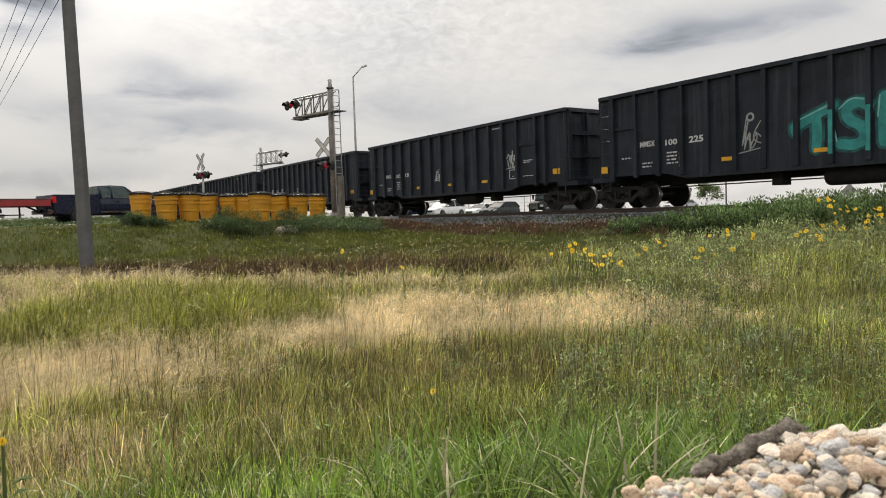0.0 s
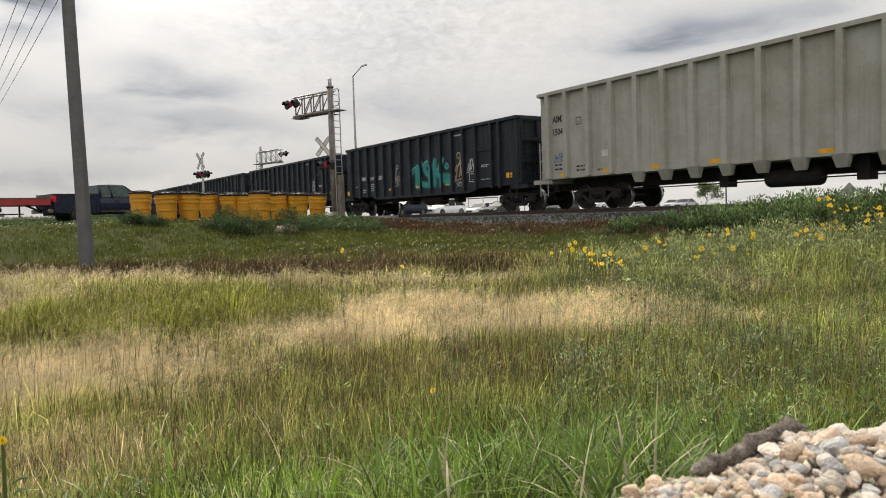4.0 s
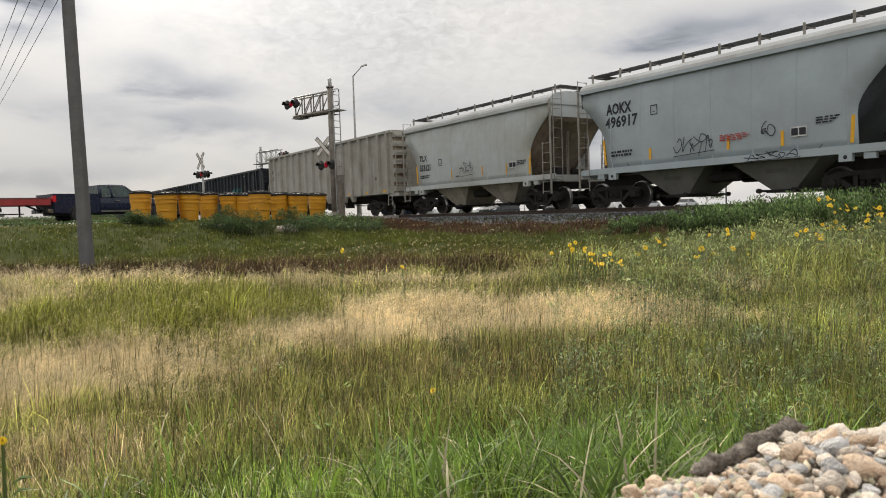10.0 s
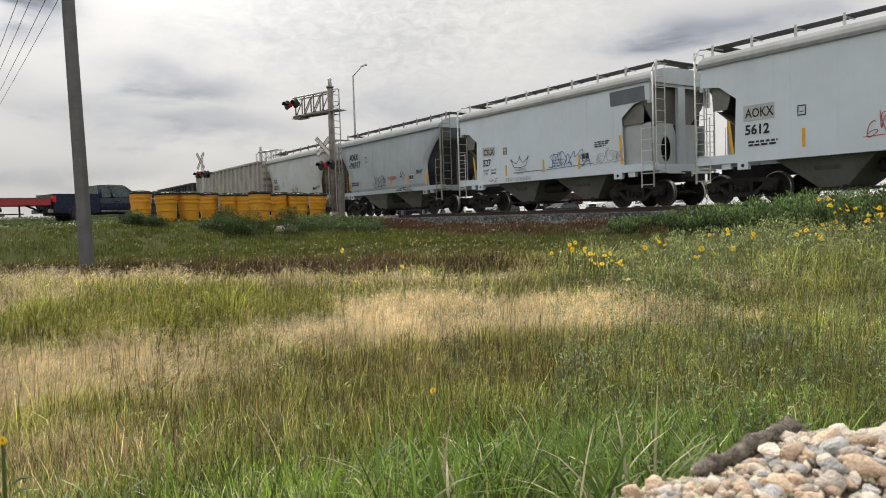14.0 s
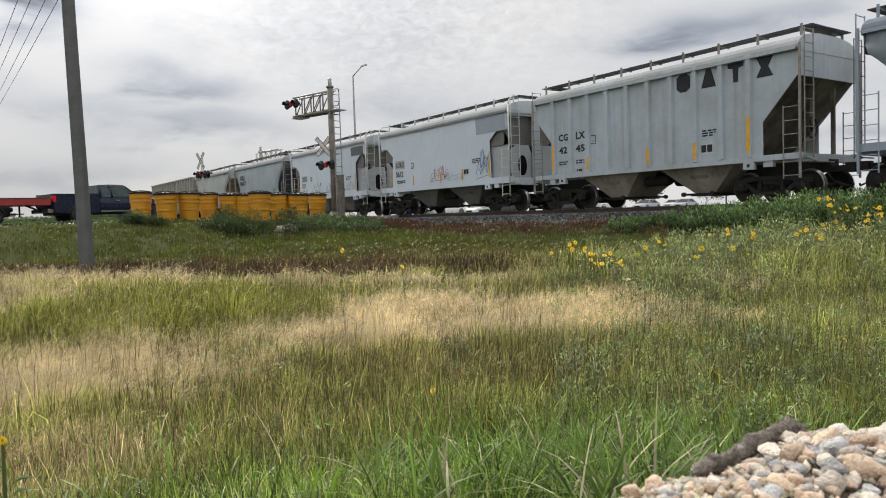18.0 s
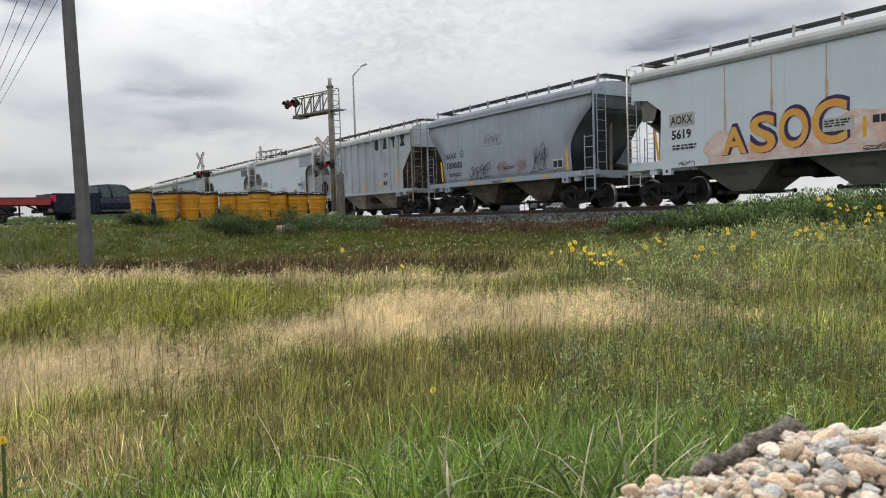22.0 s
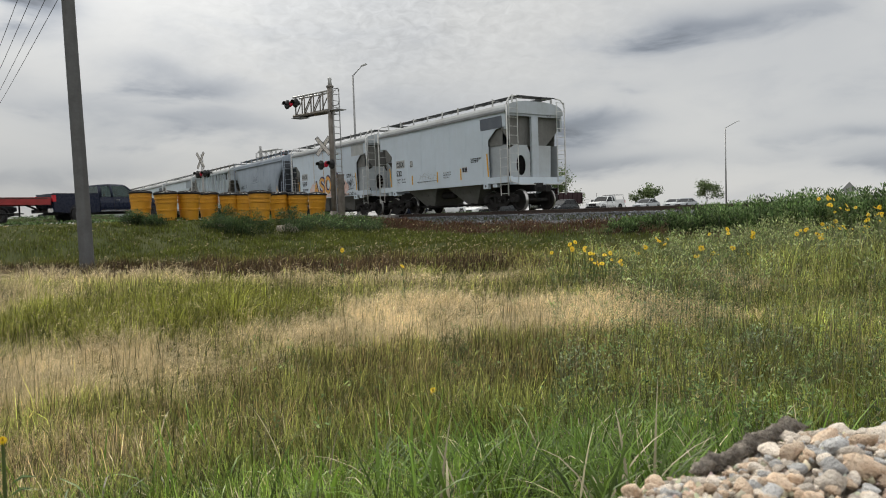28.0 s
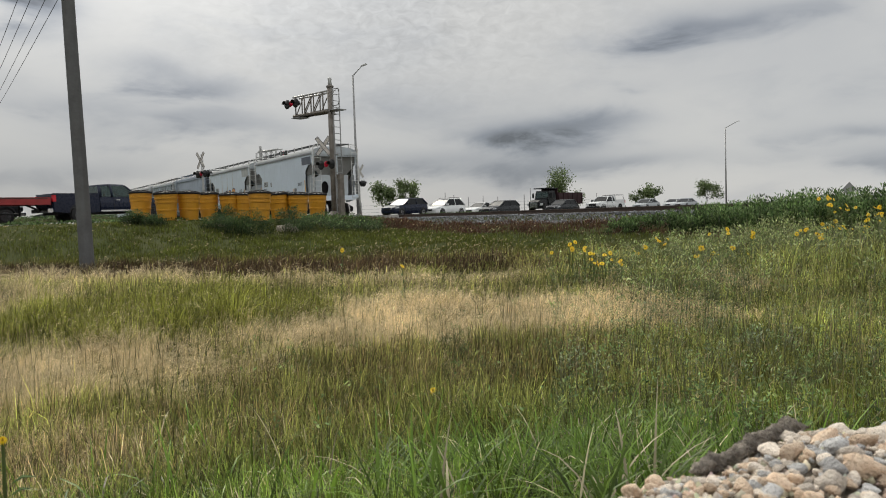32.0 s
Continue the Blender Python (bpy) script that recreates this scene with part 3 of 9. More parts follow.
# ---- the train ----
# car space: x forward along the track, y towards the camera's side, z up from the rail top
def near_side(x, z, y):
    """Where flat letters start: they read from the front of the car to its rear on the near side."""
    return Matrix(((-1, 0, 0, x), (0, 0, 1, y), (0, 1, 0, z), (0, 0, 0, 1)))


def bars(parent, mat, x, z, y, rows, rs, height=0.055, gap=1.6, name="small_print"):
    """Fine print that cannot be read: rows of short bars; rows: total widths."""
    bm = BM()
    for i, wide in enumerate(rows):
        at = 0.0
        while at < wide:
            b = min(rs.uniform(0.06, 0.2), wide - at)
            zz = z - i * height * gap
            f = [bm.verts.new(p) for p in ((x - at, y, zz), (x - at - b, y, zz), (x - at - b, y, zz + height), (x - at, y, zz + height))]
            bm.faces.new(f)
            at += b + rs.uniform(0.025, 0.05)
    return tagged(part(name, bm, mat, parent), kind="stuff")


GLYPHS = [[(0, 0), (0.15, 0.9), (0.5, 0.2), (0.75, 0.95), (0.9, 0.05)], [(0.1, 0), (0.45, 1.05), (0.85, 0.0), (0.7, 0.4), (0.15, 0.35)], [(0.9, 0.85), (0.4, 1.0), (0.1, 0.75), (0.8, 0.35), (0.5, 0.0), (0.0, 0.15)],
          [(0.1, 1.0), (0.15, 0.0), (0.2, 0.45), (0.85, 0.95), (0.3, 0.5), (0.95, -0.1)], [(0.8, 0.8), (0.3, 0.9), (0.05, 0.4), (0.4, 0.0), (0.85, 0.3), (0.55, 0.5), (0.25, 0.35)], [(0.0, 0.5), (0.4, 1.0), (0.85, 0.55), (0.45, 0.05), (0.0, 0.55)]]


def ribbon(bm, pts, r, y):
    """A flat painted stroke of half width r along points (x, z), with round joints."""
    for a, b in zip(pts, pts[1:]):
        d = Vector((b[0] - a[0], b[1] - a[1]))
        if d.length < 1e-4:
            continue
        e = d.normalized() * r
        s = Vector((-e.y, e.x))
        ring = [Vector(a) - e * 0.7 - s * 0.7, Vector(a) - e, Vector(a) - e * 0.7 + s * 0.7, Vector(a) + s, Vector(b) + s, Vector(b) + e * 0.7 + s * 0.7, Vector(b) + e, Vector(b) + e * 0.7 - s * 0.7, Vector(b) - s, Vector(a) - s]
        bm.faces.new([bm.verts.new((p.x, y, p.y)) for p in ring])
        y += 0.00012


def eased(pts, rounds=2):
    """Cuts the corners of a line of points."""
    for _ in range(rounds):
        out = [pts[0]]
        for a, b in zip(pts, pts[1:]):
            out += [(a[0] * 0.75 + b[0] * 0.25, a[1] * 0.75 + b[1] * 0.25), (a[0] * 0.25 + b[0] * 0.75, a[1] * 0.25 + b[1] * 0.75)]
        pts = out + [pts[-1]]
    return pts


def scribble(parent, mat, x, z, y, wide, tall, strokes, rs, r=0.016, name="graffiti"):
    """A quick sprayed tag on the side of a car: overlapping letter-like strokes."""
    bm = BM()
    step = wide / strokes
    last = None
    for k in range(strokes):
        g = rs.choice([q for q in GLYPHS if q is not last])
        last = g
        h, dz, w = tall * rs.uniform(0.7, 1.1), tall * rs.uniform(-0.1, 0.25), step * rs.uniform(1.3, 1.9)
        pts = [(x - k * step - w * (p + rs.uniform(-0.3, 0.3)) - 0.2 * h * q, z + dz + h * (q + rs.uniform(-0.25, 0.25))) for p, q in g]
        ribbon(bm, eased(pts), r * 0.62, y + 0.002 * k)
    if strokes > 3:
        ribbon(bm, [(x + 0.05, z - tall * 0.08), (x - wide * 0.5, z - tall * 0.02), (x - wide * 1.1, z + tall * 0.05)], r * 0.5, y + 0.0005)
    return part(name, bm, mat, parent, "sprayed tag")


def sprayed_word(car, strokes, y, fill, rim, half, label):
    """Fat sprayed letters: broad strokes over wider ones that form the rim."""
    for mat, r, dy in ((rim, half + 0.07, 0.0), (fill, half, 0.006)):
        for k, pts in enumerate(strokes):
            bm = BM()
            ribbon(bm, eased(pts), r, y + dy + 0.0009 * k)
            part("graffiti", bm, mat, car, label)


def wheelset_mesh():
    bm = BM()
    rod(bm, (0, -1.02, 0), (0, 1.02, 0), 0.075, 10)
    for s in (-1, 1):
        prof = [(0.10, 0.80), (0.12, 0.83), (0.30, 0.775), (0.355, 0.79), (0.36, 0.825), (0.418, 0.826), (0.43, 0.815), (0.455, 0.715), (0.455, 0.69), (0.36, 0.685), (0.34, 0.72), (0.13, 0.72), (0.10, 0.70)]
        lathe(bm, [(r, s * y) for r, y in prof], 28, "y", mats=[0, 0, 0, 0, 0, 1, 1, 0, 0, 0, 0, 0, 0])
        for i in range(3):
            a = i * 2.094
            rod(bm, (0.22 * math.cos(a), s * 0.79, 0.22 * math.sin(a)), (0.22 * math.cos(a), s * 0.812, 0.22 * math.sin(a)), 0.03, 6)
    me = bpy.data.meshes.new("wheelset")
    bmesh.ops.recalc_face_normals(bm, faces=bm.faces)
    bm.to_mesh(me)
    bm.free()
    me.materials.append(M["wheel_iron"])
    me.materials.append(M["tread"])
    return me


def side_frame_mesh(s):
    bm = BM()
    y0, y1 = s * 1.0, s * 1.13
    top = [(-1.12, 0.62), (-0.62, 0.735), (0.62, 0.735), (1.12, 0.62), (1.12, 0.5), (0.72, 0.56), (0.5, 0.61), (-0.5, 0.61), (-0.72, 0.56), (-1.12, 0.5)]
    plate_xz(bm, top, y0, y1)
    low = [(-0.78, 0.5), (-0.42, 0.20), (0.42, 0.20), (0.78, 0.5), (0.66, 0.54), (0.36, 0.31), (-0.36, 0.31), (-0.66, 0.54)]
    plate_xz(bm, low, y0, y1)
    for x in (-0.889, 0.889):
        plate_xz(bm, [(x - 0.2, 0.6), (x - 0.19, 0.36), (x - 0.13, 0.34), (x - 0.13, 0.52), (x + 0.13, 0.52), (x + 0.13, 0.34), (x + 0.19, 0.36), (x + 0.2, 0.6)], y0 - s * 0.01, y1 + s * 0.02)
        lathe(bm, [(0.0, s * 1.2), (0.10, s * 1.2), (0.125, s * 1.17), (0.125, s * 1.02), (0.0, s * 1.02)], 12, "y", (x, 0, 0.43))
    for x in (-0.32, 0.32):
        plate_xz(bm, [(x - 0.05, 0.28), (x + 0.05, 0.28), (x + 0.05, 0.64), (x - 0.05, 0.64)], y0, y1)
    for x in (-0.17, 0.0, 0.17):
        for k in range(5):
            rod(bm, (x, s * 1.07, 0.31 + k * 0.04), (x, s * 1.07, 0.335 + k * 0.04), 0.072, 8)
    box(bm, -0.25, 0.25, min(s * 0.6, s * 1.1), max(s * 0.6, s * 1.1), 0.51, 0.62)
    me = bpy.data.meshes.new("side_frame")
    bmesh.ops.recalc_face_normals(bm, faces=bm.faces)
    bm.to_mesh(me)
    bm.free()
    me.materials.append(M["truck_iron"])
    return me


WHEELSET = wheelset_mesh()
FRAMES = {s: side_frame_mesh(s) for s in (-1, 1)}
WHEELS = []


def add_bogies(car, centre):
    for cx in (centre, -centre):
        bm = BM()
        box(bm, -0.2, 0.2, -1.0, 1.0, 0.5, 0.72)
        lathe(bm, [(0.0, 0.80), (0.2, 0.80), (0.22, 0.70), (0.0, 0.70)], 12)
        for x in (-0.42, 0.42):
            rod(bm, (x, -0.95, 0.36), (x, 0.95, 0.36), 0.04)
        bogie = part("bogie", bm, M["truck_iron"], car, "grimy cast iron bogie")
        bogie.location = (cx, 0, 0)
        for s in (-1, 1):
            fr = new("side_frame", FRAMES[s])
            fr.parent = bogie
        for x in (-0.889, 0.889):
            ws = new("wheelset", WHEELSET)
            ws.parent, ws.location = bogie, (x, 0, 0.43)
            ws["label"] = "iron wheels with polished treads on an axle"
            WHEELS.append(ws)


def add_couplers(car, half, reach, mat):
    for s in (-1, 1):
        bm = BM()
        box(bm, min(s * (half - 0.6), s * reach), max(s * (half - 0.6), s * reach), -0.07, 0.07, 0.80, 0.94)
        plate_xz(bm, [(s * (reach - 0.22), 0.74), (s * reach, 0.74), (s * reach, 1.0), (s * (reach - 0.22), 1.0)], -0.15, 0.15)
        part("coupler", bm, M["truck_iron"], car)
        bm = BM()
        pts = [(s * half, 0.3, 0.72), (s * (half + 0.15), 0.32, 0.5), (s * (reach - 0.05), 0.2, 0.36), (s * reach, 0.12, 0.42)]
        tube(bm, pts, 0.025, 6)
        part("brake_hose", bm, M["rubber"], car)


def ladder(parent, mat, a, b, z0, z1, step=0.36, r=0.012, stile=True, top=None):
    """A ladder between two upright lines at points a and b (x, y)."""
    bm = BM()
    if stile:
        for p in (a, b):
            rod(bm, (*p, z0), (*p, z1), r * 1.5, 5)
    n = int((z1 - z0) / step)
    for i in range(n + 1):
        z = z0 + 0.08 + i * step
        if z < z1:
            rod(bm, (*a, z), (*b, z), r, 5)
    if top:
        tube(bm, top, r * 1.5, 5)
    return part("ladder", bm, mat, parent)


def brake_wheel(parent, x, y, z, r=0.26):
    bm = BM()
    n = 16
    ring = [(x, y + r * math.cos(6.283 * i / n), z + r * math.sin(6.283 * i / n)) for i in range(n + 1)]
    tube(bm, ring, 0.02, 5)
    for i in range(6):
        a = 6.283 * i / 6
        rod(bm, (x, y, z), (x, y + r * math.cos(a), z + r * math.sin(a)), 0.012, 4)
    rod(bm, (x - 0.05, y, z), (x + 0.05, y, z), 0.06, 8)
    part("brake_wheel", bm, M["truck_iron"], parent)


def side_sheet(bm, edge, z0, z1, half, bulge, s, rows=14, cols=12, thick=0.02):
    """A bulging side sheet between z0 and z1; edge(z) gives its half length at that height."""
    outer, inner = [], []
    for j in range(rows + 1):
        z = z0 + (z1 - z0) * j / rows
        y = half + bulge * math.sin(math.pi * j / rows)
        e = edge(z)
        outer.append([bm.verts.new((-e + 2 * e * i / cols, s * y, z)) for i in range(cols + 1)])
        inner.append([bm.verts.new((-e + 2 * e * i / cols, s * (y - thick), z)) for i in range(cols + 1)])
    for g in (outer, inner):
        for j in range(rows):
            for i in range(cols):
                f = bm.faces.new((g[j][i], g[j][i + 1], g[j + 1][i + 1], g[j + 1][i]))
                f.smooth = True
    for j in range(rows):
        for i in (0, cols):
            bm.faces.new((outer[j][i], outer[j + 1][i], inner[j + 1][i], inner[j][i]))
    for j in (0, rows):
        for i in range(cols):
            bm.faces.new((outer[j][i], outer[j][i + 1], inner[j][i + 1], inner[j][i]))


def hopper_common(car, half, body, sill_mat, sill_z, sill_h, ladder_mat, trim, rs, chute_mat=None, arched=False):
    """What all covered hoppers share: sills, chutes, roof, running boards, ladders, couplers."""
    bm = BM()
    box(bm, -half - 0.05, half + 0.05, -0.24, 0.24, 0.78, 1.12)
    part("centre_sill", bm, M["truck_iron"], car)
    for s in (-1, 1):
        bm = BM()
        y0, y1 = sorted((s * 1.36, s * 1.56))
        box(bm, -half, half, y0, y1, sill_z, sill_z + sill_h)
        for x in (-half + 0.95, half - 0.95):
            box(bm, x - 0.14, x + 0.14, y0 + 0.03, y1 - 0.03, sill_z - 0.16, sill_z)
        sill = part("side_sill", bm, sill_mat, car)
    for s in (-1, 1):
        bm = BM()
        x0, x1 = sorted((s * (half - 0.22), s * (half + 0.02)))
        box(bm, x0, x1, -1.355, 1.355, sill_z - 0.08, sill_z + sill_h * 0.8)
        part("end_sill", bm, sill_mat, car)
    # chutes
    for cx in (-1.72, 1.72):
        bm = BM()
        z1, z0 = sill_z + 0.12, 0.36
        t = [(cx - 1.42, -1.3, z1), (cx + 1.42, -1.3, z1), (cx + 1.42, 1.3, z1), (cx - 1.42, 1.3, z1)]
        b = [(cx - 0.36, -0.75, z0), (cx + 0.36, -0.75, z0), (cx + 0.36, 0.75, z0), (cx - 0.36, 0.75, z0)]
        hexa(bm, b, t)
        for q in (-1, 1):
            hexa(bm, [(cx - 0.36, q * 0.76, z0 + 0.3), (cx + 0.36, q * 0.76, z0 + 0.3), (cx + 0.36, q * 0.83, z0 + 0.3), (cx - 0.36, q * 0.83, z0 + 0.3)], [(cx - 0.3, q * 1.08, z1 - 0.35), (cx + 0.3, q * 1.08, z1 - 0.35), (cx + 0.3, q * 1.16, z1 - 0.35), (cx - 0.3, q * 1.16, z1 - 0.35)])
        chute = part("chute", bm, chute_mat or M["grime"], car, "dusty discharge hopper")
        bm = BM()
        box(bm, cx - 0.45, cx + 0.45, -0.85, 0.85, 0.27, 0.36)
        for x in (-0.5, 0.5):
            rod(bm, (cx + x, -1.1, 0.33), (cx + x, 1.1, 0.33), 0.035, 6)
            for s in (-1, 1):
                rod(bm, (cx + x, s * 1.08, 0.33), (cx + x, s * 1.18, 0.33), 0.07, 8)
        part("gate", bm, M["truck_iron"], chute)
    for s in (-1, 1):
        bm = BM()
        lathe(bm, [(0.0, -0.5), (0.14, -0.5), (0.16, -0.44), (0.16, 0.44), (0.14, 0.5), (0.0, 0.5)], 12, "x", (s * 0.05, s * 0.75, 0.82))
        part("air_tank", bm, M["truck_iron"], car)
    # roof
    bm = BM()
    half_prof = [(1.575, 4.02), (1.565, 4.10), (1.51, 4.20), (1.40, 4.29), (1.20, 4.37), (0.9, 4.43), (0.5, 4.47)]
    prof = [(-y, z) for y, z in half_prof] + half_prof[::-1]
    plate_yz(bm, prof, -half + 0.1, half - 0.1)
    part("roof", bm, M["grey_roof"] if body == M["grey_steel"] else M["roof_dust_toned"], car, "dusty rounded roof, coloured darker against the light from above")
    # the rounded ends of the roof, flush with the end sheets
    for e in (-1, 1):
        bm = BM()
        plate_yz(bm, [(-1.55, 3.95), *prof, (1.55, 3.95)][::-1], e * (half - 0.099), e * (half - 0.075))
        part("roof_end", bm, M["shaded_end_white"] if arched else body, car, "rounded end plate under the roof")
    # jacking pads over the bogies; a black disc stands for each hole's shade
    for e in (-1, 1):
        for s in (-1, 1):
            bm = BM()
            x, y0, y1 = e * (half - 1.5), *sorted((s * 1.44, s * 1.58))
            box(bm, x - 0.16, x + 0.16, y0, y1, sill_z - 0.20, sill_z + 0.03)
            pad = part("jacking_pad", bm, sill_mat, car)
            bm = BM()
            lathe(bm, [(0.0, s * 1.584), (0.05, s * 1.584), (0.055, s * 1.578)], 10, "y", (x, 0, sill_z - 0.09))
            part("eye", bm, M["letter_black"], pad)
    for s in (-1, 1):
        bm = BM()
        y0, y1 = sorted((s * 1.575, s * 1.615))
        box(bm, -half + 0.12, half - 0.12, y0, y1, 3.97, 4.06)
        part("eaves_rail", bm, trim, car)
    bm = BM()
    box(bm, -half + 0.9, half - 0.9, -0.32, 0.32, 4.44, 4.53)
    for i in range(9):
        x = -half + 1.0 + i * (2 * half - 2.0) / 8
        box(bm, x - 0.04, x + 0.04, -0.38, 0.38, 4.43, 4.56)
    part("hatch_cover", bm, M["roof_dust_toned"], car)
    for s in (-1, 1):
        n = 9
        for i in range(n):
            bm = BM()
            x = -half + 0.25 + i * (2 * half - 0.5) / (n - 1)
            y0, y1 = sorted((s * 1.055, s * 1.10))
            box(bm, x - 0.03, x + 0.03, y0, y1, 4.38, 4.71)
            y0, y1 = sorted((s * 0.55, s * 1.10))
            box(bm, x - 0.025, x + 0.025, y0, y1, 4.605, 4.63)
            part("walkway_bracket", bm, ladder_mat, car)
        bm = BM()
        y0, y1 = sorted((s * 0.55, s * 1.05))
        for k in range(6):
            yy = y0 + (y1 - y0) * (k + 0.5) / 6
            box(bm, -half - 0.02, half + 0.02, yy - 0.02, yy + 0.02, 4.634, 4.665)
        m = int(half * 2 / 0.45)
        for k in range(m):
            x = -half + 0.2 + k * 0.45
            box(bm, x - 0.012, x + 0.012, y0 + 0.01, y1 - 0.01, 4.636, 4.66)
        part("walkway", bm, M["grating"], car, "dark steel running board")
    for e in (-1, 1):
        bm = BM()
        x0, x1 = sorted((e * (half - 0.5), e * (half + 0.02)))
        box(bm, x0, x1, -0.54, 0.54, 4.634, 4.66)
        part("end_walkway", bm, M["grating"], car)
    # ladders at the four corners, on the sides and across the ends
    for e in (-1, 1):
        for s in (-1, 1):
            ladder(car, ladder_mat, (e * (half - 0.48), s * 1.59), (e * (half - 0.02), s * 1.59), 0.62 if s else 1.2, 2.55)
            bm = BM()
            if arched:
                tube(bm, [(e * half, s * 1.59, 0.62), (e * half, s * 1.59, 4.25), (e * half, s * 1.52, 4.45), (e * half, s * 1.38, 4.59), (e * half, s * 1.05, 4.64)], 0.026, 6)
            else:
                box(bm, *sorted((e * half, e * (half - 0.05))), *sorted((s * 1.57, s * 1.63)), 0.62, 4.12)
            part("corner_rail", bm, ladder_mat, car)
            ladder(car, ladder_mat, (e * (half + 0.06), s * 1.52), (e * (half + 0.06), s * 1.08), 1.15, 4.5)
    add_couplers(car, half + 0.05, half + 0.62, body)
    for e in (-1, 1):
        for s in (-1, 1):
            bm = BM()
            tube(bm, [(e * half, s * 1.5, sill_z + 0.05), (e * (half + 0.18), s * 1.1, sill_z - 0.1), (e * (half + 0.2), s * 0.3, sill_z - 0.1)], 0.02, 5)
            part("uncoupling_lever", bm, ladder_mat, car)


def hopper_curved(name, label, body, letters, half=5.27, ladder_mat=None, dark_end=False, chute_mat=None):
    """Covered hopper with rounded sides that are cut back in a curve at both ends."""
    car = thing(name, label, "hopper car", group="cars of the train")
    rs = random.Random(hash(len(label)) % 1000 + 7)
    z0, z1 = 1.34, 4.09

    def edge(z):
        full, cut = half - 0.16, half - 1.22
        t = min(1.0, max(0.0, (z - 2.2) / 1.35))
        return cut + (full - cut) * (t ** 1.5)
    for s in (-1, 1):
        bm = BM()
        side_sheet(bm, edge, z0, z1, 1.49, 0.085, s)
        part("side_sheet", bm, body, car)
        for i in range(-3, 4):
            bm = BM()
            x = i * 1.27
            for j in range(10):
                za, zb = z0 + (z1 - z0) * j / 10, z0 + (z1 - z0) * (j + 1) / 10
                ya, yb = (1.492 + 0.085 * math.sin(math.pi * q / 10) for q in (j, j + 1))
                hexa(bm, [(x - 0.016, s * ya, za), (x + 0.016, s * ya, za), (x + 0.008, s * (ya + 0.012), za), (x - 0.008, s * (ya + 0.012), za)],
                     [(x - 0.016, s * yb, zb), (x + 0.016, s * yb, zb), (x + 0.008, s * (yb + 0.012), zb), (x - 0.008, s * (yb + 0.012), zb)])
            part("weld_seam", bm, body, car)
    for e in (-1, 1):
        bm = BM()
        plate_yz(bm, [(-1.5, 3.5), (1.5, 3.5), (1.54, 4.05), (1.25, 4.34), (-1.25, 4.34), (-1.54, 4.05)], e * (half - 0.15), e * (half - 0.12))
        part("end_sheet", bm, M["slate_and_shade"] if dark_end else body, car)
        bm = BM()
        rows = []
        for k in range(13):
            z = 3.52 - k * 2.3 / 12
            x = min(edge(z) - 0.02, half - 0.16 - (3.52 - z) * 0.92)
            rows.append([bm.verts.new((e * (x - dx), y, z)) for dx in (0.0, 0.04) for y in (-1.5, 1.5)])
        for a, b in zip(rows, rows[1:]):
            for p, q in ((0, 1), (2, 3), (0, 2), (1, 3)):
                bm.faces.new((a[p], a[q], b[q], b[p])).smooth = p < q and (p, q) in ((0, 1), (2, 3))
        bm.faces.new((rows[0][0], rows[0][1], rows[0][3], rows[0][2])), bm.faces.new((rows[-1][0], rows[-1][1], rows[-1][3], rows[-1][2]))
        part("slope_sheet", bm, M["slate_and_shade"] if dark_end else M["rust_brown"], car, "stained sloping end sheet")
        bm = BM()
        for y in (-0.5, 0.5):
            hexa(bm, [(e * (half - 0.3), y - 0.03, 1.2), (e * (half - 0.2), y - 0.03, 1.2), (e * (half - 0.2), y + 0.03, 1.2), (e * (half - 0.3), y + 0.03, 1.2)],
                 [(e * (half - 0.3), y - 0.03, 2.9), (e * (half - 0.2), y - 0.03, 3.0), (e * (half - 0.2), y + 0.03, 3.0), (e * (half - 0.3), y + 0.03, 2.9)])
        box(bm, min(e * (half - 1.7), e * (half - 0.25)), max(e * (half - 1.7), e * (half - 0.25)), -0.3, 0.3, 1.12, 1.2)
        part("end_post", bm, M["grime"], car)
        bm = BM()
        lathe(bm, [(0.0, -0.3), (0.13, -0.28), (0.15, 0.28), (0.0, 0.3)], 10, "y", (e * (half - 0.75), -0.55, 1.45))
        box(bm, min(e * (half - 1.0), e * (half - 0.6)), max(e * (half - 1.0), e * (half - 0.6)), 0.2, 0.7, 1.2, 1.65)
        part("brake_gear", bm, M["truck_iron"], car)
    hopper_common(car, half, body, body, 1.15, 0.2, ladder_mat or M["ladder_dust"], body, rs, chute_mat)
    brake_wheel(car, half - 0.05, -0.95, 1.95)
    add_bogies(car, 4.12)
    letters(car, 1.58, rs)
    return car


def oval_hole(bm, x0, x1, y0, y1, z0, z1, cy, cz, ry, rz):
    """An upright plate across the car with an oval hole through it."""
    n = 16
    per = []
    for i in range(n):
        a = 6.2832 * i / n
        c, s = math.cos(a), math.sin(a)
        k = min((y1 - cy) / c if c > 1e-6 else (y0 - cy) / c if c < -1e-6 else 9, (z1 - cz) / s if s > 1e-6 else (z0 - cz) / s if s < -1e-6 else 9)
        per.append(((cy + ry * c, cz + rz * s), (cy + k * c, cz + k * s)))
    rings = [[[bm.verts.new((x, *p[j])) for p in per] for j in (0, 1)] for x in (x0, x1)]
    for i in range(n):
        k = (i + 1) % n
        for r in rings:
            bm.faces.new((r[0][i], r[0][k], r[1][k], r[1][i]))
        bm.faces.new((rings[0][0][i], rings[0][0][k], rings[1][0][k], rings[1][0][i]))
        bm.faces.new((rings[0][1][i], rings[0][1][k], rings[1][1][k], rings[1][1][i]))


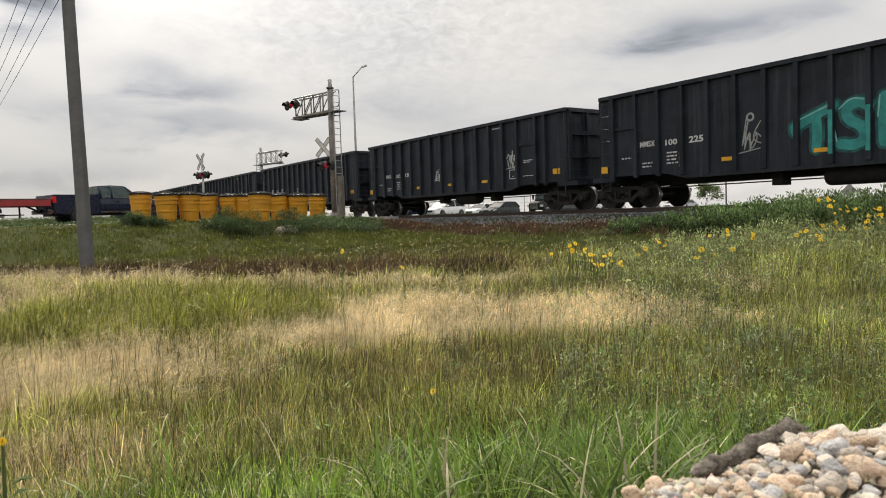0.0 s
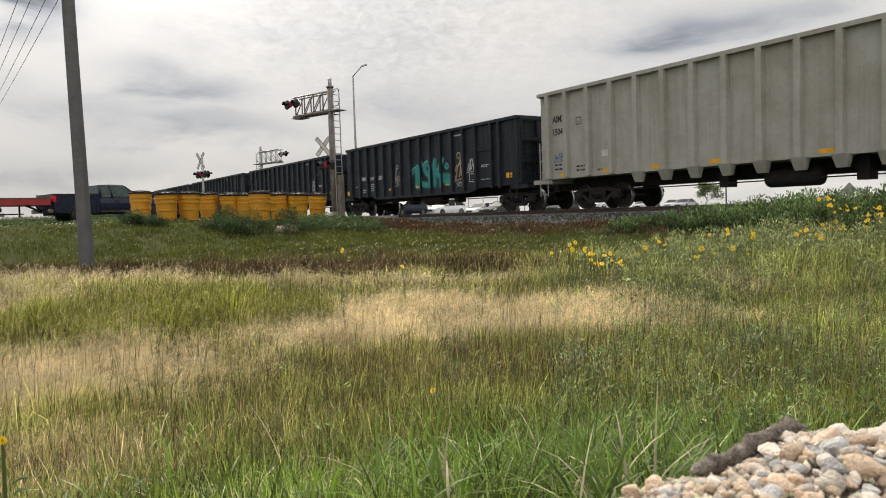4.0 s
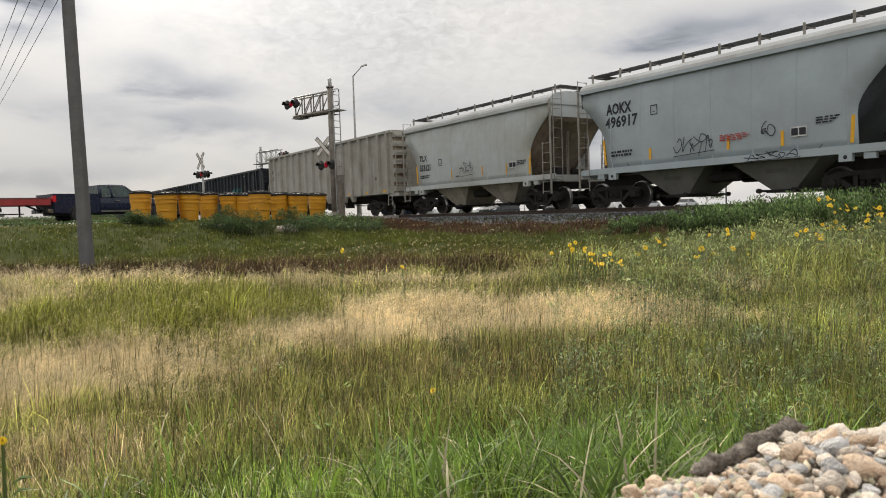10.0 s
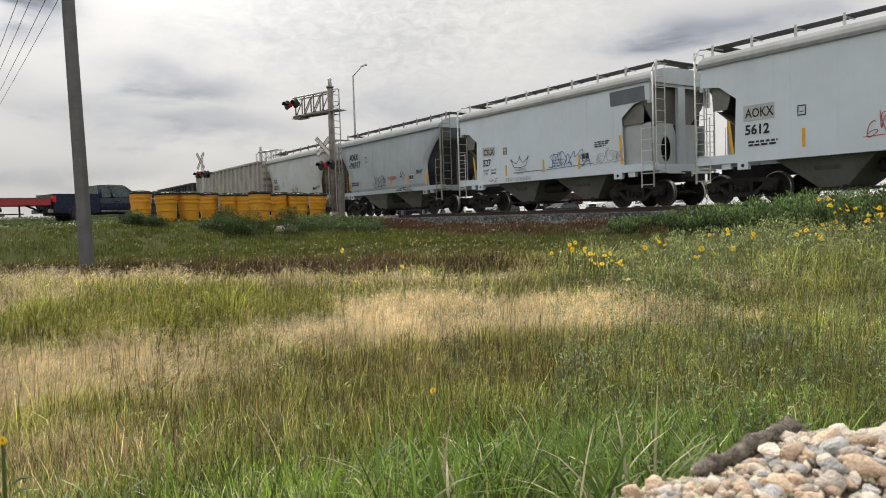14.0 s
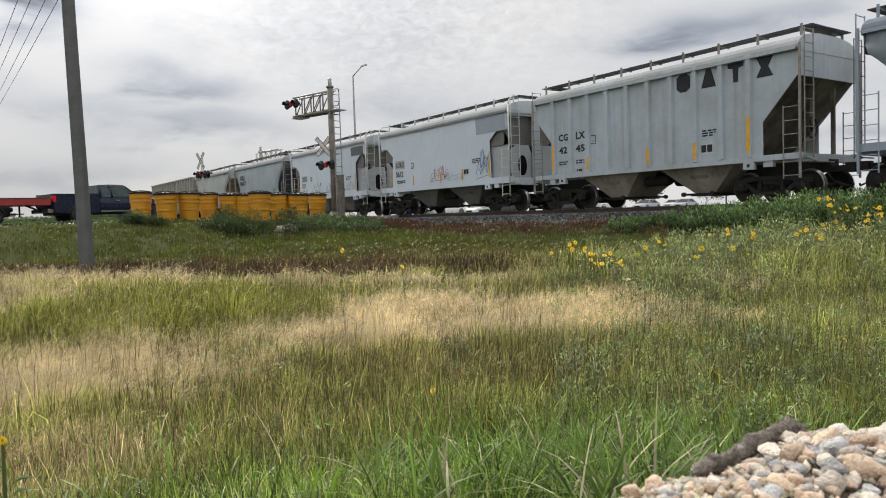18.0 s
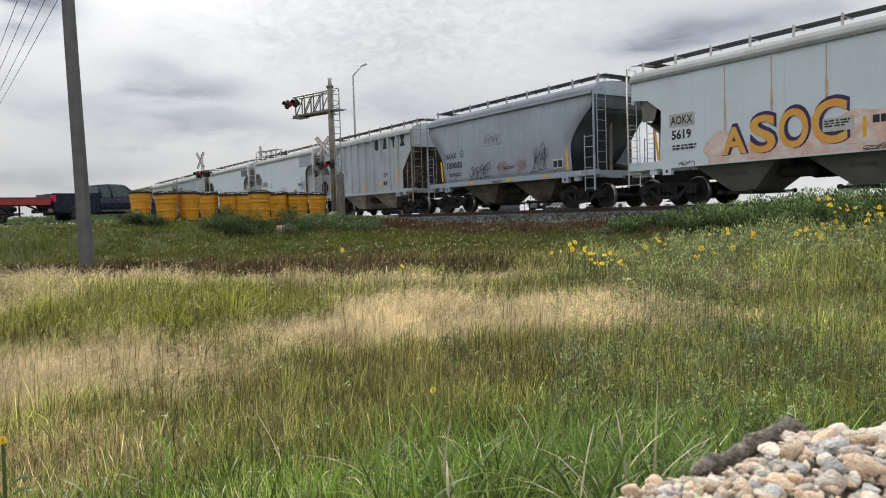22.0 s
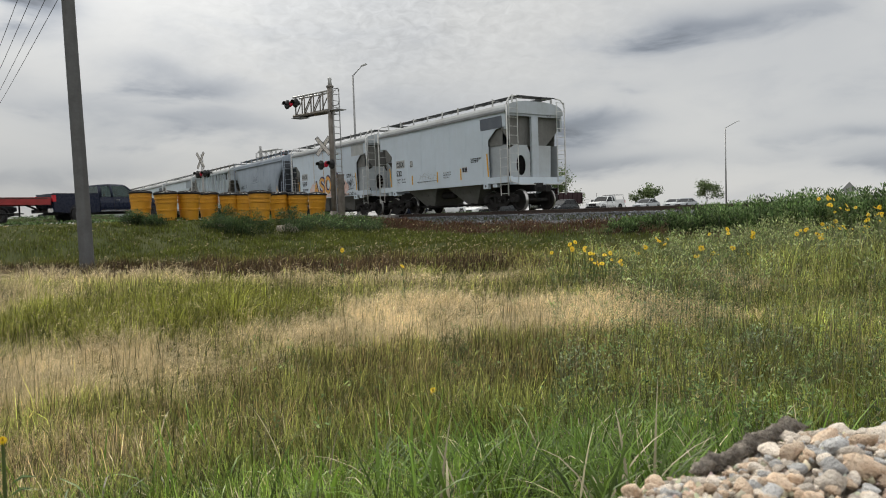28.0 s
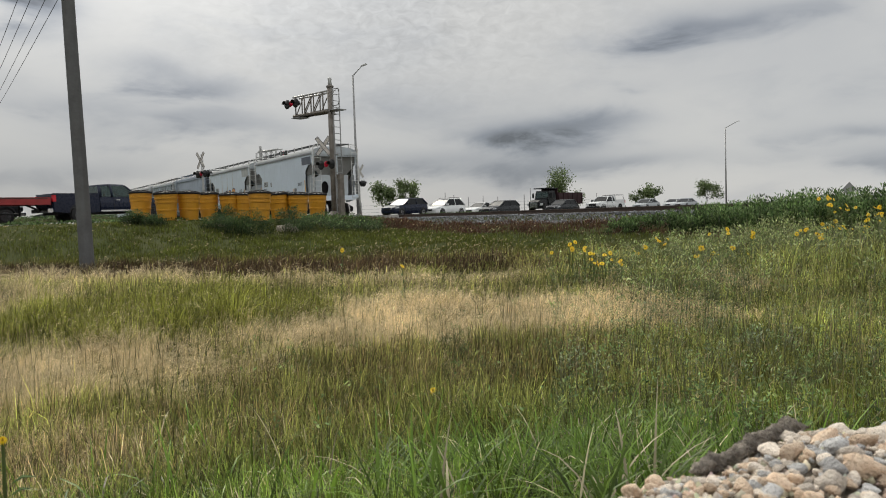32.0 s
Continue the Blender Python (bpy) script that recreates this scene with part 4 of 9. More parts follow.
def hopper_flat(name, label, body, letters, half=5.27):
    """Covered hopper with flat sides, square cut-outs at both ends and a deep side sill."""
    car = thing(name, label, "hopper car", group="cars of the train")
    rs = random.Random(len(label) * 13 + 1)
    z0, z1 = 1.36, 4.09
    f, c = half - 0.16, half - 1.3
    poly = [(-f, z1), (f, z1), (f, 3.42), (f - 0.62, 3.34), (c, 2.95), (c + 0.06, z0), (-c - 0.06, z0), (-c, 2.95), (-f + 0.62, 3.34), (-f, 3.42)]
    for s in (-1, 1):
        bm = BM()
        y0, y1 = s * 1.535, s * 1.555
        plate_xz(bm, poly, y0, y1)
        part("side_sheet", bm, body, car)
        for i in range(-3, 4):
            bm = BM()
            box(bm, i * 1.2 - 0.012, i * 1.2 + 0.012, min(s * 1.553, s * 1.562), max(s * 1.553, s * 1.562), z0, z1 - 0.05)
            part("weld_seam", bm, body, car)
    for e in (-1, 1):
        X = e * (half - 0.13)
        # upper end wall: a broad centre post between two recesses
        bm = BM()
        plate_yz(bm, [(-1.54, 3.85), (1.54, 3.85), (1.54, 4.07), (1.25, 4.34), (-1.25, 4.34), (-1.54, 4.07)], X - e * 0.03, X)
        box(bm, min(X - e * 0.1, X + e * 0.02), max(X - e * 0.1, X + e * 0.02), -0.18, 0.18, 1.3, 3.86)
        for y in (-1.5, 1.5):
            box(bm, min(X - e * 0.12, X), max(X - e * 0.12, X), y - 0.05, y + 0.05, 3.3, 3.87)
        part("end_sheet", bm, M["shaded_end_white"], car)
        bm = BM()
        outline = [(-1.52, 3.9), (1.52, 3.9), (1.52, 3.3), (0.95, 2.7), (-0.95, 2.7), (-1.52, 3.3)]
        hexa(bm, [(e * (half - 0.35 - (3.9 - z) * 0.125), y, z) for y, z in outline], [(e * (half - 0.39 - (3.9 - z) * 0.125), y, z) for y, z in outline])
        part("end_panel", bm, M["grey_panel"], car, "dusty grey recessed end panel")
        bm = BM()
        hexa(bm, [(e * (half - 0.55), -1.36, 2.7), (e * (half - 0.55), 1.36, 2.7), (e * (half - 0.6), 1.36, 2.7), (e * (half - 0.6), -1.36, 2.7)],
             [(e * (half - 2.3), -1.36, 1.25), (e * (half - 2.3), 1.36, 1.25), (e * (half - 2.35), 1.36, 1.25), (e * (half - 2.35), -1.36, 1.25)])
        part("slope_sheet", bm, M["grime"], car, "stained sloping end sheet")
        # the front end is open; the rear is closed by a bulkhead and side plates
        if e < 0:
            bm = BM()
            x0, x1 = sorted((e * (half - 0.22), e * (half - 0.2)))
            oval_hole(bm, x0, x1, 0.225, 1.36, 1.36, 2.68, 0.72, 1.86, 0.25, 0.42)
            plate_yz(bm, [(-0.9, 1.36), (-0.225, 1.36), (-0.225, 2.68), (-0.95, 2.68)], x0, x1)
            part("bulkhead", bm, M["beige"], car, "pale end bulkhead with an oval hole")
            # added dark sheet that gives the oval hole its shade
            bm = BM()
            box(bm, x0 + 0.35, x1 + 0.37, -0.9, 1.34, 1.3, 2.62)
            part("inner_plate", bm, M["truck_iron"], car, "dark sheet added for the shade inside the oval hole")
        for s in (-1, 1):
            bm = BM()
            x0, x1 = sorted((e * (half - 1.4), e * (half - 0.2)))
            if e < 0:
                y0, y1 = sorted((s * 1.38, s * 1.40))
                box(bm, x0 + 0.03, x1, y0, y1, 1.36, 2.7)
                part("shear_plate", bm, M["beige"], car, "pale recessed end plate")
                bm = BM()
            reach = half - (1.4 if e < 0 else 1.05)
            plate_xz(bm, [(e * reach, 2.7 if e < 0 else 3.0), (e * (half - (0.52 if e < 0 else 0.95)), 2.7), (e * (half - 0.5), 2.7), (e * (half - 0.45), 3.5), (e * reach, 3.5)], s * 1.43, s * 1.45)
            part("corner_panel", bm, M["grey_panel"], car, "dusty grey recessed corner panel")
    hopper_common(car, half, body, body, 1.15, 0.25, M["ladder_white"], M["trim_shadow"], rs, M["grey_panel"], True)
    add_bogies(car, 4.12)
    letters(car, 1.566, rs)
    return car


def hopper_ribbed(name, label, body, letters, half=5.17):
    """Covered hopper with flat sides stiffened by outside posts."""
    car = thing(name, label, "hopper car", group="cars of the train")
    rs = random.Random(4)
    z0, z1 = 1.28, 4.09
    f, c = half - 0.12, half - 1.12
    poly = [(-f, z1), (f, z1), (f, 3.35), (c, 2.2), (c, z0), (-c, z0), (-c, 2.2), (-f, 3.35)]
    posts = [4.1 - i * 0.865 for i in range(10)]
    for s in (-1, 1):
        bm = BM()
        plate_xz(bm, poly, s * 1.46, s * 1.48)
        part("side_sheet", bm, body, car)
        for x in posts:
            bm = BM()
            hexa(bm, [(x - 0.085, s * 1.48, z0), (x + 0.085, s * 1.48, z0), (x + 0.07, s * 1.6, z0), (x - 0.07, s * 1.6, z0)],
                 [(x - 0.085, s * 1.48, z1), (x + 0.085, s * 1.48, z1), (x + 0.07, s * 1.6, z1), (x - 0.07, s * 1.6, z1)])
            part("post", bm, body, car)
    for e in (-1, 1):
        bm = BM()
        plate_yz(bm, [(-1.48, 3.3), (1.48, 3.3), (1.52, 4.05), (1.25, 4.34), (-1.25, 4.34), (-1.52, 4.05)], e * (half - 0.12), e * (half - 0.09))
        part("end_sheet", bm, body, car)
        bm = BM()
        hexa(bm, [(e * (half - 0.13), -1.46, 3.33), (e * (half - 0.13), 1.46, 3.33), (e * (half - 0.17), 1.46, 3.35), (e * (half - 0.17), -1.46, 3.35)],
             [(e * (half - 2.2), -1.44, 1.2), (e * (half - 2.2), 1.44, 1.2), (e * (half - 2.24), 1.44, 1.22), (e * (half - 2.24), -1.44, 1.22)])
        part("slope_sheet", bm, M["grime"], car, "stained sloping end sheet")
        bm = BM()
        for y in (-0.55, 0.55):
            box(bm, min(e * (half - 0.3), e * (half - 0.2)), max(e * (half - 0.3), e * (half - 0.2)), y - 0.04, y + 0.04, 1.2, 3.1)
        part("end_post", bm, M["grime"], car)
    hopper_common(car, half, body, body, 1.13, 0.16, M["ladder_dust"], body, rs, M["chute_dust"])
    brake_wheel(car, -half + 0.05, 0.95, 1.95)
    add_bogies(car, 4.05)
    letters(car, 1.486, rs)
    return car


def gondola(name, label, mat, letters, half, z0, z1, posts, post_mat=None, foot=False, end_style="black", bogie=6.9, inset=0.97, group="cars of the train"):
    """Open high-sided gondola with outside posts."""
    car = thing(name, label, "gondola car", group=group)
    rs = random.Random(len(label) * 7 + len(posts))
    Y = 1.44
    for s in (-1, 1):
        bm = BM()
        plate_xz(bm, [(-half, z0), (half, z0), (half, z1), (-half, z1)], s * (Y - 0.02), s * Y)
        part("side_wall", bm, mat, car)
        bm = BM()
        y0, y1 = sorted((s * (Y - 0.06), s * (Y + 0.13)))
        box(bm, -half - 0.05, half + 0.05, y0, y1 + (s * 0.03 if foot and s > 0 else 0), z1 - 0.10, z1 + 0.02)
        part("top_chord", bm, mat, car)
        bm = BM()
        y0, y1 = sorted((s * (Y - 0.14), s * (Y + 0.02)))
        if foot:
            box(bm, -half, half, y0, y1, z0 - 0.03, z0 + 0.05)
        else:
            plate_xz(bm, [(-half, z0), (-half + 2.6, z0 - 0.04), (-half + 3.3, z0 - 0.22), (half - 3.3, z0 - 0.22), (half - 2.6, z0 - 0.04), (half, z0), (half, z0 + 0.1), (-half, z0 + 0.1)], y0, y1 + s * 0.004)
        part("side_sill", bm, mat, car)
        for i, x in enumerate(posts):
            w = 0.075 if not foot else 0.11
            d = 0.12 if not foot else 0.16
            bm = BM()
            zb = z0 - (0.10 if not foot else 0.0)
            hexa(bm, [(x - w, s * Y, zb), (x + w, s * Y, zb), (x + w * 0.82, s * (Y + d), zb), (x - w * 0.82, s * (Y + d), zb)],
                 [(x - w, s * Y, z1 - 0.1), (x + w, s * Y, z1 - 0.1), (x + w * 0.82, s * (Y + d), z1 - 0.1), (x - w * 0.82, s * (Y + d), z1 - 0.1)])
            if foot and 3 < i < len(posts) - 4:
                hexa(bm, [(x - 0.14, s * (Y - 0.1), z0 - 0.34), (x + 0.14, s * (Y - 0.1), z0 - 0.34), (x + 0.14, s * (Y + 0.02), z0 - 0.34), (x - 0.14, s * (Y + 0.02), z0 - 0.34)],
                     [(x - 0.24, s * (Y - 0.1), z0), (x + 0.24, s * (Y - 0.1), z0), (x + 0.2, s * (Y + d), z0), (x - 0.2, s * (Y + d), z0)])
            part("post", bm, mat, car)
    for e in (-1, 1):
        bm = BM()
        x0, x1 = sorted((e * (half - 0.02), e * half))
        box(bm, x0, x1, -Y + 0.021, Y - 0.021, z0, z1)
        part("end_wall", bm, mat if end_style == "black" else M["tan_rust"], car)
        bm = BM()
        x0, x1 = sorted((e * half, e * (half + 0.14)))
        if end_style == "black":
            for z in np.linspace(z0 + 0.1, z1 - 0.06, 4):
                box(bm, x0, x1, -Y, Y, z - 0.07, z + 0.07)
            for y in (-Y + 0.06, -0.5, 0.5, Y - 0.06):
                box(bm, x0, x1 - 0.02, y - 0.05, y + 0.05, z0, z1)
        else:
            for z in np.linspace(z0 + 0.2, z1 - 0.2, 7):
                for sg in (-1, 1):
                    y0, y1 = sorted((sg * (Y if e < 0 else Y - 0.12), sg * (Y - 0.75)))
                    box(bm, x0, x1, y0, y1, z - 0.13, z + 0.13)
            box(bm, x0, x1 + 0.02 * e, -Y + 0.76, Y - 0.76, z0, z1 - 0.02)
            box(bm, x0, x1, -Y, Y, z1 - 0.1, z1 + 0.02)
        part("end_rib", bm, mat if end_style == "black" else M["tan_steel"], car)
        bm = BM()
        x0, x1 = sorted((e * (half - 0.5), e * (half + 0.5)))
        box(bm, x0, x1, -Y, Y, z0 - 0.18, z0 - 0.02)
        part("end_sill", bm, mat, car)
        for s in (-1, 1):
            ladder(car, mat if end_style == "black" else M["tan_steel"], (e * (half - 0.02), s * (Y + 0.12)), (e * (half - 0.42), s * (Y + 0.12)), 0.5, z1 - 0.12 if e < 0 or end_style == "black" else 2.52, 0.42)
            ladder(car, mat if end_style == "black" else M["tan_steel"], (e * (half + 0.18), s * (Y - (0.05 if e < 0 or end_style == "black" else 0.4))), (e * (half + 0.18), s * (Y - 0.7)), z0 - 0.1, z1 - 0.12, 0.42)
    bm = BM()
    box(bm, -half, half, -Y + 0.02, Y - 0.02, z0 - 0.02, z0 + 0.06)
    part("floor_plate", bm, mat, car)
    bm = BM()
    box(bm, -half - 0.2, half + 0.2, -0.3, 0.3, 0.72, z0 - 0.02)
    part("centre_sill", bm, M["truck_iron"], car)
    bm = BM()
    lathe(bm, [(0.0, -0.75), (0.24, -0.75), (0.27, -0.66), (0.27, 0.66), (0.24, 0.75), (0.0, 0.75)], 14, "x", (-0.6, 0.85, 0.68))
    part("air_tank", bm, M["truck_iron"], car)
    bm = BM()
    rod(bm, (-half + 2, 0.95, 0.62), (half - 2, 0.95, 0.62), 0.02, 5)
    for x in (-2.4, 1.5):
        box(bm, x - 0.15, x + 0.15, 0.5, 0.95, 0.5, z0 - 0.03)
    part("brake_rigging", bm, M["truck_iron"], car)
    add_couplers(car, half + 0.5, half + 0.85 if end_style == "black" else half + 0.66, mat)
    add_bogies(car, bogie)
    if end_style != "black":
        brake_wheel(car, half + 0.28, 0.6, 2.6, 0.28)
    letters(car, Y + 0.006, rs)
    return car


# ---- lettering and marks of each car ----
def mark(car, text, x, z, y, size, mat, wide=None, spacing=1.0, bold=0.0):
    """Letters whose lower left corner is at x, z; wide: their true width."""
    ob = lettering(text, size, mat, car, near_side(x, z, y), bold + 0.022 * size, 1.0, spacing)
    if wide:
        w = max(v.co.x for v in ob.data.vertices)
        ob.matrix_local = near_side(x, z, y) @ Matrix.Diagonal((wide / w, 1, 1, 1))
    return ob


def panel(car, name, mat, x0, x1, z0, z1, y, label="", slant=0.0):
    bm = BM()
    hexa(bm, [(x0, y, z0), (x1, y, z0), (x1, y - 0.004, z0), (x0, y - 0.004, z0)], [(x0 + slant, y, z1), (x1 + slant, y, z1), (x1 + slant, y - 0.004, z1), (x0 + slant, y - 0.004, z1)])
    return part(name, bm, mat, car, label)


def reflectors(car, y, rows, wide=0.09):
    for x, z0, z1, *sl in rows:
        panel(car, "reflector", M["reflector"], x - wide / 2, x + wide / 2, z0, z1, y + 0.003, "", *sl)


def label_box(car, x, z, y, w=0.42, h=0.26):
    panel(car, "data_label", M["letter_white"], x - w / 2, x + w / 2, z, z + h, y + 0.001)
    for dx in (-0.25, 0.25):
        panel(car, "data_label", M["letter_black"], x + dx * w - w * 0.21, x + dx * w + w * 0.21, z + h * 0.14, z + h * 0.86, y + 0.0052)


def frame_box(car, mat, x, z, y, w=0.24, h=0.28, r=0.014):
    bm = BM()
    for a, b in (((-w / 2, 0), (w / 2, 0)), ((w / 2, 0), (w / 2, h)), ((w / 2, h), (-w / 2, h)), ((-w / 2, h), (-w / 2, 0))):
        x0, x1, z0, z1 = min(a[0], b[0]) - r, max(a[0], b[0]) + r, min(a[1], b[1]) - r, max(a[1], b[1]) + r
        bm.faces.new([bm.verts.new((x + p, y, z + q)) for p, q in ((x0, z0), (x1, z0), (x1, z1), (x0, z1))])
    bm.faces.new([bm.verts.new((x + p, y, z + q)) for p, q in ((-0.05, 0.08), (0.05, 0.08), (0.05, 0.1), (-0.05, 0.1))])
    part("stencil_box", bm, mat, car)


def letters_tilx(car, y, rs):
    k = M["letter_black"]
    mark(car, "TILX", 3.86, 2.5, y, 0.27, k, 0.68, bold=0.007)
    mark(car, "333121", 3.84, 2.05, y - 0.006, 0.29, k, 0.92, bold=0.007)
    bars(car, k, 3.84, 1.78, y - 0.02, (0.8, 0.75), rs)
    frame_box(car, k, 2.1, 2.2, y)
    reflectors(car, y - 0.03, [(4.08, 1.45, 2.3, 0.08), (-4.0, 1.4, 2.35, -0.05)])
    reflectors(car, y - 0.025, [(1.25, 1.55, 1.95), (-1.0, 1.55, 1.95), (-2.6, 1.5, 1.95)], 0.06)
    label_box(car, -3.0, 1.72, y - 0.012)
    scribble(car, M["letter_black"], 0.6, 1.62, y, 0.85, 0.5, 4, rs, 0.018)
    bars(car, k, -3.3, 1.95, y, (0.55, 0.5, 0.4), rs, 0.04)
    bars(car, k, 0.9, 1.6, y - 0.02, (0.3,), rs, 0.05)


def letters_aokx_big(car, y, rs):
    k = M["letter_black"]
    mark(car, "AOKX", 3.95, 3.12, y + 0.002, 0.36, k, 1.06, bold=0.008)
    mark(car, "496917", 4.0, 2.68, y + 0.004, 0.36, k, 1.36, bold=0.008)
    frame_box(car, k, 2.0, 2.9, y + 0.002)
    bars(car, k, 3.8, 1.82, y - 0.015, (0.9, 0.85), rs, 0.07)
    reflectors(car, y - 0.03, [(4.06, 1.45, 2.3, 0.08), (2.2, 1.5, 1.85), (-0.55, 1.55, 1.9), (-2.15, 1.5, 1.9), (-3.92, 1.4, 2.35, -0.05)])
    scribble(car, k, 1.25, 1.55, y, 1.25, 0.62, 5, rs, 0.022)
    scribble(car, k, -1.45, 1.72, y, 0.4, 0.5, 2, rs, 0.02)
    scribble(car, k, -1.1, 1.17, 1.566, 1.4, 0.2, 5, rs, 0.018)
    label_box(car, -2.6, 1.7, y - 0.012)
    bars(car, k, -3.05, 2.1, y, (0.6, 0.55, 0.4), rs, 0.04)
    bars(car, M["red_spray"], -0.3, 1.95, y, (0.85, 0.9, 0.85, 0.7), rs, 0.03)


def letters_csl(number, tag):
    def put(car, y, rs):
        k = M["letter_black"]
        panel(car, "stencil_patch", M["patch_light"], 3.56, 2.74, 2.3, 2.68, y, "pale repainted patch")
        mark(car, "CSLX", 3.5, 2.36, y + 0.005, 0.25, k, 0.70, bold=0.004)
        mark(car, number, 3.55, 1.92, y, 0.27, k, 0.53, bold=0.006)
        for row, (text, value) in enumerate((("LD LMT", "231000" if tag else "221100"), ("LT WT", "55000" if tag else "54900"))):
            mark(car, text, 3.52, 1.70 - 0.14 * row, y, 0.075, k, 0.36 if row == 0 else 0.28)
            mark(car, value, 3.05, 1.70 - 0.14 * row, y, 0.075, k, 0.36)
        panel(car, "stencil_patch", M["patch_light"], 2.22, 1.98, 2.28, 2.58, y)
        frame_box(car, k, 2.1, 2.31, y + 0.005, 0.2, 0.24)
        mark(car, "C", 2.14, 2.34, y + 0.006, 0.08, k)
        panel(car, "painted_patch", M["patch"], -3.5, -4.95, 3.38, 3.86, y, "dark overpainted patch", 0.03)
        reflectors(car, y, [(4.08, 1.42, 2.35, 0.12), (2.05, 1.42, 1.86), (-0.15, 1.42, 1.9), (-2.0, 1.42, 1.92), (-3.96, 1.45, 2.4, 0.08)], 0.085)
        label_box(car, -2.3, 1.72, y, 0.36, 0.26)
        bars(car, k, -2.75, 2.25, y, (0.7, 0.6, 0.5), rs, 0.045)
        for row, text in enumerate(("DO NOT MOVE CAR", "WITH HATCHES OR", "GATES OPEN")):
            mark(car, text, -0.62, 1.80 - 0.11 * row, y, 0.058, k, 0.62 if row < 2 else 0.42)
        bars(car, k, 1.6, 1.5, y, (1.7,), rs, 0.03)
        if tag:
            # a drawn crown over small letters
            bm = BM()
            ribbon(bm, [(1.55, 1.72), (1.72, 2.0), (1.42, 1.86), (1.22, 2.08), (1.02, 1.88), (0.72, 2.06), (0.86, 1.76), (1.2, 1.70), (1.55, 1.72)], 0.011, y + 0.001)
            for cx, cz in ((1.72, 2.03), (1.22, 2.12), (0.72, 2.09)):
                ribbon(bm, [(cx + 0.035 * math.cos(a), cz + 0.035 * math.sin(a)) for a in range(8)], 0.009, y + 0.002)
            part("graffiti", bm, M["letter_black"], car, "drawn black crown")
            mark(car, "GOLDEN", 1.5, 1.58, y, 0.10, M["grey_spray"], 0.62)
            mark(car, "BOY", 1.38, 1.44, y, 0.10, M["grey_spray"], 0.36)
            mark(car, "STAY GOLDEN", 2.1, 1.2, 1.568, 0.14, M["grey_spray"], 1.5)
            scribble(car, M["blue_spray"], -0.3, 1.55, y, 2.2, 0.55, 7, rs, 0.02)
            scribble(car, M["grey_spray"], -2.7, 1.55, y, 1.2, 0.4, 6, rs, 0.014)
            scribble(car, M["red_spray"], 3.2, 1.2, 1.565, 0.5, 0.16, 3, rs, 0.012)
        else:
            scribble(car, M["grey_spray"], 1.5, 1.5, y, 1.6, 0.45, 4, rs, 0.007)
        mark_end(car, "CSLX", number)
    return put


def mark_end(car, text, number):
    """Small letters high on the rear end, beside the centre post."""
    X = -5.27 + 0.13 - 0.004
    lettering(text, 0.13, M["letter_black"], car, Matrix(((0, 0, -1, X), (-1, 0, 0, -0.62), (0, 1, 0, 4.02), (0, 0, 0, 1))))
    lettering(number, 0.13, M["letter_black"], car, Matrix(((0, 0, -1, X), (-1, 0, 0, -0.68), (0, 1, 0, 3.87), (0, 0, 0, 1))))


def letters_aokx_5612(car, y, rs):
    k = M["letter_black"]
    panel(car, "stencil_patch", M["patch_light"], 3.74, 2.84, 2.28, 2.7, y)
    mark(car, "AOKX", 3.68, 2.36, y + 0.005, 0.26, k, 0.82)
    mark(car, "5612", 3.7, 1.9, y, 0.27, k, 0.72, bold=0.006)
    bars(car, k, 3.6, 1.66, y, (0.85, 0.8), rs, 0.055)
    panel(car, "painted_patch", M["patch_blue"], -3.1, -5.05, 3.28, 3.98, y, "blue-grey overpainted patch", 0.05)
    reflectors(car, y, [(4.08, 1.42, 2.35, 0.12), (2.05, 1.42, 1.9), (-0.3, 1.42, 1.9), (-2.0, 1.42, 1.92), (-3.96, 1.45, 2.4, 0.08)], 0.085)
    scribble(car, M["red_spray"], 0.55, 1.55, y, 1.35, 0.55, 6, rs, 0.016)
    scribble(car, M["blue_spray"], -3.05, 1.5, y, 0.75, 1.15, 4, rs, 0.02)
    scribble(car, M["grey_spray"], -0.9, 1.5, y, 1.2, 0.25, 6, rs, 0.01)
    label_box(car, -2.3, 1.66, y, 0.36, 0.26)
    bars(car, k, -2.75, 2.25, y, (0.6, 0.55, 0.5), rs, 0.045)
    frame_box(car, k, 2.1, 2.25, y, 0.2, 0.24)


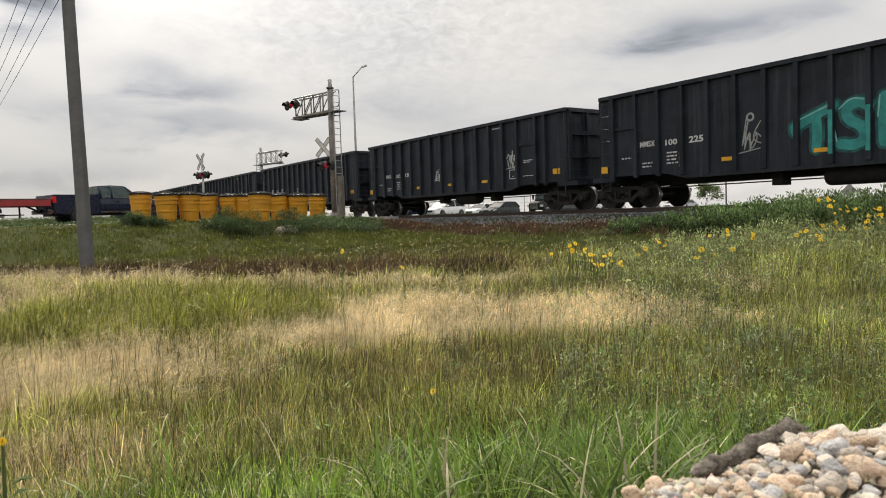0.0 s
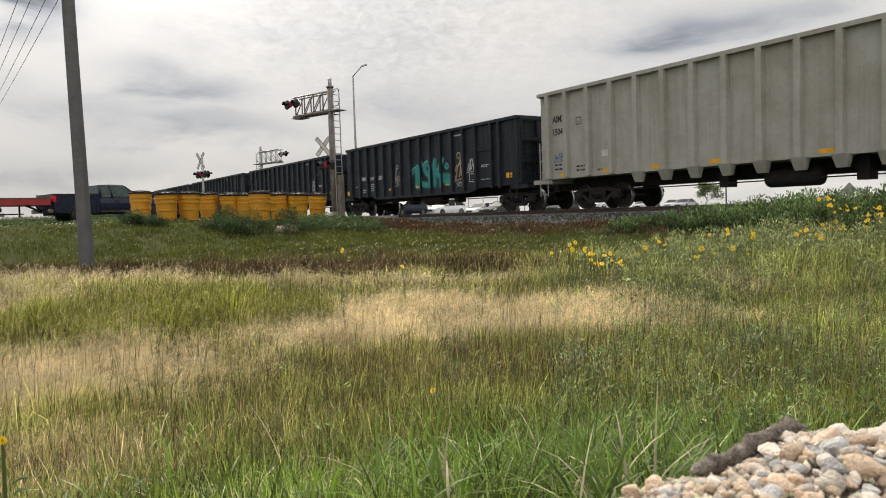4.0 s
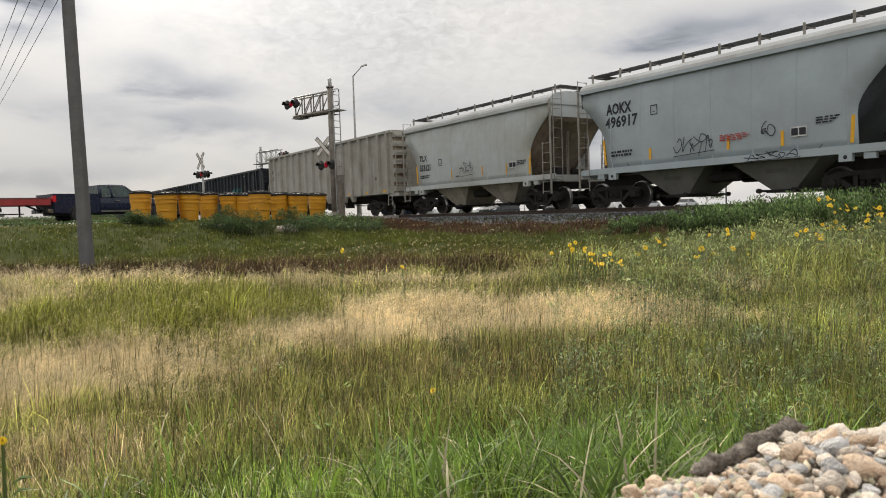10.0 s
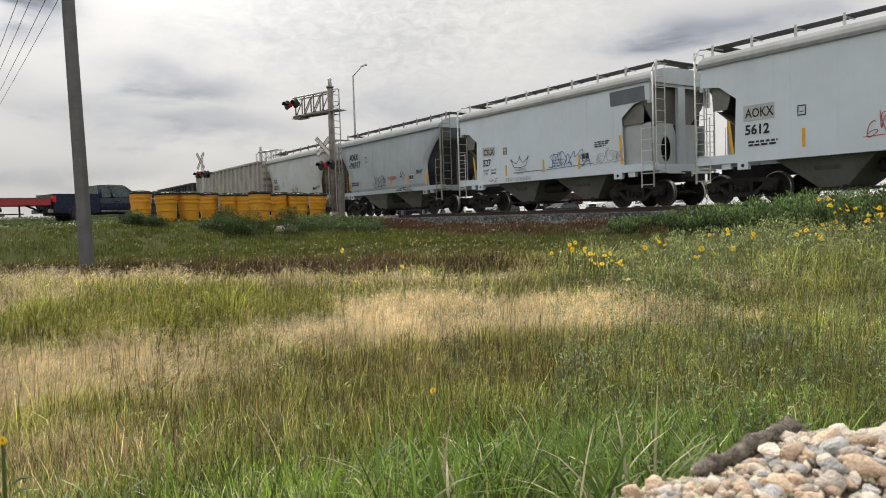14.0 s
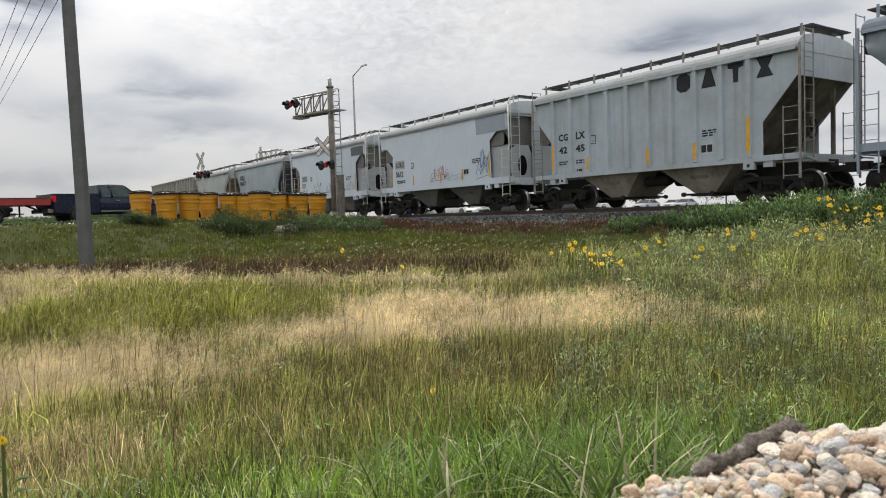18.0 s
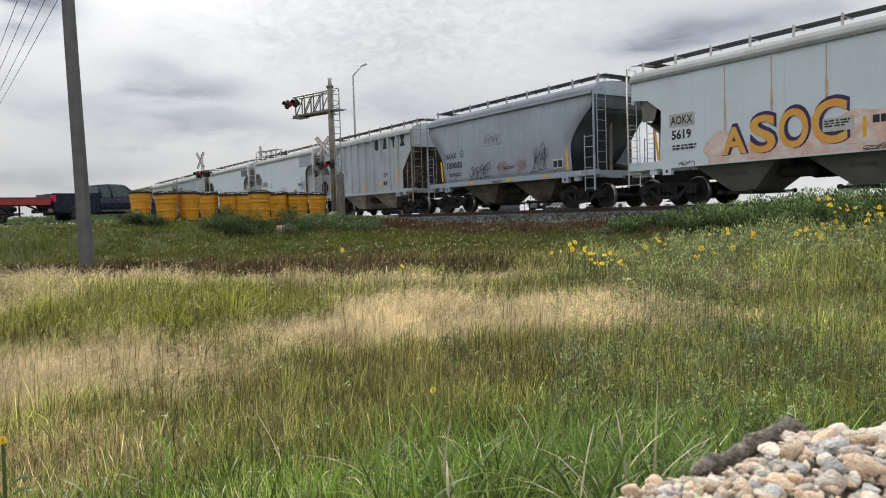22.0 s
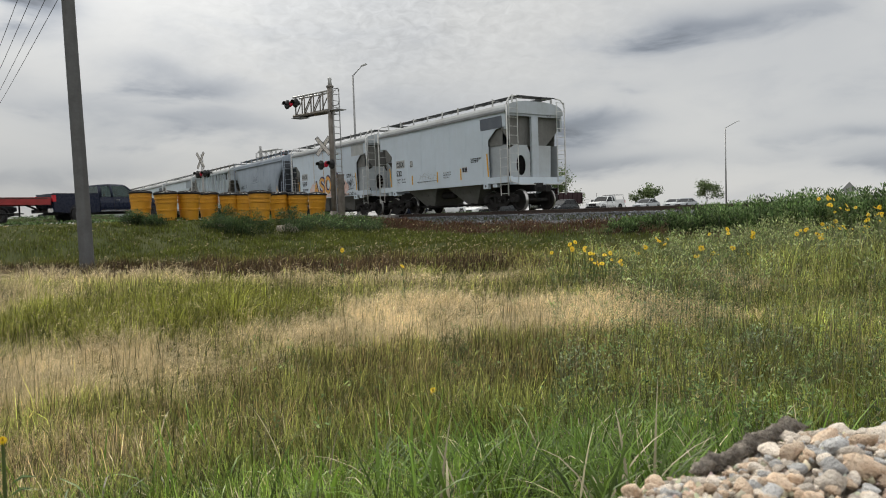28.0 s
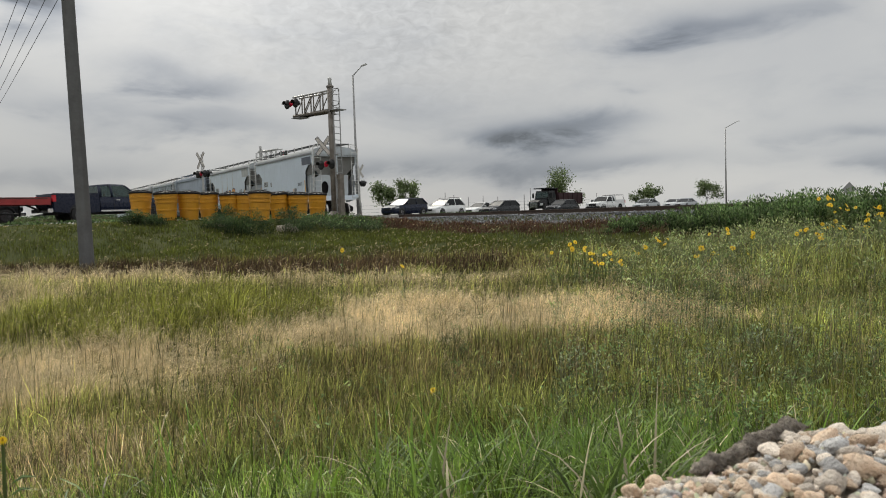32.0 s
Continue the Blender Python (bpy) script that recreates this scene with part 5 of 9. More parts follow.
def letters_ribbed(car, y, rs):
    k = M["letter_black"]
    mark(car, "CG", 3.9, 2.5, y, 0.24, k, 0.5, bold=0.007)
    mark(car, "LX", 3.03, 2.5, y, 0.24, k, 0.46, bold=0.007)
    mark(car, "42", 3.88, 2.04, y, 0.24, k, 0.42, bold=0.007)
    mark(car, "45", 3.03, 2.04, y, 0.24, k, 0.44, bold=0.007)
    bars(car, k, 3.9, 1.7, y, (0.45, 0.4), rs, 0.05)
    bars(car, k, 3.03, 1.7, y, (0.4, 0.4), rs, 0.05)
    frame_box(car, k, 2.2, 2.25, y)
    # the owner's large emblem, four plain dark shapes between the posts
    for i in range(4):
        x = -1.52 - i * 0.868
        bm = BM()
        shape = [[(0.27, 0.12), (0.12, 0.0), (-0.12, 0.0), (-0.27, 0.12), (-0.27, 0.5), (-0.12, 0.62), (0.12, 0.62), (0.27, 0.5)], [(0.28, 0.0), (-0.28, 0.0), (-0.09, 0.62), (0.09, 0.62)],
                 [(0.08, 0.0), (-0.08, 0.0), (-0.1, 0.44), (-0.27, 0.48), (-0.27, 0.62), (0.27, 0.62), (0.27, 0.48), (0.1, 0.44)], [(0.28, 0.0), (-0.28, 0.0), (-0.12, 0.31), (-0.28, 0.62), (0.28, 0.62), (0.12, 0.31)]][i]
        plate_xz(bm, [(x + p * 0.88, 3.42 + q * 0.87) for p, q in shape], y - 0.003, y + 0.003)
        part("emblem", bm, k, car, "plain dark emblem shape")
    reflectors(car, 1.598, [(4.1, 1.4, 2.35), (2.37, 1.35, 1.8), (-0.225, 1.35, 1.85), (-1.955, 1.35, 1.85), (-3.685, 1.4, 2.4)], 0.1)
    label_box(car, -2.3, 1.5, y, 0.4, 0.3)
    bars(car, k, -2.15, 2.15, y, (0.5, 0.45, 0.35), rs, 0.045)
    scribble(car, M["letter_white"], 1.9, 1.5, y, 0.6, 0.25, 4, rs, 0.01)
    bars(car, k, 3.0, 1.34, 1.488, (0.3,), rs, 0.08)


def letters_nahx(car, y, rs):
    k = M["letter_black"]
    mark(car, "NAHX", 3.82, 2.4, y - 0.004, 0.26, k, 0.84, bold=0.004)
    mark(car, "330033", 3.8, 1.98, y - 0.014, 0.26, k, 1.2, bold=0.004)
    bars(car, k, 3.6, 1.7, y - 0.03, (0.9, 0.85), rs, 0.05)
    frame_box(car, k, 2.55, 2.45, y - 0.002, 0.2, 0.24)
    reflectors(car, y - 0.02, [(4.1, 1.42, 2.33, 0.1), (-3.92, 1.4, 2.35, 0.1)], 0.12)
    for x in (2.0, -0.6, -2.75):
        panel(car, "reflector", M["reflector"], x - 0.2, x + 0.2, 1.22, 1.32, 1.566)
    scribble(car, k, 2.0, 1.45, y, 1.3, 0.62, 6, rs, 0.024)
    scribble(car, M["red_spray"], 0.2, 1.55, y, 0.7, 0.45, 5, rs, 0.013)
    scribble(car, M["red_spray"], -1.0, 1.6, y, 0.55, 0.5, 4, rs, 0.013)
    scribble(car, M["patch"], 1.0, 2.75, y + 0.002, 1.1, 0.45, 5, rs, 0.016)
    scribble(car, k, -1.9, 1.5, y, 0.85, 0.8, 6, rs, 0.02)
    label_box(car, -3.4, 1.5, y - 0.02, 0.5, 0.34)
    bars(car, k, -0.3, 1.75, y, (0.7, 0.6), rs, 0.04)
    bars(car, k, 0.5, 1.22, 1.566, (0.7, 0.6), rs, 0.03)
    panel(car, "pale_decal", M["patch_light"], -4.3, -4.55, 1.2, 1.34, 1.566)


def letters_aokx_5619(car, y, rs):
    k = M["letter_black"]
    panel(car, "stencil_patch", M["patch_light"], 3.66, 2.76, 2.38, 2.78, y)
    mark(car, "AOKX", 3.6, 2.46, y + 0.005, 0.26, k, 0.78)
    mark(car, "5619", 3.58, 2.02, y, 0.27, k, 0.70, bold=0.006)
    bars(car, k, 3.55, 1.78, y, (0.85, 0.8), rs, 0.055)
    panel(car, "painted_patch", M["patch_light"], -3.45, -4.9, 3.35, 3.95, y, "pale overpainted patch", 0.04)
    # sprayed piece: a salmon cloud, dark outlines, ochre letters
    for x, z, w, h in ((1.9, 1.30, 0.5, 0.55), (0.6, 1.2, 1.6, 0.22), (-1.0, 1.2, 1.6, 0.25), (-2.0, 1.4, 0.9, 0.55)):
        bm = BM()
        n = 14
        pts = [(x + w * (1 + 0.18 * math.sin(5 * i + x)) * math.cos(6.283 * i / n), z + 0.25 + h * (1 + 0.2 * math.sin(3 * i)) * math.sin(6.283 * i / n)) for i in range(n)]
        plate_xz(bm, [(p, max(q, 1.365)) for p, q in pts], y - 0.004 + 0.0006 * abs(x), y + 0.001 + 0.0006 * abs(x))
        part("graffiti", bm, M["pink_spray"], car, "salmon sprayed cloud")
    panel(car, "graffiti", M["pink_spray"], 2.3, -3.0, 1.19, 1.34, 1.564, "salmon sprayed band on the sill")
    for dx, dz, mat, b, yy in ((-0.07, 0.04, "purple_spray", 0.085, 0.006), (0.0, 0.0, "orange_spray", 0.03, 0.010)):
        for ch, x, z, s, w in (("A", 1.8, 1.42, 0.75, 0.72), ("S", 1.02, 1.4, 1.0, 0.78), ("O", 0.18, 1.44, 1.02, 0.82), ("C", -0.68, 1.46, 1.1, 0.92)):
            ob = lettering(ch, s, M[mat], car, near_side(x, z, y), b, name="graffiti", label="large sprayed letters with dark outlines")
            ww = max(v.co.x for v in ob.data.vertices)
            ob.matrix_local = near_side(x + dx, z + dz, y + yy) @ Matrix.Diagonal((w / ww, 1, 1, 1))
    for x, z0 in ((1.75, 2.0), (0.35, 2.4), (-1.1, 2.5)):
        bm = BM()
        plate_xz(bm, [(x - 0.03, z0), (x + 0.04, z0 + 0.1), (x + 0.035, z0 + 0.5), (x + 0.012, 3.2), (x + 0.02, 3.9), (x - 0.015, 3.9), (x - 0.01, 3.1), (x - 0.04, z0 + 0.4)], y - 0.003, y + 0.0005)
        part("rust_streak", bm, M["rust_run"], car)
    panel(car, "stencil_patch", M["patch_light"], -1.0, -1.75, 1.72, 2.05, y + 0.014)
    bars(car, k, -1.05, 1.96, y + 0.016, (0.62, 0.6, 0.5), rs, 0.04)
    scribble(car, k, -2.75, 1.55, y, 0.85, 0.62, 5, rs, 0.02)
    scribble(car, k, -2.0, 1.2, 1.566, 1.9, 0.15, 8, rs, 0.014)
    scribble(car, k, 3.4, 1.19, 1.566, 0.5, 0.18, 3, rs, 0.014)
    reflectors(car, y, [(4.08, 1.42, 2.35, 0.12), (-2.0, 1.5, 2.0), (-3.96, 1.45, 2.4, 0.08)], 0.085)
    label_box(car, -2.35, 1.78, y, 0.36, 0.26)
    bars(car, k, -2.75, 2.35, y, (0.6, 0.55, 0.5), rs, 0.045)


def letters_black(number, tag=0):
    def put(car, y, rs):
        k = M["letter_white"]
        mark(car, "MMSX", 5.84, 1.95, y, 0.18, k, 0.6, bold=0.003)
        mark(car, number[:3], 4.9, 1.92, y, 0.18, k, 0.5, bold=0.003)
        mark(car, number[3:], 3.98, 1.92, y, 0.19, k, 0.5, bold=0.005)
        bars(car, k, 4.8, 1.66, y, (0.4, 0.38, 0.35, 0.42), rs, 0.045, 2.4)
        bars(car, k, 5.75, 1.4, y, (0.4, 0.35), rs, 0.045, 2.4)
        bars(car, k, 6.6, 1.62, y, (0.4,), rs, 0.045)
        bars(car, k, -3.1, 3.42, y, (0.5,), rs, 0.05)
        frame_box(car, k, -4.35, 1.34, y, 0.42, 0.34, 0.014)
        bars(car, k, -5.0, 1.98, y, (0.55, 0.4), rs, 0.03, 2.2)
        bars(car, k, -4.95, 1.38, y, (0.6,), rs, 0.03)
        if tag:
            scribble(car, M["letter_white"], -3.98, 1.78, y, 0.62, 0.5, 6, rs, 0.026)
        for x in (2.68, 0.02, -2.5):
            panel(car, "reflector", M["reflector"], x - 0.2, x + 0.2, 1.27, 1.38, y + 0.012)
        panel(car, "reflector", M["reflector"], 7.42, 7.12, 1.2, 1.42, y + 0.125)
        panel(car, "reflector", M["reflector"], 4.34, 4.26, 1.2, 1.65, y + 0.006)
        panel(car, "reflector", M["reflector"], -6.65, -7.03, 1.36, 1.56, y + 0.004)
        # stiffening strips on the end bays
        for x0, x1 in ((-4.78, -5.7), (6.85, 6.05)):
            bm = BM()
            box(bm, x1, x0, y - 0.005, y + 0.05, 2.58, 2.69)
            part("stiffener", bm, M["black_steel"], car)
        if tag == 1:
            # teal piece over the middle bays: three fat letters with a tail
            word = [[(0.72, 1.98), (0.25, 2.2), (-0.3, 2.42)], [(0.72, 1.98), (0.7, 1.86)], [(0.16, 2.2), (0.12, 1.75), (0.16, 1.38)],
                    [(-1.12, 2.28), (-0.88, 2.44), (-0.56, 2.3), (-0.62, 2.0), (-0.98, 1.82), (-1.04, 1.5), (-0.8, 1.36), (-0.44, 1.42)],
                    [(-1.46, 2.46), (-1.44, 1.9), (-1.46, 1.38)], [(-2.12, 2.46), (-1.8, 2.1), (-1.55, 1.9)], [(-1.66, 1.88), (-2.1, 1.52), (-2.86, 1.4)], [(-2.1, 1.72), (-2.86, 1.64)]]
            sprayed_word(car, word, y, M["teal"], M["teal_dark"], 0.125, "fat teal sprayed letters")
            for pts in ([(0.7, 2.12), (0.2, 2.3), (-0.3, 2.48)], [(-1.0, 2.46), (-0.7, 2.54), (-0.42, 2.3)], [(-1.36, 2.5), (-1.32, 2.0)], [(-2.2, 2.5), (-1.85, 2.12)], [(-0.32, 1.75), (-0.36, 1.5)]):
                bm = BM()
                ribbon(bm, eased(pts), 0.02, y + 0.016)
                part("graffiti", bm, M["teal_pale"], car, "pale sprayed highlight")
            bm = BM()
            ribbon(bm, eased([(-2.3, 2.15), (-2.45, 2.3), (-2.6, 2.12), (-2.42, 2.02), (-2.3, 2.15)]), 0.06, y + 0.004)
            part("graffiti", bm, M["teal"], car, "small teal sprayed blot")
            for x in (-0.246, -1.134, -2.022):
                panel(car, "graffiti", M["teal"], x - 0.055, x + 0.055, 1.2, 2.3 if x > -2 else 1.85, 1.566)
            scribble(car, M["grey_spray"], 2.3, 1.5, y, 0.55, 0.75, 4, rs, 0.03)
            scribble(car, M["cream_spray"], -3.05, 1.5, y, 0.6, 0.85, 4, rs, 0.055)
            scribble(car, M["grey_spray"], -3.1, 1.15, y, 0.5, 0.35, 3, rs, 0.03)
            for cx, cz, q in ((1.98, 2.42, 0.1), (-3.38, 2.55, 0.13)):
                bm = BM()
                ribbon(bm, [(cx + q * math.cos(a * 0.7), cz + q * math.sin(a * 0.7)) for a in range(10)], 0.028, y)
                part("graffiti", bm, M["cream_spray"] if q > 0.11 else M["grey_spray"], car, "sprayed ring")
        elif tag == 2:
            scribble(car, M["letter_white"], 1.3, 1.6, y, 0.6, 0.45, 6, rs, 0.02)
    return put


def letters_tan(car, y, rs):
    k = M["letter_black"]
    mark(car, "AIMX", 8.22, 3.22, y, 0.24, k, 0.68, bold=0.006)
    mark(car, "15047", 8.24, 2.75, y, 0.24, k, 0.68, bold=0.006)
    scribble(car, M["blue_spray"], 8.2, 1.78, y, 0.68, 0.28, 4, rs, 0.024)
    bars(car, k, 8.15, 1.62, y, (0.4,), rs, 0.06)
    bars(car, k, 8.15, 1.46, y, (0.4,), rs, 0.06)
    bars(car, k, 7.05, 1.5, y, (0.42,), rs, 0.06)
    bars(car, k, 7.05, 1.36, y, (0.42,), rs, 0.06)
    frame_box(car, k, 6.9, 3.02, y, 0.24, 0.24)
    panel(car, "white_decal", M["letter_white"], 5.84, 5.56, 1.78, 2.0, y + 0.001)
    bars(car, k, 6.05, 1.32, y, (0.22,), rs, 0.05)
    bars(car, k, -6.9, 2.0, y, (0.3, 0.4), rs, 0.06)
    for x in (7.7, 5.6, 3.55, 1.45, -1.75, -3.85, -6.0, -7.9):
        panel(car, "reflector", M["reflector"], x - 0.2, x + 0.2, 1.19, 1.33, y + 0.004)


# ---- the train, from the front to the rear: centre along the train at 15 s ----
TRAIN = []


def couple(car, s):
    TRAIN.append((car, s))


BLACK_POSTS = [6.92] + [5.97 - 0.888 * i for i in range(13)] + [-5.78, -6.3]
TAN_POSTS = [8.39] + [7.46 - 1.066 * i for i in range(15)] + [-8.39]
BLACK = "black open gondola car with outside posts and white lettering"
first = gondola("gondola_car", BLACK, M["black_steel"], letters_black("100181", 2), 7.43, 1.08, 3.7, BLACK_POSTS)
for s in (181.0, 164.4, 147.8, 131.2, 114.6):
    n0 = len(first.children_recursive)
    c = copy_thing(first, Matrix.Identity(4))
    WHEELS.extend(o for o in c.children_recursive if o.name.startswith("wheelset"))
    couple(c, s)
couple(first, 97.98)
couple(gondola("gondola_car", "black open gondola car with large teal sprayed letters", M["black_steel"], letters_black("100225", 1), 7.43, 1.08, 3.76, BLACK_POSTS), 81.4)
couple(gondola("gondola_car", "dusty tan open gondola car with outside posts", M["tan_steel"], letters_tan, 8.85, 1.16, 4.33, TAN_POSTS, None, True, "tan", 6.4), 63.75)
couple(hopper_curved("hopper_car", "pale grey round-sided covered hopper car with rusty ends", M["dusty_pale"], letters_tilx, chute_mat=M["chute_dust"]), 48.33)
# this car's dark ends are shade put into the colour
couple(hopper_curved("hopper_car", "pale blue-grey round-sided covered hopper car with large numbers", M["pale_steel"], letters_aokx_big, dark_end=True, chute_mat=M["grey_panel"]), 36.38)
couple(hopper_flat("hopper_car", "white flat-sided covered hopper car with blue scribbled tags", M["white_steel"], letters_csl("527", True)), 24.48)
couple(hopper_flat("hopper_car", "white flat-sided covered hopper car with a blue-grey patch", M["white_steel"], letters_aokx_5612), 12.4)
couple(hopper_ribbed("hopper_car", "dusty grey covered hopper car with outside posts", M["rib_steel"], letters_ribbed), 0.52)
couple(hopper_curved("hopper_car", "slate grey round-sided covered hopper car with yellow reflectors", M["grey_steel"], letters_nahx, 5.27, M["grey_steel"], True), -11.3)
couple(hopper_flat("hopper_car", "white flat-sided covered hopper car with orange sprayed letters", M["white_steel"], letters_aokx_5619), -23.3)
couple(hopper_flat("hopper_car", "white flat-sided covered hopper car at the train's end", M["white_steel"], letters_csl("532", False)), -35.2)


# ---- crossing signals, lamps, poles, barrels ----
def frame_toward(origin, facing):
    """A pose at origin whose y axis points along facing (flat), z up."""
    f = Vector((facing[0], facing[1], 0)).normalized()
    r = Vector((f.y, -f.x, 0))
    return Matrix(((r.x, f.x, 0, origin[0]), (r.y, f.y, 0, origin[1]), (0, 0, 1, origin[2]), (0, 0, 0, 1)))


def crossbuck(parent, m, size=1.22):
    """Two crossed white blades; built in the plane x-z, facing y."""
    for i, a in enumerate((50, -50)):
        bm = BM()
        box(bm, -size / 2, size / 2, -0.006, 0.006, -0.11, 0.11)
        b = part("blade", bm, M["sign_white"], parent, "weathered white crossbuck blade")
        b.matrix_local = m @ pose(0, 0.016 * i, 0, 0, a, 0)
        bm = BM()
        for z in (-0.097, 0.097):
            box(bm, -size / 2, size / 2, 0.0065, 0.0085, z - 0.013, z + 0.013)
        for x in (-size / 2 + 0.012, size / 2 - 0.012):
            box(bm, x - 0.012, x + 0.012, 0.0065, 0.0085, -0.083, 0.083)
        for k in range(7):
            x = -0.5 + k * 0.165
            if abs(x) > 0.12:
                box(bm, x - 0.008, x + 0.008, 0.0065, 0.0085, -0.03, 0.03)
        s = part("sign_print", bm, M["letter_black"], b)


def lamp_pair(parent, m, half=0.42, lit=(True, True), back=False):
    """A pair of flashing-light heads on a crossarm, facing y."""
    bm = BM()
    rod(bm, (-half - 0.1, 0, 0), (half + 0.1, 0, 0), 0.03, 8)
    box(bm, -0.1, 0.1, -0.08, 0.08, -0.07, 0.07)
    arm = part("crossarm", bm, M["alu"], parent)
    arm.matrix_local = m
    for i, x in enumerate((-half, half)):
        for s in ((1, -1) if back else (1,)):
            bm = BM()
            lathe(bm, [(0.0, 0.10), (0.25, 0.10), (0.25, 0.115), (0.12, 0.12)], 18, "y")
            lathe(bm, [(0.12, -0.1), (0.14, 0.0), (0.14, 0.11), (0.0, 0.11)], 12, "y")
            n = 10
            shell = [[[bm.verts.new((r * math.cos(math.pi * k / n), yy, r * math.sin(math.pi * k / n))) for k in range(n + 1)] for yy in (0.11, 0.34)] for r in (0.155, 0.167)]
            for k in range(n):
                for sh in shell:
                    bm.faces.new((sh[0][k], sh[0][k + 1], sh[1][k + 1], sh[1][k]))
                bm.faces.new((shell[0][1][k], shell[0][1][k + 1], shell[1][1][k + 1], shell[1][1][k]))
            head = part("light_head", bm, M["signal_black"], arm, "black hooded signal head")
            head.matrix_local = pose(x, 0, -0.02, 0, 0, 0 if s > 0 else 180)
            bm = BM()
            lathe(bm, [(0.165, 0.118), (0.15, 0.14), (0.08, 0.165), (0.0, 0.17)], 14, "y")
            lens = part("lens", bm, M["red_lamp"], arm, "lit red lens")
            lens.matrix_local = head.matrix_local.copy()


def mast_base(parent, r, z):
    bm = BM()
    lathe(bm, [(0.0, z + 0.35), (r * 1.4, z + 0.33), (r * 1.7, z + 0.1), (r * 2.3, z + 0.06), (r * 2.3, z - 0.3), (0.0, z - 0.3)], 14)
    part("base", bm, M["mast_grey"], parent)


def cantilever(origin, facing, arm_len, arm_side, mast_top, chord, mat, label, ladder_side=1):
    sig = thing("crossing_signal", label, "crossing signal", frame_toward(origin, facing), "crossing signals")
    bm = BM()
    rod(bm, (0, 0, -0.2), (0, 0, mast_top - 0.45), 0.17, 14, 0.15)
    lathe(bm, [(0.19, mast_top - 0.5), (0.19, mast_top - 0.42), (0.0, mast_top - 0.42)], 12)
    part("mast", bm, mat, sig)
    bm = BM()
    lathe(bm, [(0.07, mast_top - 0.42), (0.11, mast_top - 0.36), (0.09, mast_top - 0.2), (0.11, mast_top - 0.06), (0.05, mast_top), (0.0, mast_top)], 10)
    part("bell", bm, M["alu"], sig)
    mast_base(sig, 0.17, -0.05)
    lo, hi = chord
    a = arm_side
    for y in (-0.22, 0.22):
        for z, r in ((hi, 0.05), (lo, 0.075)):
            bm = BM()
            rod(bm, (0, y, z), (a * arm_len, y, z + 0.02), r, 8)
            part("chord", bm, M["alu"] if z == hi else mat, sig)
        for k in range(4):
            x = a * arm_len * (0.12 + 0.27 * k)
            bm = BM()
            rod(bm, (x, y, lo), (x, y, hi), 0.035, 6)
            part("upright", bm, mat, sig)
            if k < 3:
                bm = BM()
                rod(bm, (x + a * arm_len * 0.27, y, lo), (x, y, hi), 0.028, 6)
                part("brace", bm, mat, sig)
    bm = BM()
    box(bm, min(0, a * arm_len), max(0, a * arm_len), -0.2, 0.2, lo + 0.08, lo + 0.11)
    box(bm, min(a * arm_len * 0.75, a * arm_len * 1.02), max(a * arm_len * 0.75, a * arm_len * 1.02), -0.3, 0.35, lo - 0.1, lo - 0.07)
    part("gangway", bm, M["galvanised"], sig)
    lamp_pair(sig, pose(a * (arm_len - 0.15), 0.35, hi - 0.32), 0.36)
    L = ladder_side
    ladder(sig, M["galvanised"], (L * 0.42, -0.22), (L * 0.42, 0.22), 0.2, mast_top - 0.6, 0.33, 0.018)
    bm = BM()
    for z in (1.5, 3.2, lo - 0.2, hi):
        rod(bm, (0, 0, z), (L * 0.42, 0, z), 0.03, 6)
    tube(bm, [(L * 0.42, 0.22, hi + 0.05), (L * 0.85, 0.22, hi + 0.02), (L * 0.9, 0.22, hi - 0.15), (L * 0.9, 0.22, lo + 0.35), (L * 0.8, 0.22, lo + 0.2), (L * 0.42, 0.22, lo + 0.2)], 0.025, 6)
    box(bm, min(L * 0.1, L * 0.85), max(L * 0.1, L * 0.85), -0.3, 0.3, lo - 0.02, lo + 0.02)
    part("ladder_cage", bm, M["galvanised"], sig)
    return sig


BACK = -ROAD_DIR
sig_a = cantilever((-5.52, 36.0, 0.0), BACK, 2.75, 1, 7.13, (5.42, 6.42), M["mast_grey"], "grey cantilever crossing signal with lit red lamps and crossbuck", -1)
crossbuck(sig_a, pose(0.42, 0.25, 3.66, 0, 0, 22), 1.18)
lamp_pair(sig_a, pose(0.28, 0.1, 2.72), 0.42)
bm = BM()
box(bm, -0.62, -0.4, -0.15, 0.12, -0.1, 2.1)
box(bm, -0.64, -0.38, -0.17, 0.14, 2.1, 2.15)
part("relay_case", bm, M["mast_grey"], sig_a, "weathered grey relay case")

cantilever((-16.4, 64.0, -0.2), ROAD_DIR, 2.9, 1, 6.9, (5.3, 6.35), M["alu"], "silver cantilever crossing signal beyond the track", -1)


def mast_signal(origin, facing, buck_z, lamp_z, label, back):
    sig = thing("crossing_signal", label, "crossing signal", frame_toward(origin, facing), "crossing signals")
    bm = BM()
    rod(bm, (0, 0, -0.2), (0, 0, buck_z + 0.4), 0.075, 10)
    part("mast", bm, M["alu"], sig)
    mast_base(sig, 0.09, -0.05)
    crossbuck(sig, pose(0, 0.1, buck_z, 0, 0, 0), 1.32)
    lamp_pair(sig, pose(0, 0.0, lamp_z), 0.45, back=back)
    bm = BM()
    tube(bm, [(-0.3, 0, lamp_z + 0.02), (-0.25, 0, lamp_z + 0.16), (0, 0, lamp_z + 0.2), (0.25, 0, lamp_z + 0.16), (0.3, 0, lamp_z + 0.02)], 0.025, 6)
    part("bracket", bm, M["alu"], sig)
    return sig


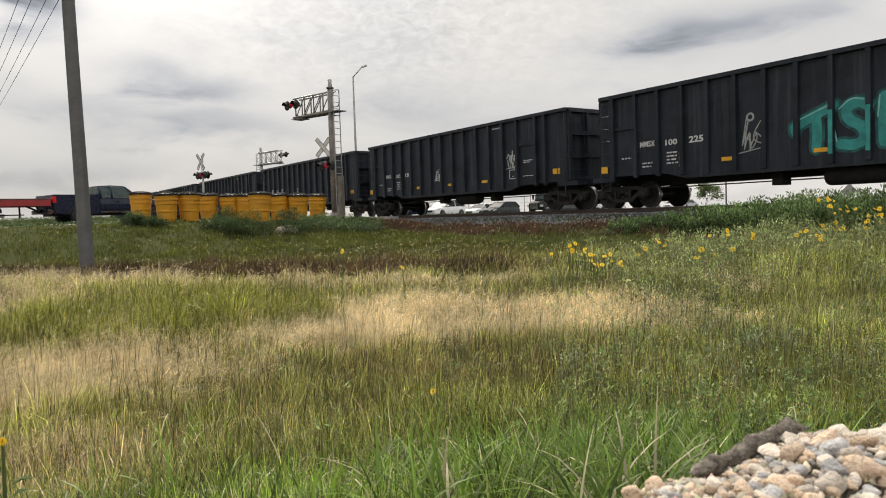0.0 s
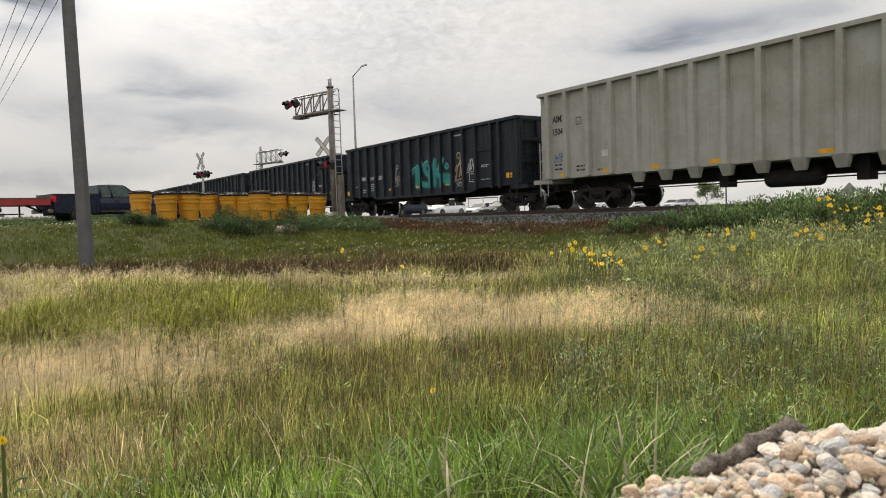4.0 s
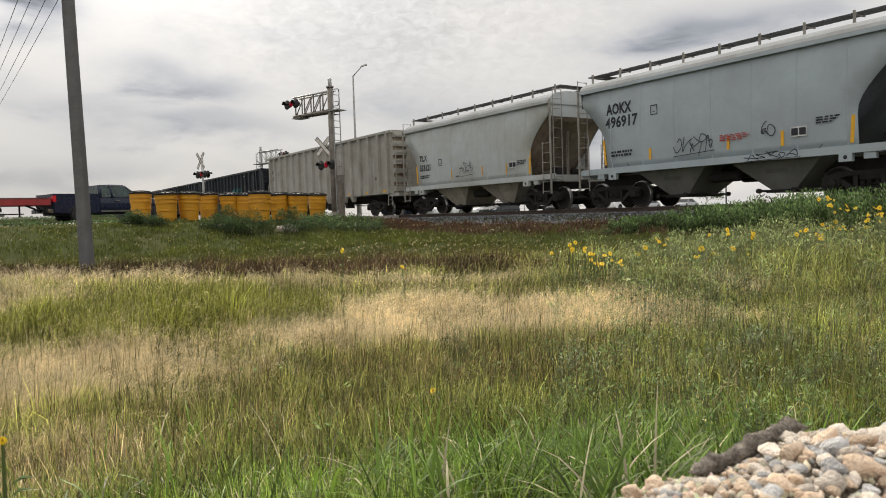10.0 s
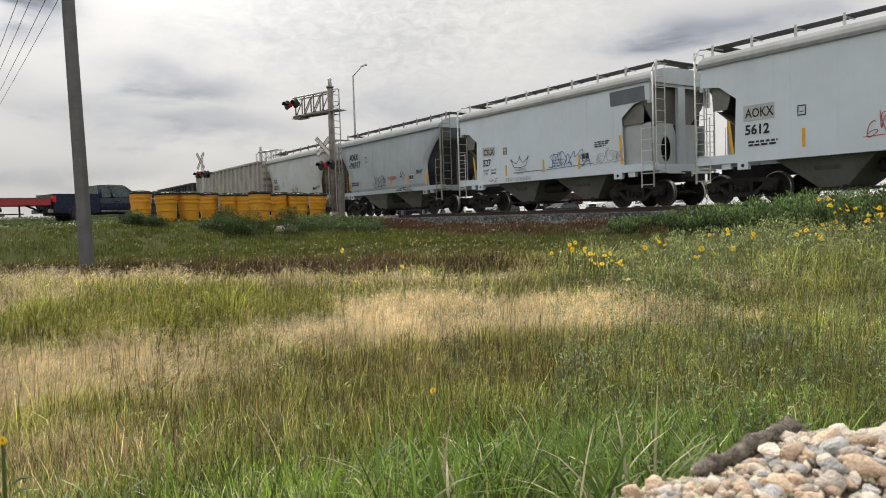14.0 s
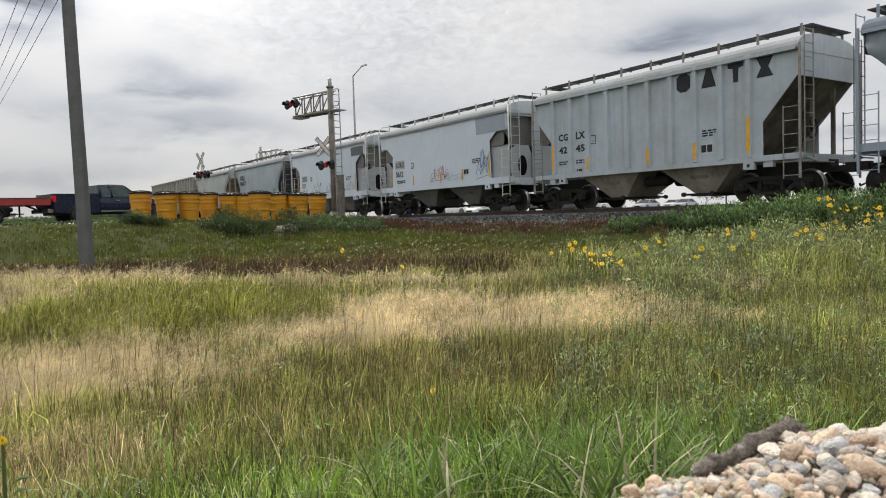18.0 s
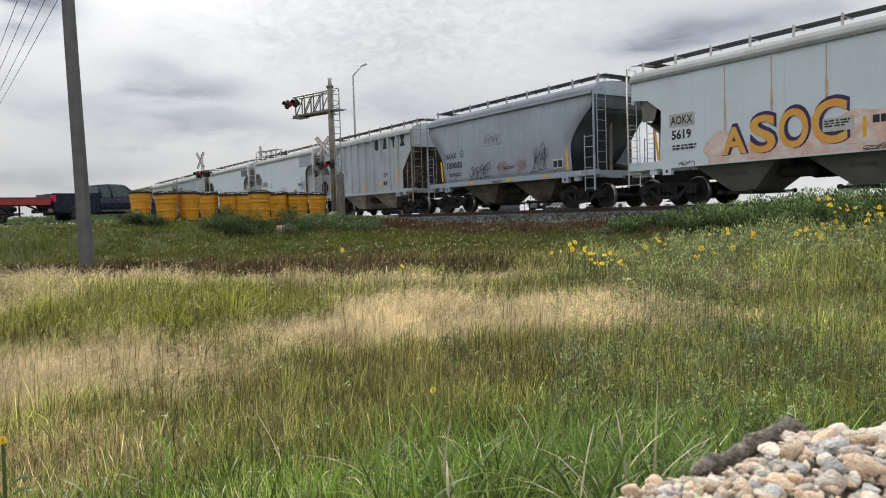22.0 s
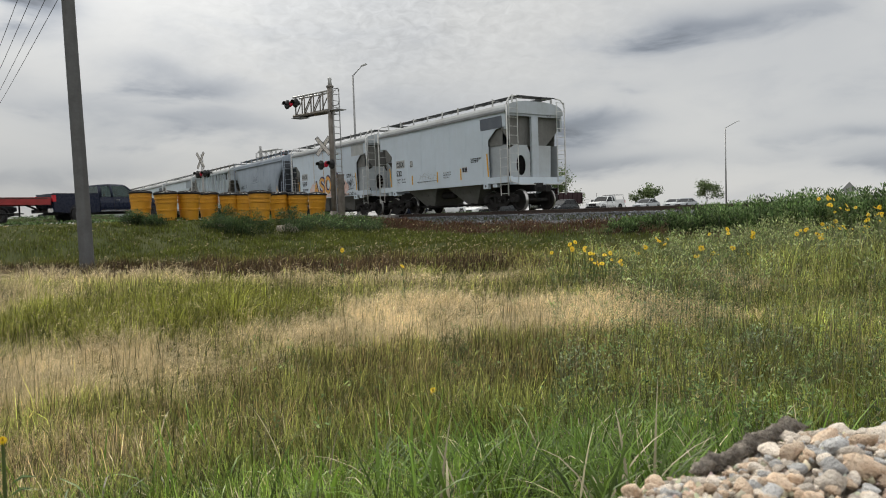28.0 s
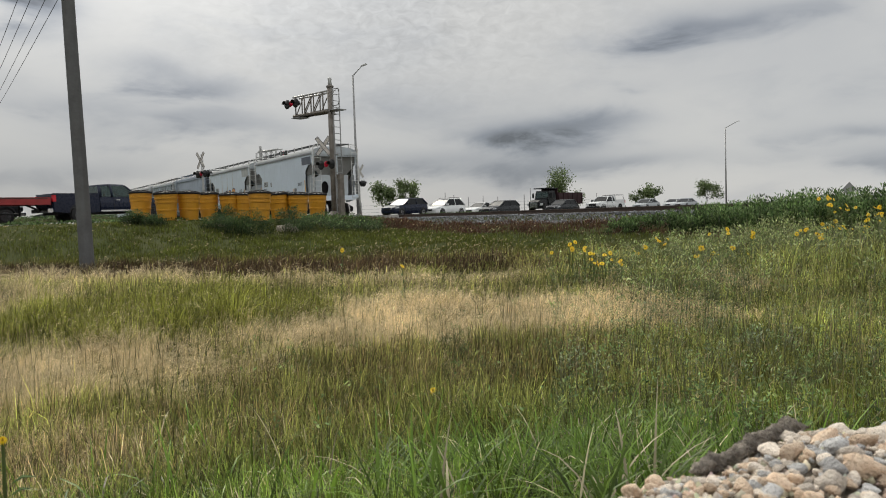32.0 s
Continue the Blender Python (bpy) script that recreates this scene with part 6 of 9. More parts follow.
mast_signal((-15.67, 46.0, 0.1), BACK, 3.9, 3.02, "crossing signal mast with white crossbuck and red lamps", True)
mast_signal((-6.68, 57.0, 0.0), ROAD_DIR, 3.63, 2.64, "crossing signal mast beyond the track with red lamps", True)


def street_lamp(x, y, z0, h, arm, label):
    lamp = thing("street_lamp", label, "street lamp", pose(x, y, z0), "street lamps")
    bm = BM()
    rod(bm, (0, 0, -0.3), (0, 0, h), 0.11, 12, 0.065)
    part("pole", bm, M["galvanised"], lamp)
    bm = BM()
    pts = [(0, 0, h - 0.12), (arm * 0.06, 0, h + 0.0), (arm, 0, h + 0.74)]
    tube(bm, pts, 0.042, 8)
    part("arm", bm, M["galvanised"], lamp)
    bm = BM()
    hexa(bm, [(arm - 0.12, -0.09, h + 0.64), (arm + 0.4, -0.13, h + 0.80), (arm + 0.4, 0.13, h + 0.80), (arm - 0.12, 0.09, h + 0.64)],
         [(arm - 0.1, -0.07, h + 0.74), (arm + 0.34, -0.09, h + 0.90), (arm + 0.34, 0.09, h + 0.90), (arm - 0.1, 0.07, h + 0.74)])
    part("luminaire", bm, M["alu"], lamp)
    bm = BM()
    box(bm, -0.2, 0.2, -0.2, 0.2, -0.3, 0.06)
    part("base_plate", bm, M["concrete"], lamp)


street_lamp(-6.6, 55.0, 0.1, 10.9, 0.75, "tall grey street lamp on a steel pole beyond the track")
street_lamp(38.9, 95.0, -0.5, 10.8, 1.5, "tall grey street lamp on a steel pole beside the far road")


def utility_pole():
    x, y = -7.71, 15.0
    z0 = float(ground_height(x, y))
    pole = thing("utility_pole", "weathered grey wooden utility pole in the grass", "utility pole", pose(x, y, 0, 0, 0, math.degrees(TRACK_ANGLE)))
    bm = BM()
    prev = None
    n = 16
    for k in range(13):
        z = z0 - 0.6 + k * (10.4 - z0 + 0.6) / 12
        lx, ly = -0.012 * (z + 0.8) * math.cos(TRACK_ANGLE), 0.012 * (z + 0.8) * math.sin(TRACK_ANGLE)
        r = 0.150 - 0.044 * k / 12
        ring = [bm.verts.new((lx + r * (1 + 0.02 * math.sin(5 * i + k)) * math.cos(6.2832 * i / n), ly + r * (1 + 0.02 * math.cos(4 * i + k)) * math.sin(6.2832 * i / n), z)) for i in range(n)]
        if prev:
            for i in range(n):
                bm.faces.new((prev[i], prev[(i + 1) % n], ring[(i + 1) % n], ring[i])).smooth = True
        prev = ring
    bm.faces.new(prev)
    part("pole", bm, M["pole_wood"], pole)
    bm = BM()
    box(bm, -0.9, 1.0, 0.11, 0.23, 6.45, 6.59)
    part("crossarm", bm, M["pole_wood"], pole)
    for d in WIRE_AT:
        bm = BM()
        lathe(bm, [(0.03, 6.59), (0.06, 6.63), (0.05, 6.69), (0.06, 6.73), (0.0, 6.75)], 8, "z", (d, 0.17, 0))
        part("insulator", bm, M["sign_white"], pole)


LINE_DIR = Vector((-math.sin(radians(36.655)), math.cos(radians(36.655)), 0))
WIRE_AT = (-0.16, 0.15, 0.50, 0.81)
utility_pole()
for d, sag in zip(WIRE_AT, (0.27, 0.25, 0.29, 0.27)):
    bm = BM()
    c = Vector((-7.75, 15.0, 0)) + AWAY * d
    pts = []
    for i in range(41):
        q = -60 + 3.0 * i
        t = (abs(q) % 60) / 60
        pts.append(c + LINE_DIR * q + Vector((0, 0, 6.80 - 4 * sag * t * (1 - t))))
    tube(bm, pts, 0.009, 5)
    tagged(part("power_line", bm, M["wire"]), "thin dark overhead wire carried by the wooden pole", "power line", "overhead wires")
# the next poles along the line carry the wires on
for q in (-60, 60):
    p = Vector((-7.75, 15.0, 0)) + LINE_DIR * q
    zg = float(ground_height(p.x, p.y))
    far = thing("utility_pole", "weathered grey wooden utility pole farther along the line", "utility pole", pose(p.x, p.y, 0, 0, 0, math.degrees(TRACK_ANGLE)))
    bm = BM()
    rod(bm, (0, 0, zg - 0.5), (0, 0, 9.4), 0.15, 12, 0.11)
    part("pole", bm, M["pole_wood"], far)
    bm = BM()
    box(bm, -0.9, 1.0, 0.11, 0.23, 6.45, 6.59)
    part("crossarm", bm, M["pole_wood"], far)


def barrel_thing():
    b = thing("crash_barrel", "yellow plastic crash barrel with a black and white lid", "barrel", None, "row of crash barrels")
    bm = BM()
    prof = [(0.335, 0.0), (0.345, 0.02), (0.375, 0.40), (0.398, 0.41), (0.402, 0.47), (0.385, 0.48), (0.405, 0.70), (0.428, 0.71), (0.432, 0.77), (0.415, 0.78), (0.42, 0.86), (0.44, 0.87), (0.443, 0.92), (0.428, 0.93), (0.435, 1.02), (0.452, 1.03), (0.452, 1.07)]
    lathe(bm, prof, 40)
    for f in bm.faces:
        f.smooth = False
    part("drum", bm, M["barrel"], b)
    bm = BM()
    lathe(bm, [(0.455, 1.05), (0.468, 1.065), (0.468, 1.125), (0.42, 1.14), (0.40, 1.12)], 26)
    part("rim", bm, M["lid_black"], b)
    bm = BM()
    lathe(bm, [(0.44, 1.10), (0.36, 1.135), (0.2, 1.165), (0.08, 1.175), (0.0, 1.175)], 26)
    part("lid", bm, M["lid_white"], b, "dusty white domed lid")
    for k in range(10):
        a = 6.2832 * k / 10
        bm = BM()
        c, s = math.cos(a), math.sin(a)
        tube(bm, [(0.445 * c, 0.445 * s, 1.11), (0.36 * c, 0.36 * s, 1.145), (0.2 * c, 0.2 * s, 1.175), (0.0, 0.0, 1.185)], 0.036, 6)
        part("lid_rib", bm, M["lid_black"], b)
    return b


BARRELS = [(-12.57, 29.11), (-10.93, 27.7), (-10.30, 28.36), (-10.26, 30.73), (-9.33, 30.73), (-8.68, 30.73), (-7.23, 27.65), (-6.94, 29.89), (-6.17, 29.89), (-6.0, 33.52)]
BARREL_Z = (0.17, 0.05, 0.05, 0.08, 0.03, 0.0, -0.06, -0.05, -0.09, 0.0)
keep = barrel_thing()
for i, ((x, y), z) in enumerate(zip(BARRELS, BARREL_Z)):
    m = pose(x, y, z, random.uniform(-2.5, 2.5), random.uniform(-2.5, 2.5), random.uniform(0, 360))
    if i == 0:
        keep.matrix_world = m
    else:
        copy_thing(keep, m)


# ---- vehicles ----
def loft(bm, rings, mi=0):
    """Skins a row of like rings of points."""
    vs = [[bm.verts.new(p) for p in r] for r in rings]
    n = len(rings[0])
    for a, b in zip(vs, vs[1:]):
        for i in range(n):
            f = bm.faces.new((a[i], a[(i + 1) % n], b[(i + 1) % n], b[i]))
            f.material_index = mi
    bm.faces.new(vs[0]).material_index = mi
    bm.faces.new(vs[-1]).material_index = mi


def body_ring(x, w, z0, z1, tuck=0.9, belt=0.6):
    zb = z0 + (z1 - z0) * belt
    return [(x, -w * 0.92, z0), (x, w * 0.92, z0), (x, w, z0 + (z1 - z0) * 0.3), (x, w, zb), (x, w * tuck, z1 - 0.02), (x, w * tuck * 0.9, z1), (x, -w * tuck * 0.9, z1), (x, -w * tuck, z1 - 0.02), (x, -w, zb), (x, -w, z0 + (z1 - z0) * 0.3)]


def wheel_part(car, x, y, r, s, rim="rim", wide=0.24):
    bm = BM()
    lathe(bm, [(r * 0.6, -wide / 2), (r * 0.92, -wide / 2), (r, -wide * 0.35), (r, wide * 0.35), (r * 0.92, wide / 2), (r * 0.6, wide / 2)], 22, "y")
    wh = part("wheel", bm, M["rubber"], car)
    wh.location = (x, y, r)
    bm = BM()
    lathe(bm, [(r * 0.62, s * wide * 0.5), (r * 0.58, s * wide * 0.38), (r * 0.2, s * wide * 0.30), (r * 0.16, s * wide * 0.42), (0.0, s * wide * 0.42)], 18, "y")
    for k in range(5):
        a = 6.2832 * k / 5
        rod(bm, (0, s * wide * 0.34, 0), (r * 0.58 * math.cos(a), s * wide * 0.44, r * 0.58 * math.sin(a)), r * 0.09, 5)
    part("rim", bm, M[rim], wh, "metal rim")


def make_car(label, category, paint, m, L=4.6, H=1.65, W=1.86, sedan=False, rack=False):
    car = thing(category, label, category.replace("_", " "), m, "cars waiting beyond the track")
    h, w = L / 2, W / 2
    bz = 0.96 if not sedan else 0.88
    bm = BM()
    loft(bm, [body_ring(h, w * 0.72, 0.34, bz - 0.34), body_ring(h - 0.08, w * 0.86, 0.26, bz - 0.18), body_ring(h - 0.45, w * 0.98, 0.22, bz - 0.06), body_ring(h * 0.42, w, 0.22, bz + 0.05),
              body_ring(0, w, 0.22, bz + 0.07), body_ring(-h * 0.6, w, 0.22, bz + 0.09), body_ring(-h + 0.25, w * 0.97, 0.26, bz + 0.08), body_ring(-h, w * 0.82, 0.36, bz - 0.05)])
    bmesh.ops.bevel(bm, geom=list(bm.edges), offset=0.018, segments=1, affect="EDGES")
    part("body", bm, M[paint], car)
    # greenhouse: glass all round, roof and pillars in body colour
    xw, xr = h * 0.46, (-h * 0.95 if not sedan else -h * 0.72)
    xa, xb = h * 0.05, (-h * 0.72 if not sedan else -h * 0.36)
    zb, zt = bz + 0.04, H
    ww, wt = w * 0.90, w * 0.70
    bm = BM()
    loft(bm, [[(xw, -ww, zb), (xw, ww, zb), (xw - 0.02, ww * 0.98, zb + 0.03), (xw - 0.02, -ww * 0.98, zb + 0.03)],
              [(xa, -ww, zb), (xa, ww, zb), (xa, wt, zt - 0.05), (xa, -wt, zt - 0.05)],
              [(xb, -ww, zb), (xb, ww, zb), (xb, wt, zt - 0.05), (xb, -wt, zt - 0.05)],
              [(xr, -ww * 0.97, zb), (xr, ww * 0.97, zb), (xr + 0.02, ww * 0.93, zb + 0.04), (xr + 0.02, -ww * 0.93, zb + 0.04)]])
    part("window_glass", bm, M["dark_glass"], car, "dark tinted window glass")
    bm = BM()
    loft(bm, [[(xa + 0.1, -wt - 0.02, zt - 0.08), (xa + 0.1, wt + 0.02, zt - 0.08), (xa + 0.05, wt - 0.08, zt - 0.03), (xa + 0.05, -wt + 0.08, zt - 0.03)],
              [((xa + xb) / 2, -wt - 0.03, zt - 0.06), ((xa + xb) / 2, wt + 0.03, zt - 0.06), ((xa + xb) / 2, wt - 0.08, zt), ((xa + xb) / 2, -wt + 0.08, zt)],
              [(xb - 0.08, -wt - 0.02, zt - 0.09), (xb - 0.08, wt + 0.02, zt - 0.09), (xb - 0.05, wt - 0.08, zt - 0.03), (xb - 0.05, -wt + 0.08, zt - 0.03)]])
    part("roof", bm, M[paint], car)
    for s in (-1, 1):
        for (x0, x1, r) in ((xw, xa, 0.04), ((xa + xb) * 0.5 + 0.1, (xa + xb) * 0.5 + 0.05, 0.035), (xr, xb, 0.06)):
            bm = BM()
            rod(bm, (x0, s * (ww + 0.005), zb), (x1, s * (wt + 0.005), zt - 0.06), r, 6)
            part("pillar", bm, M[paint], car)
        bm = BM()
        hexa(bm, [(xw - 0.15, s * (w + 0.02), bz + 0.08), (xw - 0.35, s * (w + 0.02), bz + 0.08), (xw - 0.35, s * (w + 0.02), bz + 0.22), (xw - 0.15, s * (w + 0.02), bz + 0.22)],
             [(xw - 0.2, s * (w + 0.2), bz + 0.09), (xw - 0.33, s * (w + 0.2), bz + 0.09), (xw - 0.33, s * (w + 0.2), bz + 0.21), (xw - 0.2, s * (w + 0.2), bz + 0.21)])
        part("mirror", bm, M[paint], car)
        bm = BM()
        hexa(bm, [(h - 0.12, s * w * 0.82, bz - 0.3), (h - 0.5, s * w * 1.005, bz - 0.24), (h - 0.5, s * w * 1.005, bz - 0.12), (h - 0.16, s * w * 0.84, bz - 0.2)],
             [(h + 0.005, s * w * 0.42, bz - 0.36), (h - 0.1, s * w * 0.5, bz - 0.3), (h - 0.1, s * w * 0.5, bz - 0.2), (h - 0.02, s * w * 0.42, bz - 0.24)])
        part("headlight", bm, M["head_lens"], car, "clear headlight")
        for x in (h * 0.62, -h * 0.62):
            wheel_part(car, x, s * (w - 0.1), 0.34 if not sedan else 0.32, s)
            bm = BM()
            lathe(bm, [(0.40, s * (w - 0.2)), (0.40, s * (w + 0.004)), (0.34, s * (w + 0.004)), (0.3, s * (w - 0.2))], 20, "y", (x, 0, 0.36))
            part("wheel_arch", bm, M["trim_black"], car)
        if rack:
            bm = BM()
            tube(bm, [(xa - 0.1, s * wt * 0.9, zt - 0.03), (xa - 0.15, s * wt * 0.9, zt + 0.06), (xb + 0.1, s * wt * 0.9, zt + 0.06), (xb + 0.05, s * wt * 0.9, zt - 0.03)], 0.02, 6)
            part("roof_rail", bm, M["trim_black"], car)
    bm = BM()
    box(bm, h - 0.05, h + 0.012, -w * 0.42, w * 0.42, bz - 0.42, bz - 0.26)
    part("grille", bm, M["trim_black"], car)
    return car


def on_road(x, y, turn):
    return pose(x, y, float(road_height(np.array(x), np.array(y))), 0, 0, turn)


make_car("dark blue compact sport utility car waiting beyond the track", "suv_car", "navy_paint", on_road(-3.25, 61.5, 232), 4.6, 1.6)
make_car("white compact sport utility car with roof rails", "suv_car", "white_auto", on_road(0.25, 65, 231), 4.5, 1.66, rack=True)
make_car("white hatchback car waiting behind the others", "hatchback_car", "white_auto", on_road(4.2, 74.5, 231), 4.3, 1.5)
make_car("charcoal sport utility car with tinted glass", "suv_car", "charcoal_paint", on_road(6.1, 72, 226), 4.6, 1.6)
make_car("dark grey compact car beside the dump truck", "hatchback_car", "charcoal_paint", on_road(13.9, 80.5, 228), 4.5, 1.6)
make_car("silver sedan car waiting on the far road", "sedan_car", "silver_paint", on_road(26.8, 91, 226), 4.8, 1.47, sedan=True)
make_car("silver sedan car at the end of the queue", "sedan_car", "silver_paint", on_road(35.4, 101, 226), 4.8, 1.46, sedan=True)
make_car("white compact car at the end of the queue", "hatchback_car", "white_auto", on_road(36.0, 108, 228), 4.4, 1.5)


def make_pickup(name, label, paint, m, rack=False, glass="auto_glass", group=""):
    """A pickup: origin on the ground under the rear axle, nose along x."""
    t = thing(name, label, "pickup truck", m, group)
    w = 0.98
    # bed: floor, sides, tailgate, front wall
    for s in (-1, 1):
        bm = BM()
        y0, y1 = sorted((s * (w - 0.09), s * w))
        arch = [(0.47 * math.cos(math.pi * k / 8), 0.45 + 0.47 * math.sin(math.pi * k / 8)) for k in range(9)]
        plate_xz(bm, [(-1.15, 0.52), *[(x, z) for x, z in arch[::-1]], (0.95, 0.48), (0.95, 1.34), (-1.15, 1.34)], y0, y1)
        box(bm, -1.17, 0.96, y0 - 0.01, y1 + 0.01, 1.34, 1.39)
        part("bed_side", bm, M[paint], t)
    bm = BM()
    box(bm, -1.15, 0.95, -w + 0.09, w - 0.09, 0.62, 0.7)
    part("bed_floor", bm, M[paint], t)
    bm = BM()
    box(bm, 0.88, 0.95, -w + 0.09, w - 0.09, 0.7, 1.36)
    part("bed_front", bm, M[paint], t)
    bm = BM()
    box(bm, -1.19, -1.12, -w + 0.12, w - 0.12, 0.66, 1.38)
    part("tailgate", bm, M[paint], t)
    bm = BM()
    loft(bm, [body_ring(0.99, w, 0.5, 1.24), body_ring(1.9, w, 0.48, 1.24), body_ring(3.05, w, 0.48, 1.22), body_ring(3.3, w, 0.5, 1.2), body_ring(4.25, w * 0.97, 0.5, 1.13), body_ring(4.5, w * 0.9, 0.5, 1.02), body_ring(4.58, w * 0.84, 0.55, 0.95)])
    bmesh.ops.bevel(bm, geom=list(bm.edges), offset=0.015, segments=1, affect="EDGES")
    part("cab_body", bm, M[paint], t)
    zt = 1.86
    bm = BM()
    loft(bm, [[(1.04, -0.72, zt - 0.1), (1.04, 0.72, zt - 0.1), (1.08, 0.66, zt - 0.03), (1.08, -0.66, zt - 0.03)], [(1.6, -0.76, zt - 0.07), (1.6, 0.76, zt - 0.07), (1.6, 0.68, zt), (1.6, -0.68, zt)],
              [(2.35, -0.74, zt - 0.1), (2.35, 0.74, zt - 0.1), (2.3, 0.66, zt - 0.02), (2.3, -0.66, zt - 0.02)]])
    part("roof", bm, M[paint], t)
    for s in (-1, 1):
        for p, q, r in (((1.03, s * 0.9, 1.22), (1.05, s * 0.73, zt - 0.06), 0.085), ((1.62, s * 0.91, 1.22), (1.6, s * 0.76, zt - 0.08), 0.06), ((3.02, s * 0.9, 1.2), (2.32, s * 0.74, zt - 0.08), 0.045)):
            bm = BM()
            rod(bm, p, q, r, 7)
            part("pillar", bm, M[paint], t)
        bm = BM()
        hexa(bm, [(1.08, s * 0.895, 1.23), (1.6, s * 0.905, 1.23), (1.6, s * 0.765, zt - 0.09), (1.1, s * 0.745, zt - 0.09)], [(1.08, s * 0.885, 1.23), (1.6, s * 0.895, 1.23), (1.6, s * 0.755, zt - 0.09), (1.1, s * 0.735, zt - 0.09)])
        part("window", bm, M[glass], t)
        bm = BM()
        hexa(bm, [(1.66, s * 0.905, 1.23), (2.95, s * 0.9, 1.21), (2.33, s * 0.755, zt - 0.1), (1.66, s * 0.77, zt - 0.09)], [(1.66, s * 0.895, 1.23), (2.95, s * 0.89, 1.21), (2.33, s * 0.745, zt - 0.1), (1.66, s * 0.76, zt - 0.09)])
        part("window", bm, M[glass], t)
        bm = BM()
        box(bm, 1.66, 1.675, min(s * 0.978, s * 0.986), max(s * 0.978, s * 0.986), 0.55, 1.2)
        box(bm, 2.98, 2.995, min(s * 0.978, s * 0.986), max(s * 0.978, s * 0.986), 0.55, 1.18)
        part("door_gap", bm, M["trim_black"], t)
        bm = BM()
        box(bm, 1.0, 3.2, min(s * 0.97, s * 0.992), max(s * 0.97, s * 0.992), 0.5, 0.58)
        part("side_moulding", bm, M["chrome"], t, "bright side moulding")
        bm = BM()
        box(bm, 1.75, 1.95, min(s * 0.98, s * 1.02), max(s * 0.98, s * 1.02), 1.04, 1.08)
        part("door_handle", bm, M["chrome"], t)
        bm = BM()
        box(bm, 2.72, 2.9, min(s * 0.95, s * 1.2), max(s * 0.95, s * 1.2), 1.2, 1.42)
        part("mirror", bm, M["trim_black"], t)
        bm = BM()
        box(bm, -1.2, -1.05, min(s * (w - 0.13), s * (w + 0.012)), max(s * (w - 0.13), s * (w + 0.012)), 1.0, 1.3)
        part("tail_lamp", bm, M["tail_red"], t, "red tail lamp")
        bm = BM()
        hexa(bm, [(4.5, s * 0.55, 0.85), (4.4, s * 0.93, 0.85), (4.4, s * 0.93, 1.04), (4.48, s * 0.55, 1.04)], [(4.58, s * 0.5, 0.85), (4.52, s * 0.9, 0.85), (4.5, s * 0.9, 1.02), (4.55, s * 0.5, 1.02)])
        part("headlight", bm, M["head_lens"], t)
        for x in (0.0, 3.72):
            wheel_part(t, x, s * (w - 0.14), 0.39, s, "steel_rim", 0.26)
            bm = BM()
            for k in range(8):
                a, b = math.pi * k / 8, math.pi * (k + 1) / 8
                q = [(r * math.cos(g), r * math.sin(g)) for r, g in ((0.43, a), (0.49, a), (0.49, b), (0.43, b))]
                plate_xz(bm, [(x + u, 0.45 + v) for u, v in q], s * (w - 0.3), s * (w + 0.012))
            part("wheel_arch", bm, M["trim_black"], t)
    bm = BM()
    hexa(bm, [(2.98, -0.84, 1.21), (2.98, 0.84, 1.21), (2.33, 0.7, zt - 0.09), (2.33, -0.7, zt - 0.09)], [(2.96, -0.84, 1.205), (2.96, 0.84, 1.205), (2.31, 0.7, zt - 0.095), (2.31, -0.7, zt - 0.095)])
    part("windscreen", bm, M[glass], t, "greenish windscreen")
    bm = BM()
    box(bm, 1.02, 1.035, -0.68, 0.68, 1.28, zt - 0.12)
    part("rear_window", bm, M[glass], t)
    bm = BM()
    box(bm, 1.35, 1.6, -0.75, -0.25, 0.7, 1.5)
    box(bm, 1.35, 1.6, 0.25, 0.75, 0.7, 1.5)
    box(bm, 2.6, 2.95, -0.8, 0.8, 0.7, 1.22)
    part("seat", bm, M["trim_black"], t)
    bm = BM()
    box(bm, -1.42, -1.2, -0.95, 0.95, 0.5, 0.68)
    part("rear_bumper", bm, M["chrome"], t)
    bm = BM()
    loft(bm, [body_ring(4.4, 0.97, 0.42, 0.68), body_ring(4.66, 0.9, 0.42, 0.68), body_ring(4.74, 0.7, 0.44, 0.64)])
    part("front_bumper", bm, M["chrome"] if not rack else M["trim_black"], t)
    bm = BM()
    box(bm, 4.5, 4.6, -0.48, 0.48, 0.7, 1.0)
    part("grille", bm, M["trim_black"], t)
    bm = BM()
    box(bm, -1.1, 4.4, -0.45, 0.45, 0.38, 0.56)
    part("chassis", bm, M["trim_black"], t)
    if rack:
        bm = BM()
        for s in (-1, 1):
            tube(bm, [(0.9, s * 0.85, 1.36), (0.9, s * 0.8, 1.95), (-1.0, s * 0.8, 1.95), (-1.0, s * 0.85, 1.36)], 0.03, 6)
        rod(bm, (0.9, -0.8, 1.95), (0.9, 0.8, 1.95), 0.03)
        rod(bm, (-1.0, -0.8, 1.95), (-1.0, 0.8, 1.95), 0.03)
        part("bed_rack", bm, M["trim_black"], t)
    return t


BLUE_AT = pose(-18.05, 33.9, 0.14, 0, 0, 51)
blue_pickup = make_pickup("pickup_truck", "dark blue dusty pickup truck waiting with a trailer", "navy_paint", BLUE_AT)
make_pickup("pickup_truck", "white pickup truck with a bed rack in the queue", "white_auto", on_road(20.6, 83.6, 226), True, "dark_glass")
BLACK_START = pose(-24.94, 30.89, 0.14, 0, 0, 52)
black_pickup = make_pickup("pickup_truck", "black pickup truck creeping up in the next lane", "black_paint", BLACK_START, False, "dark_glass")


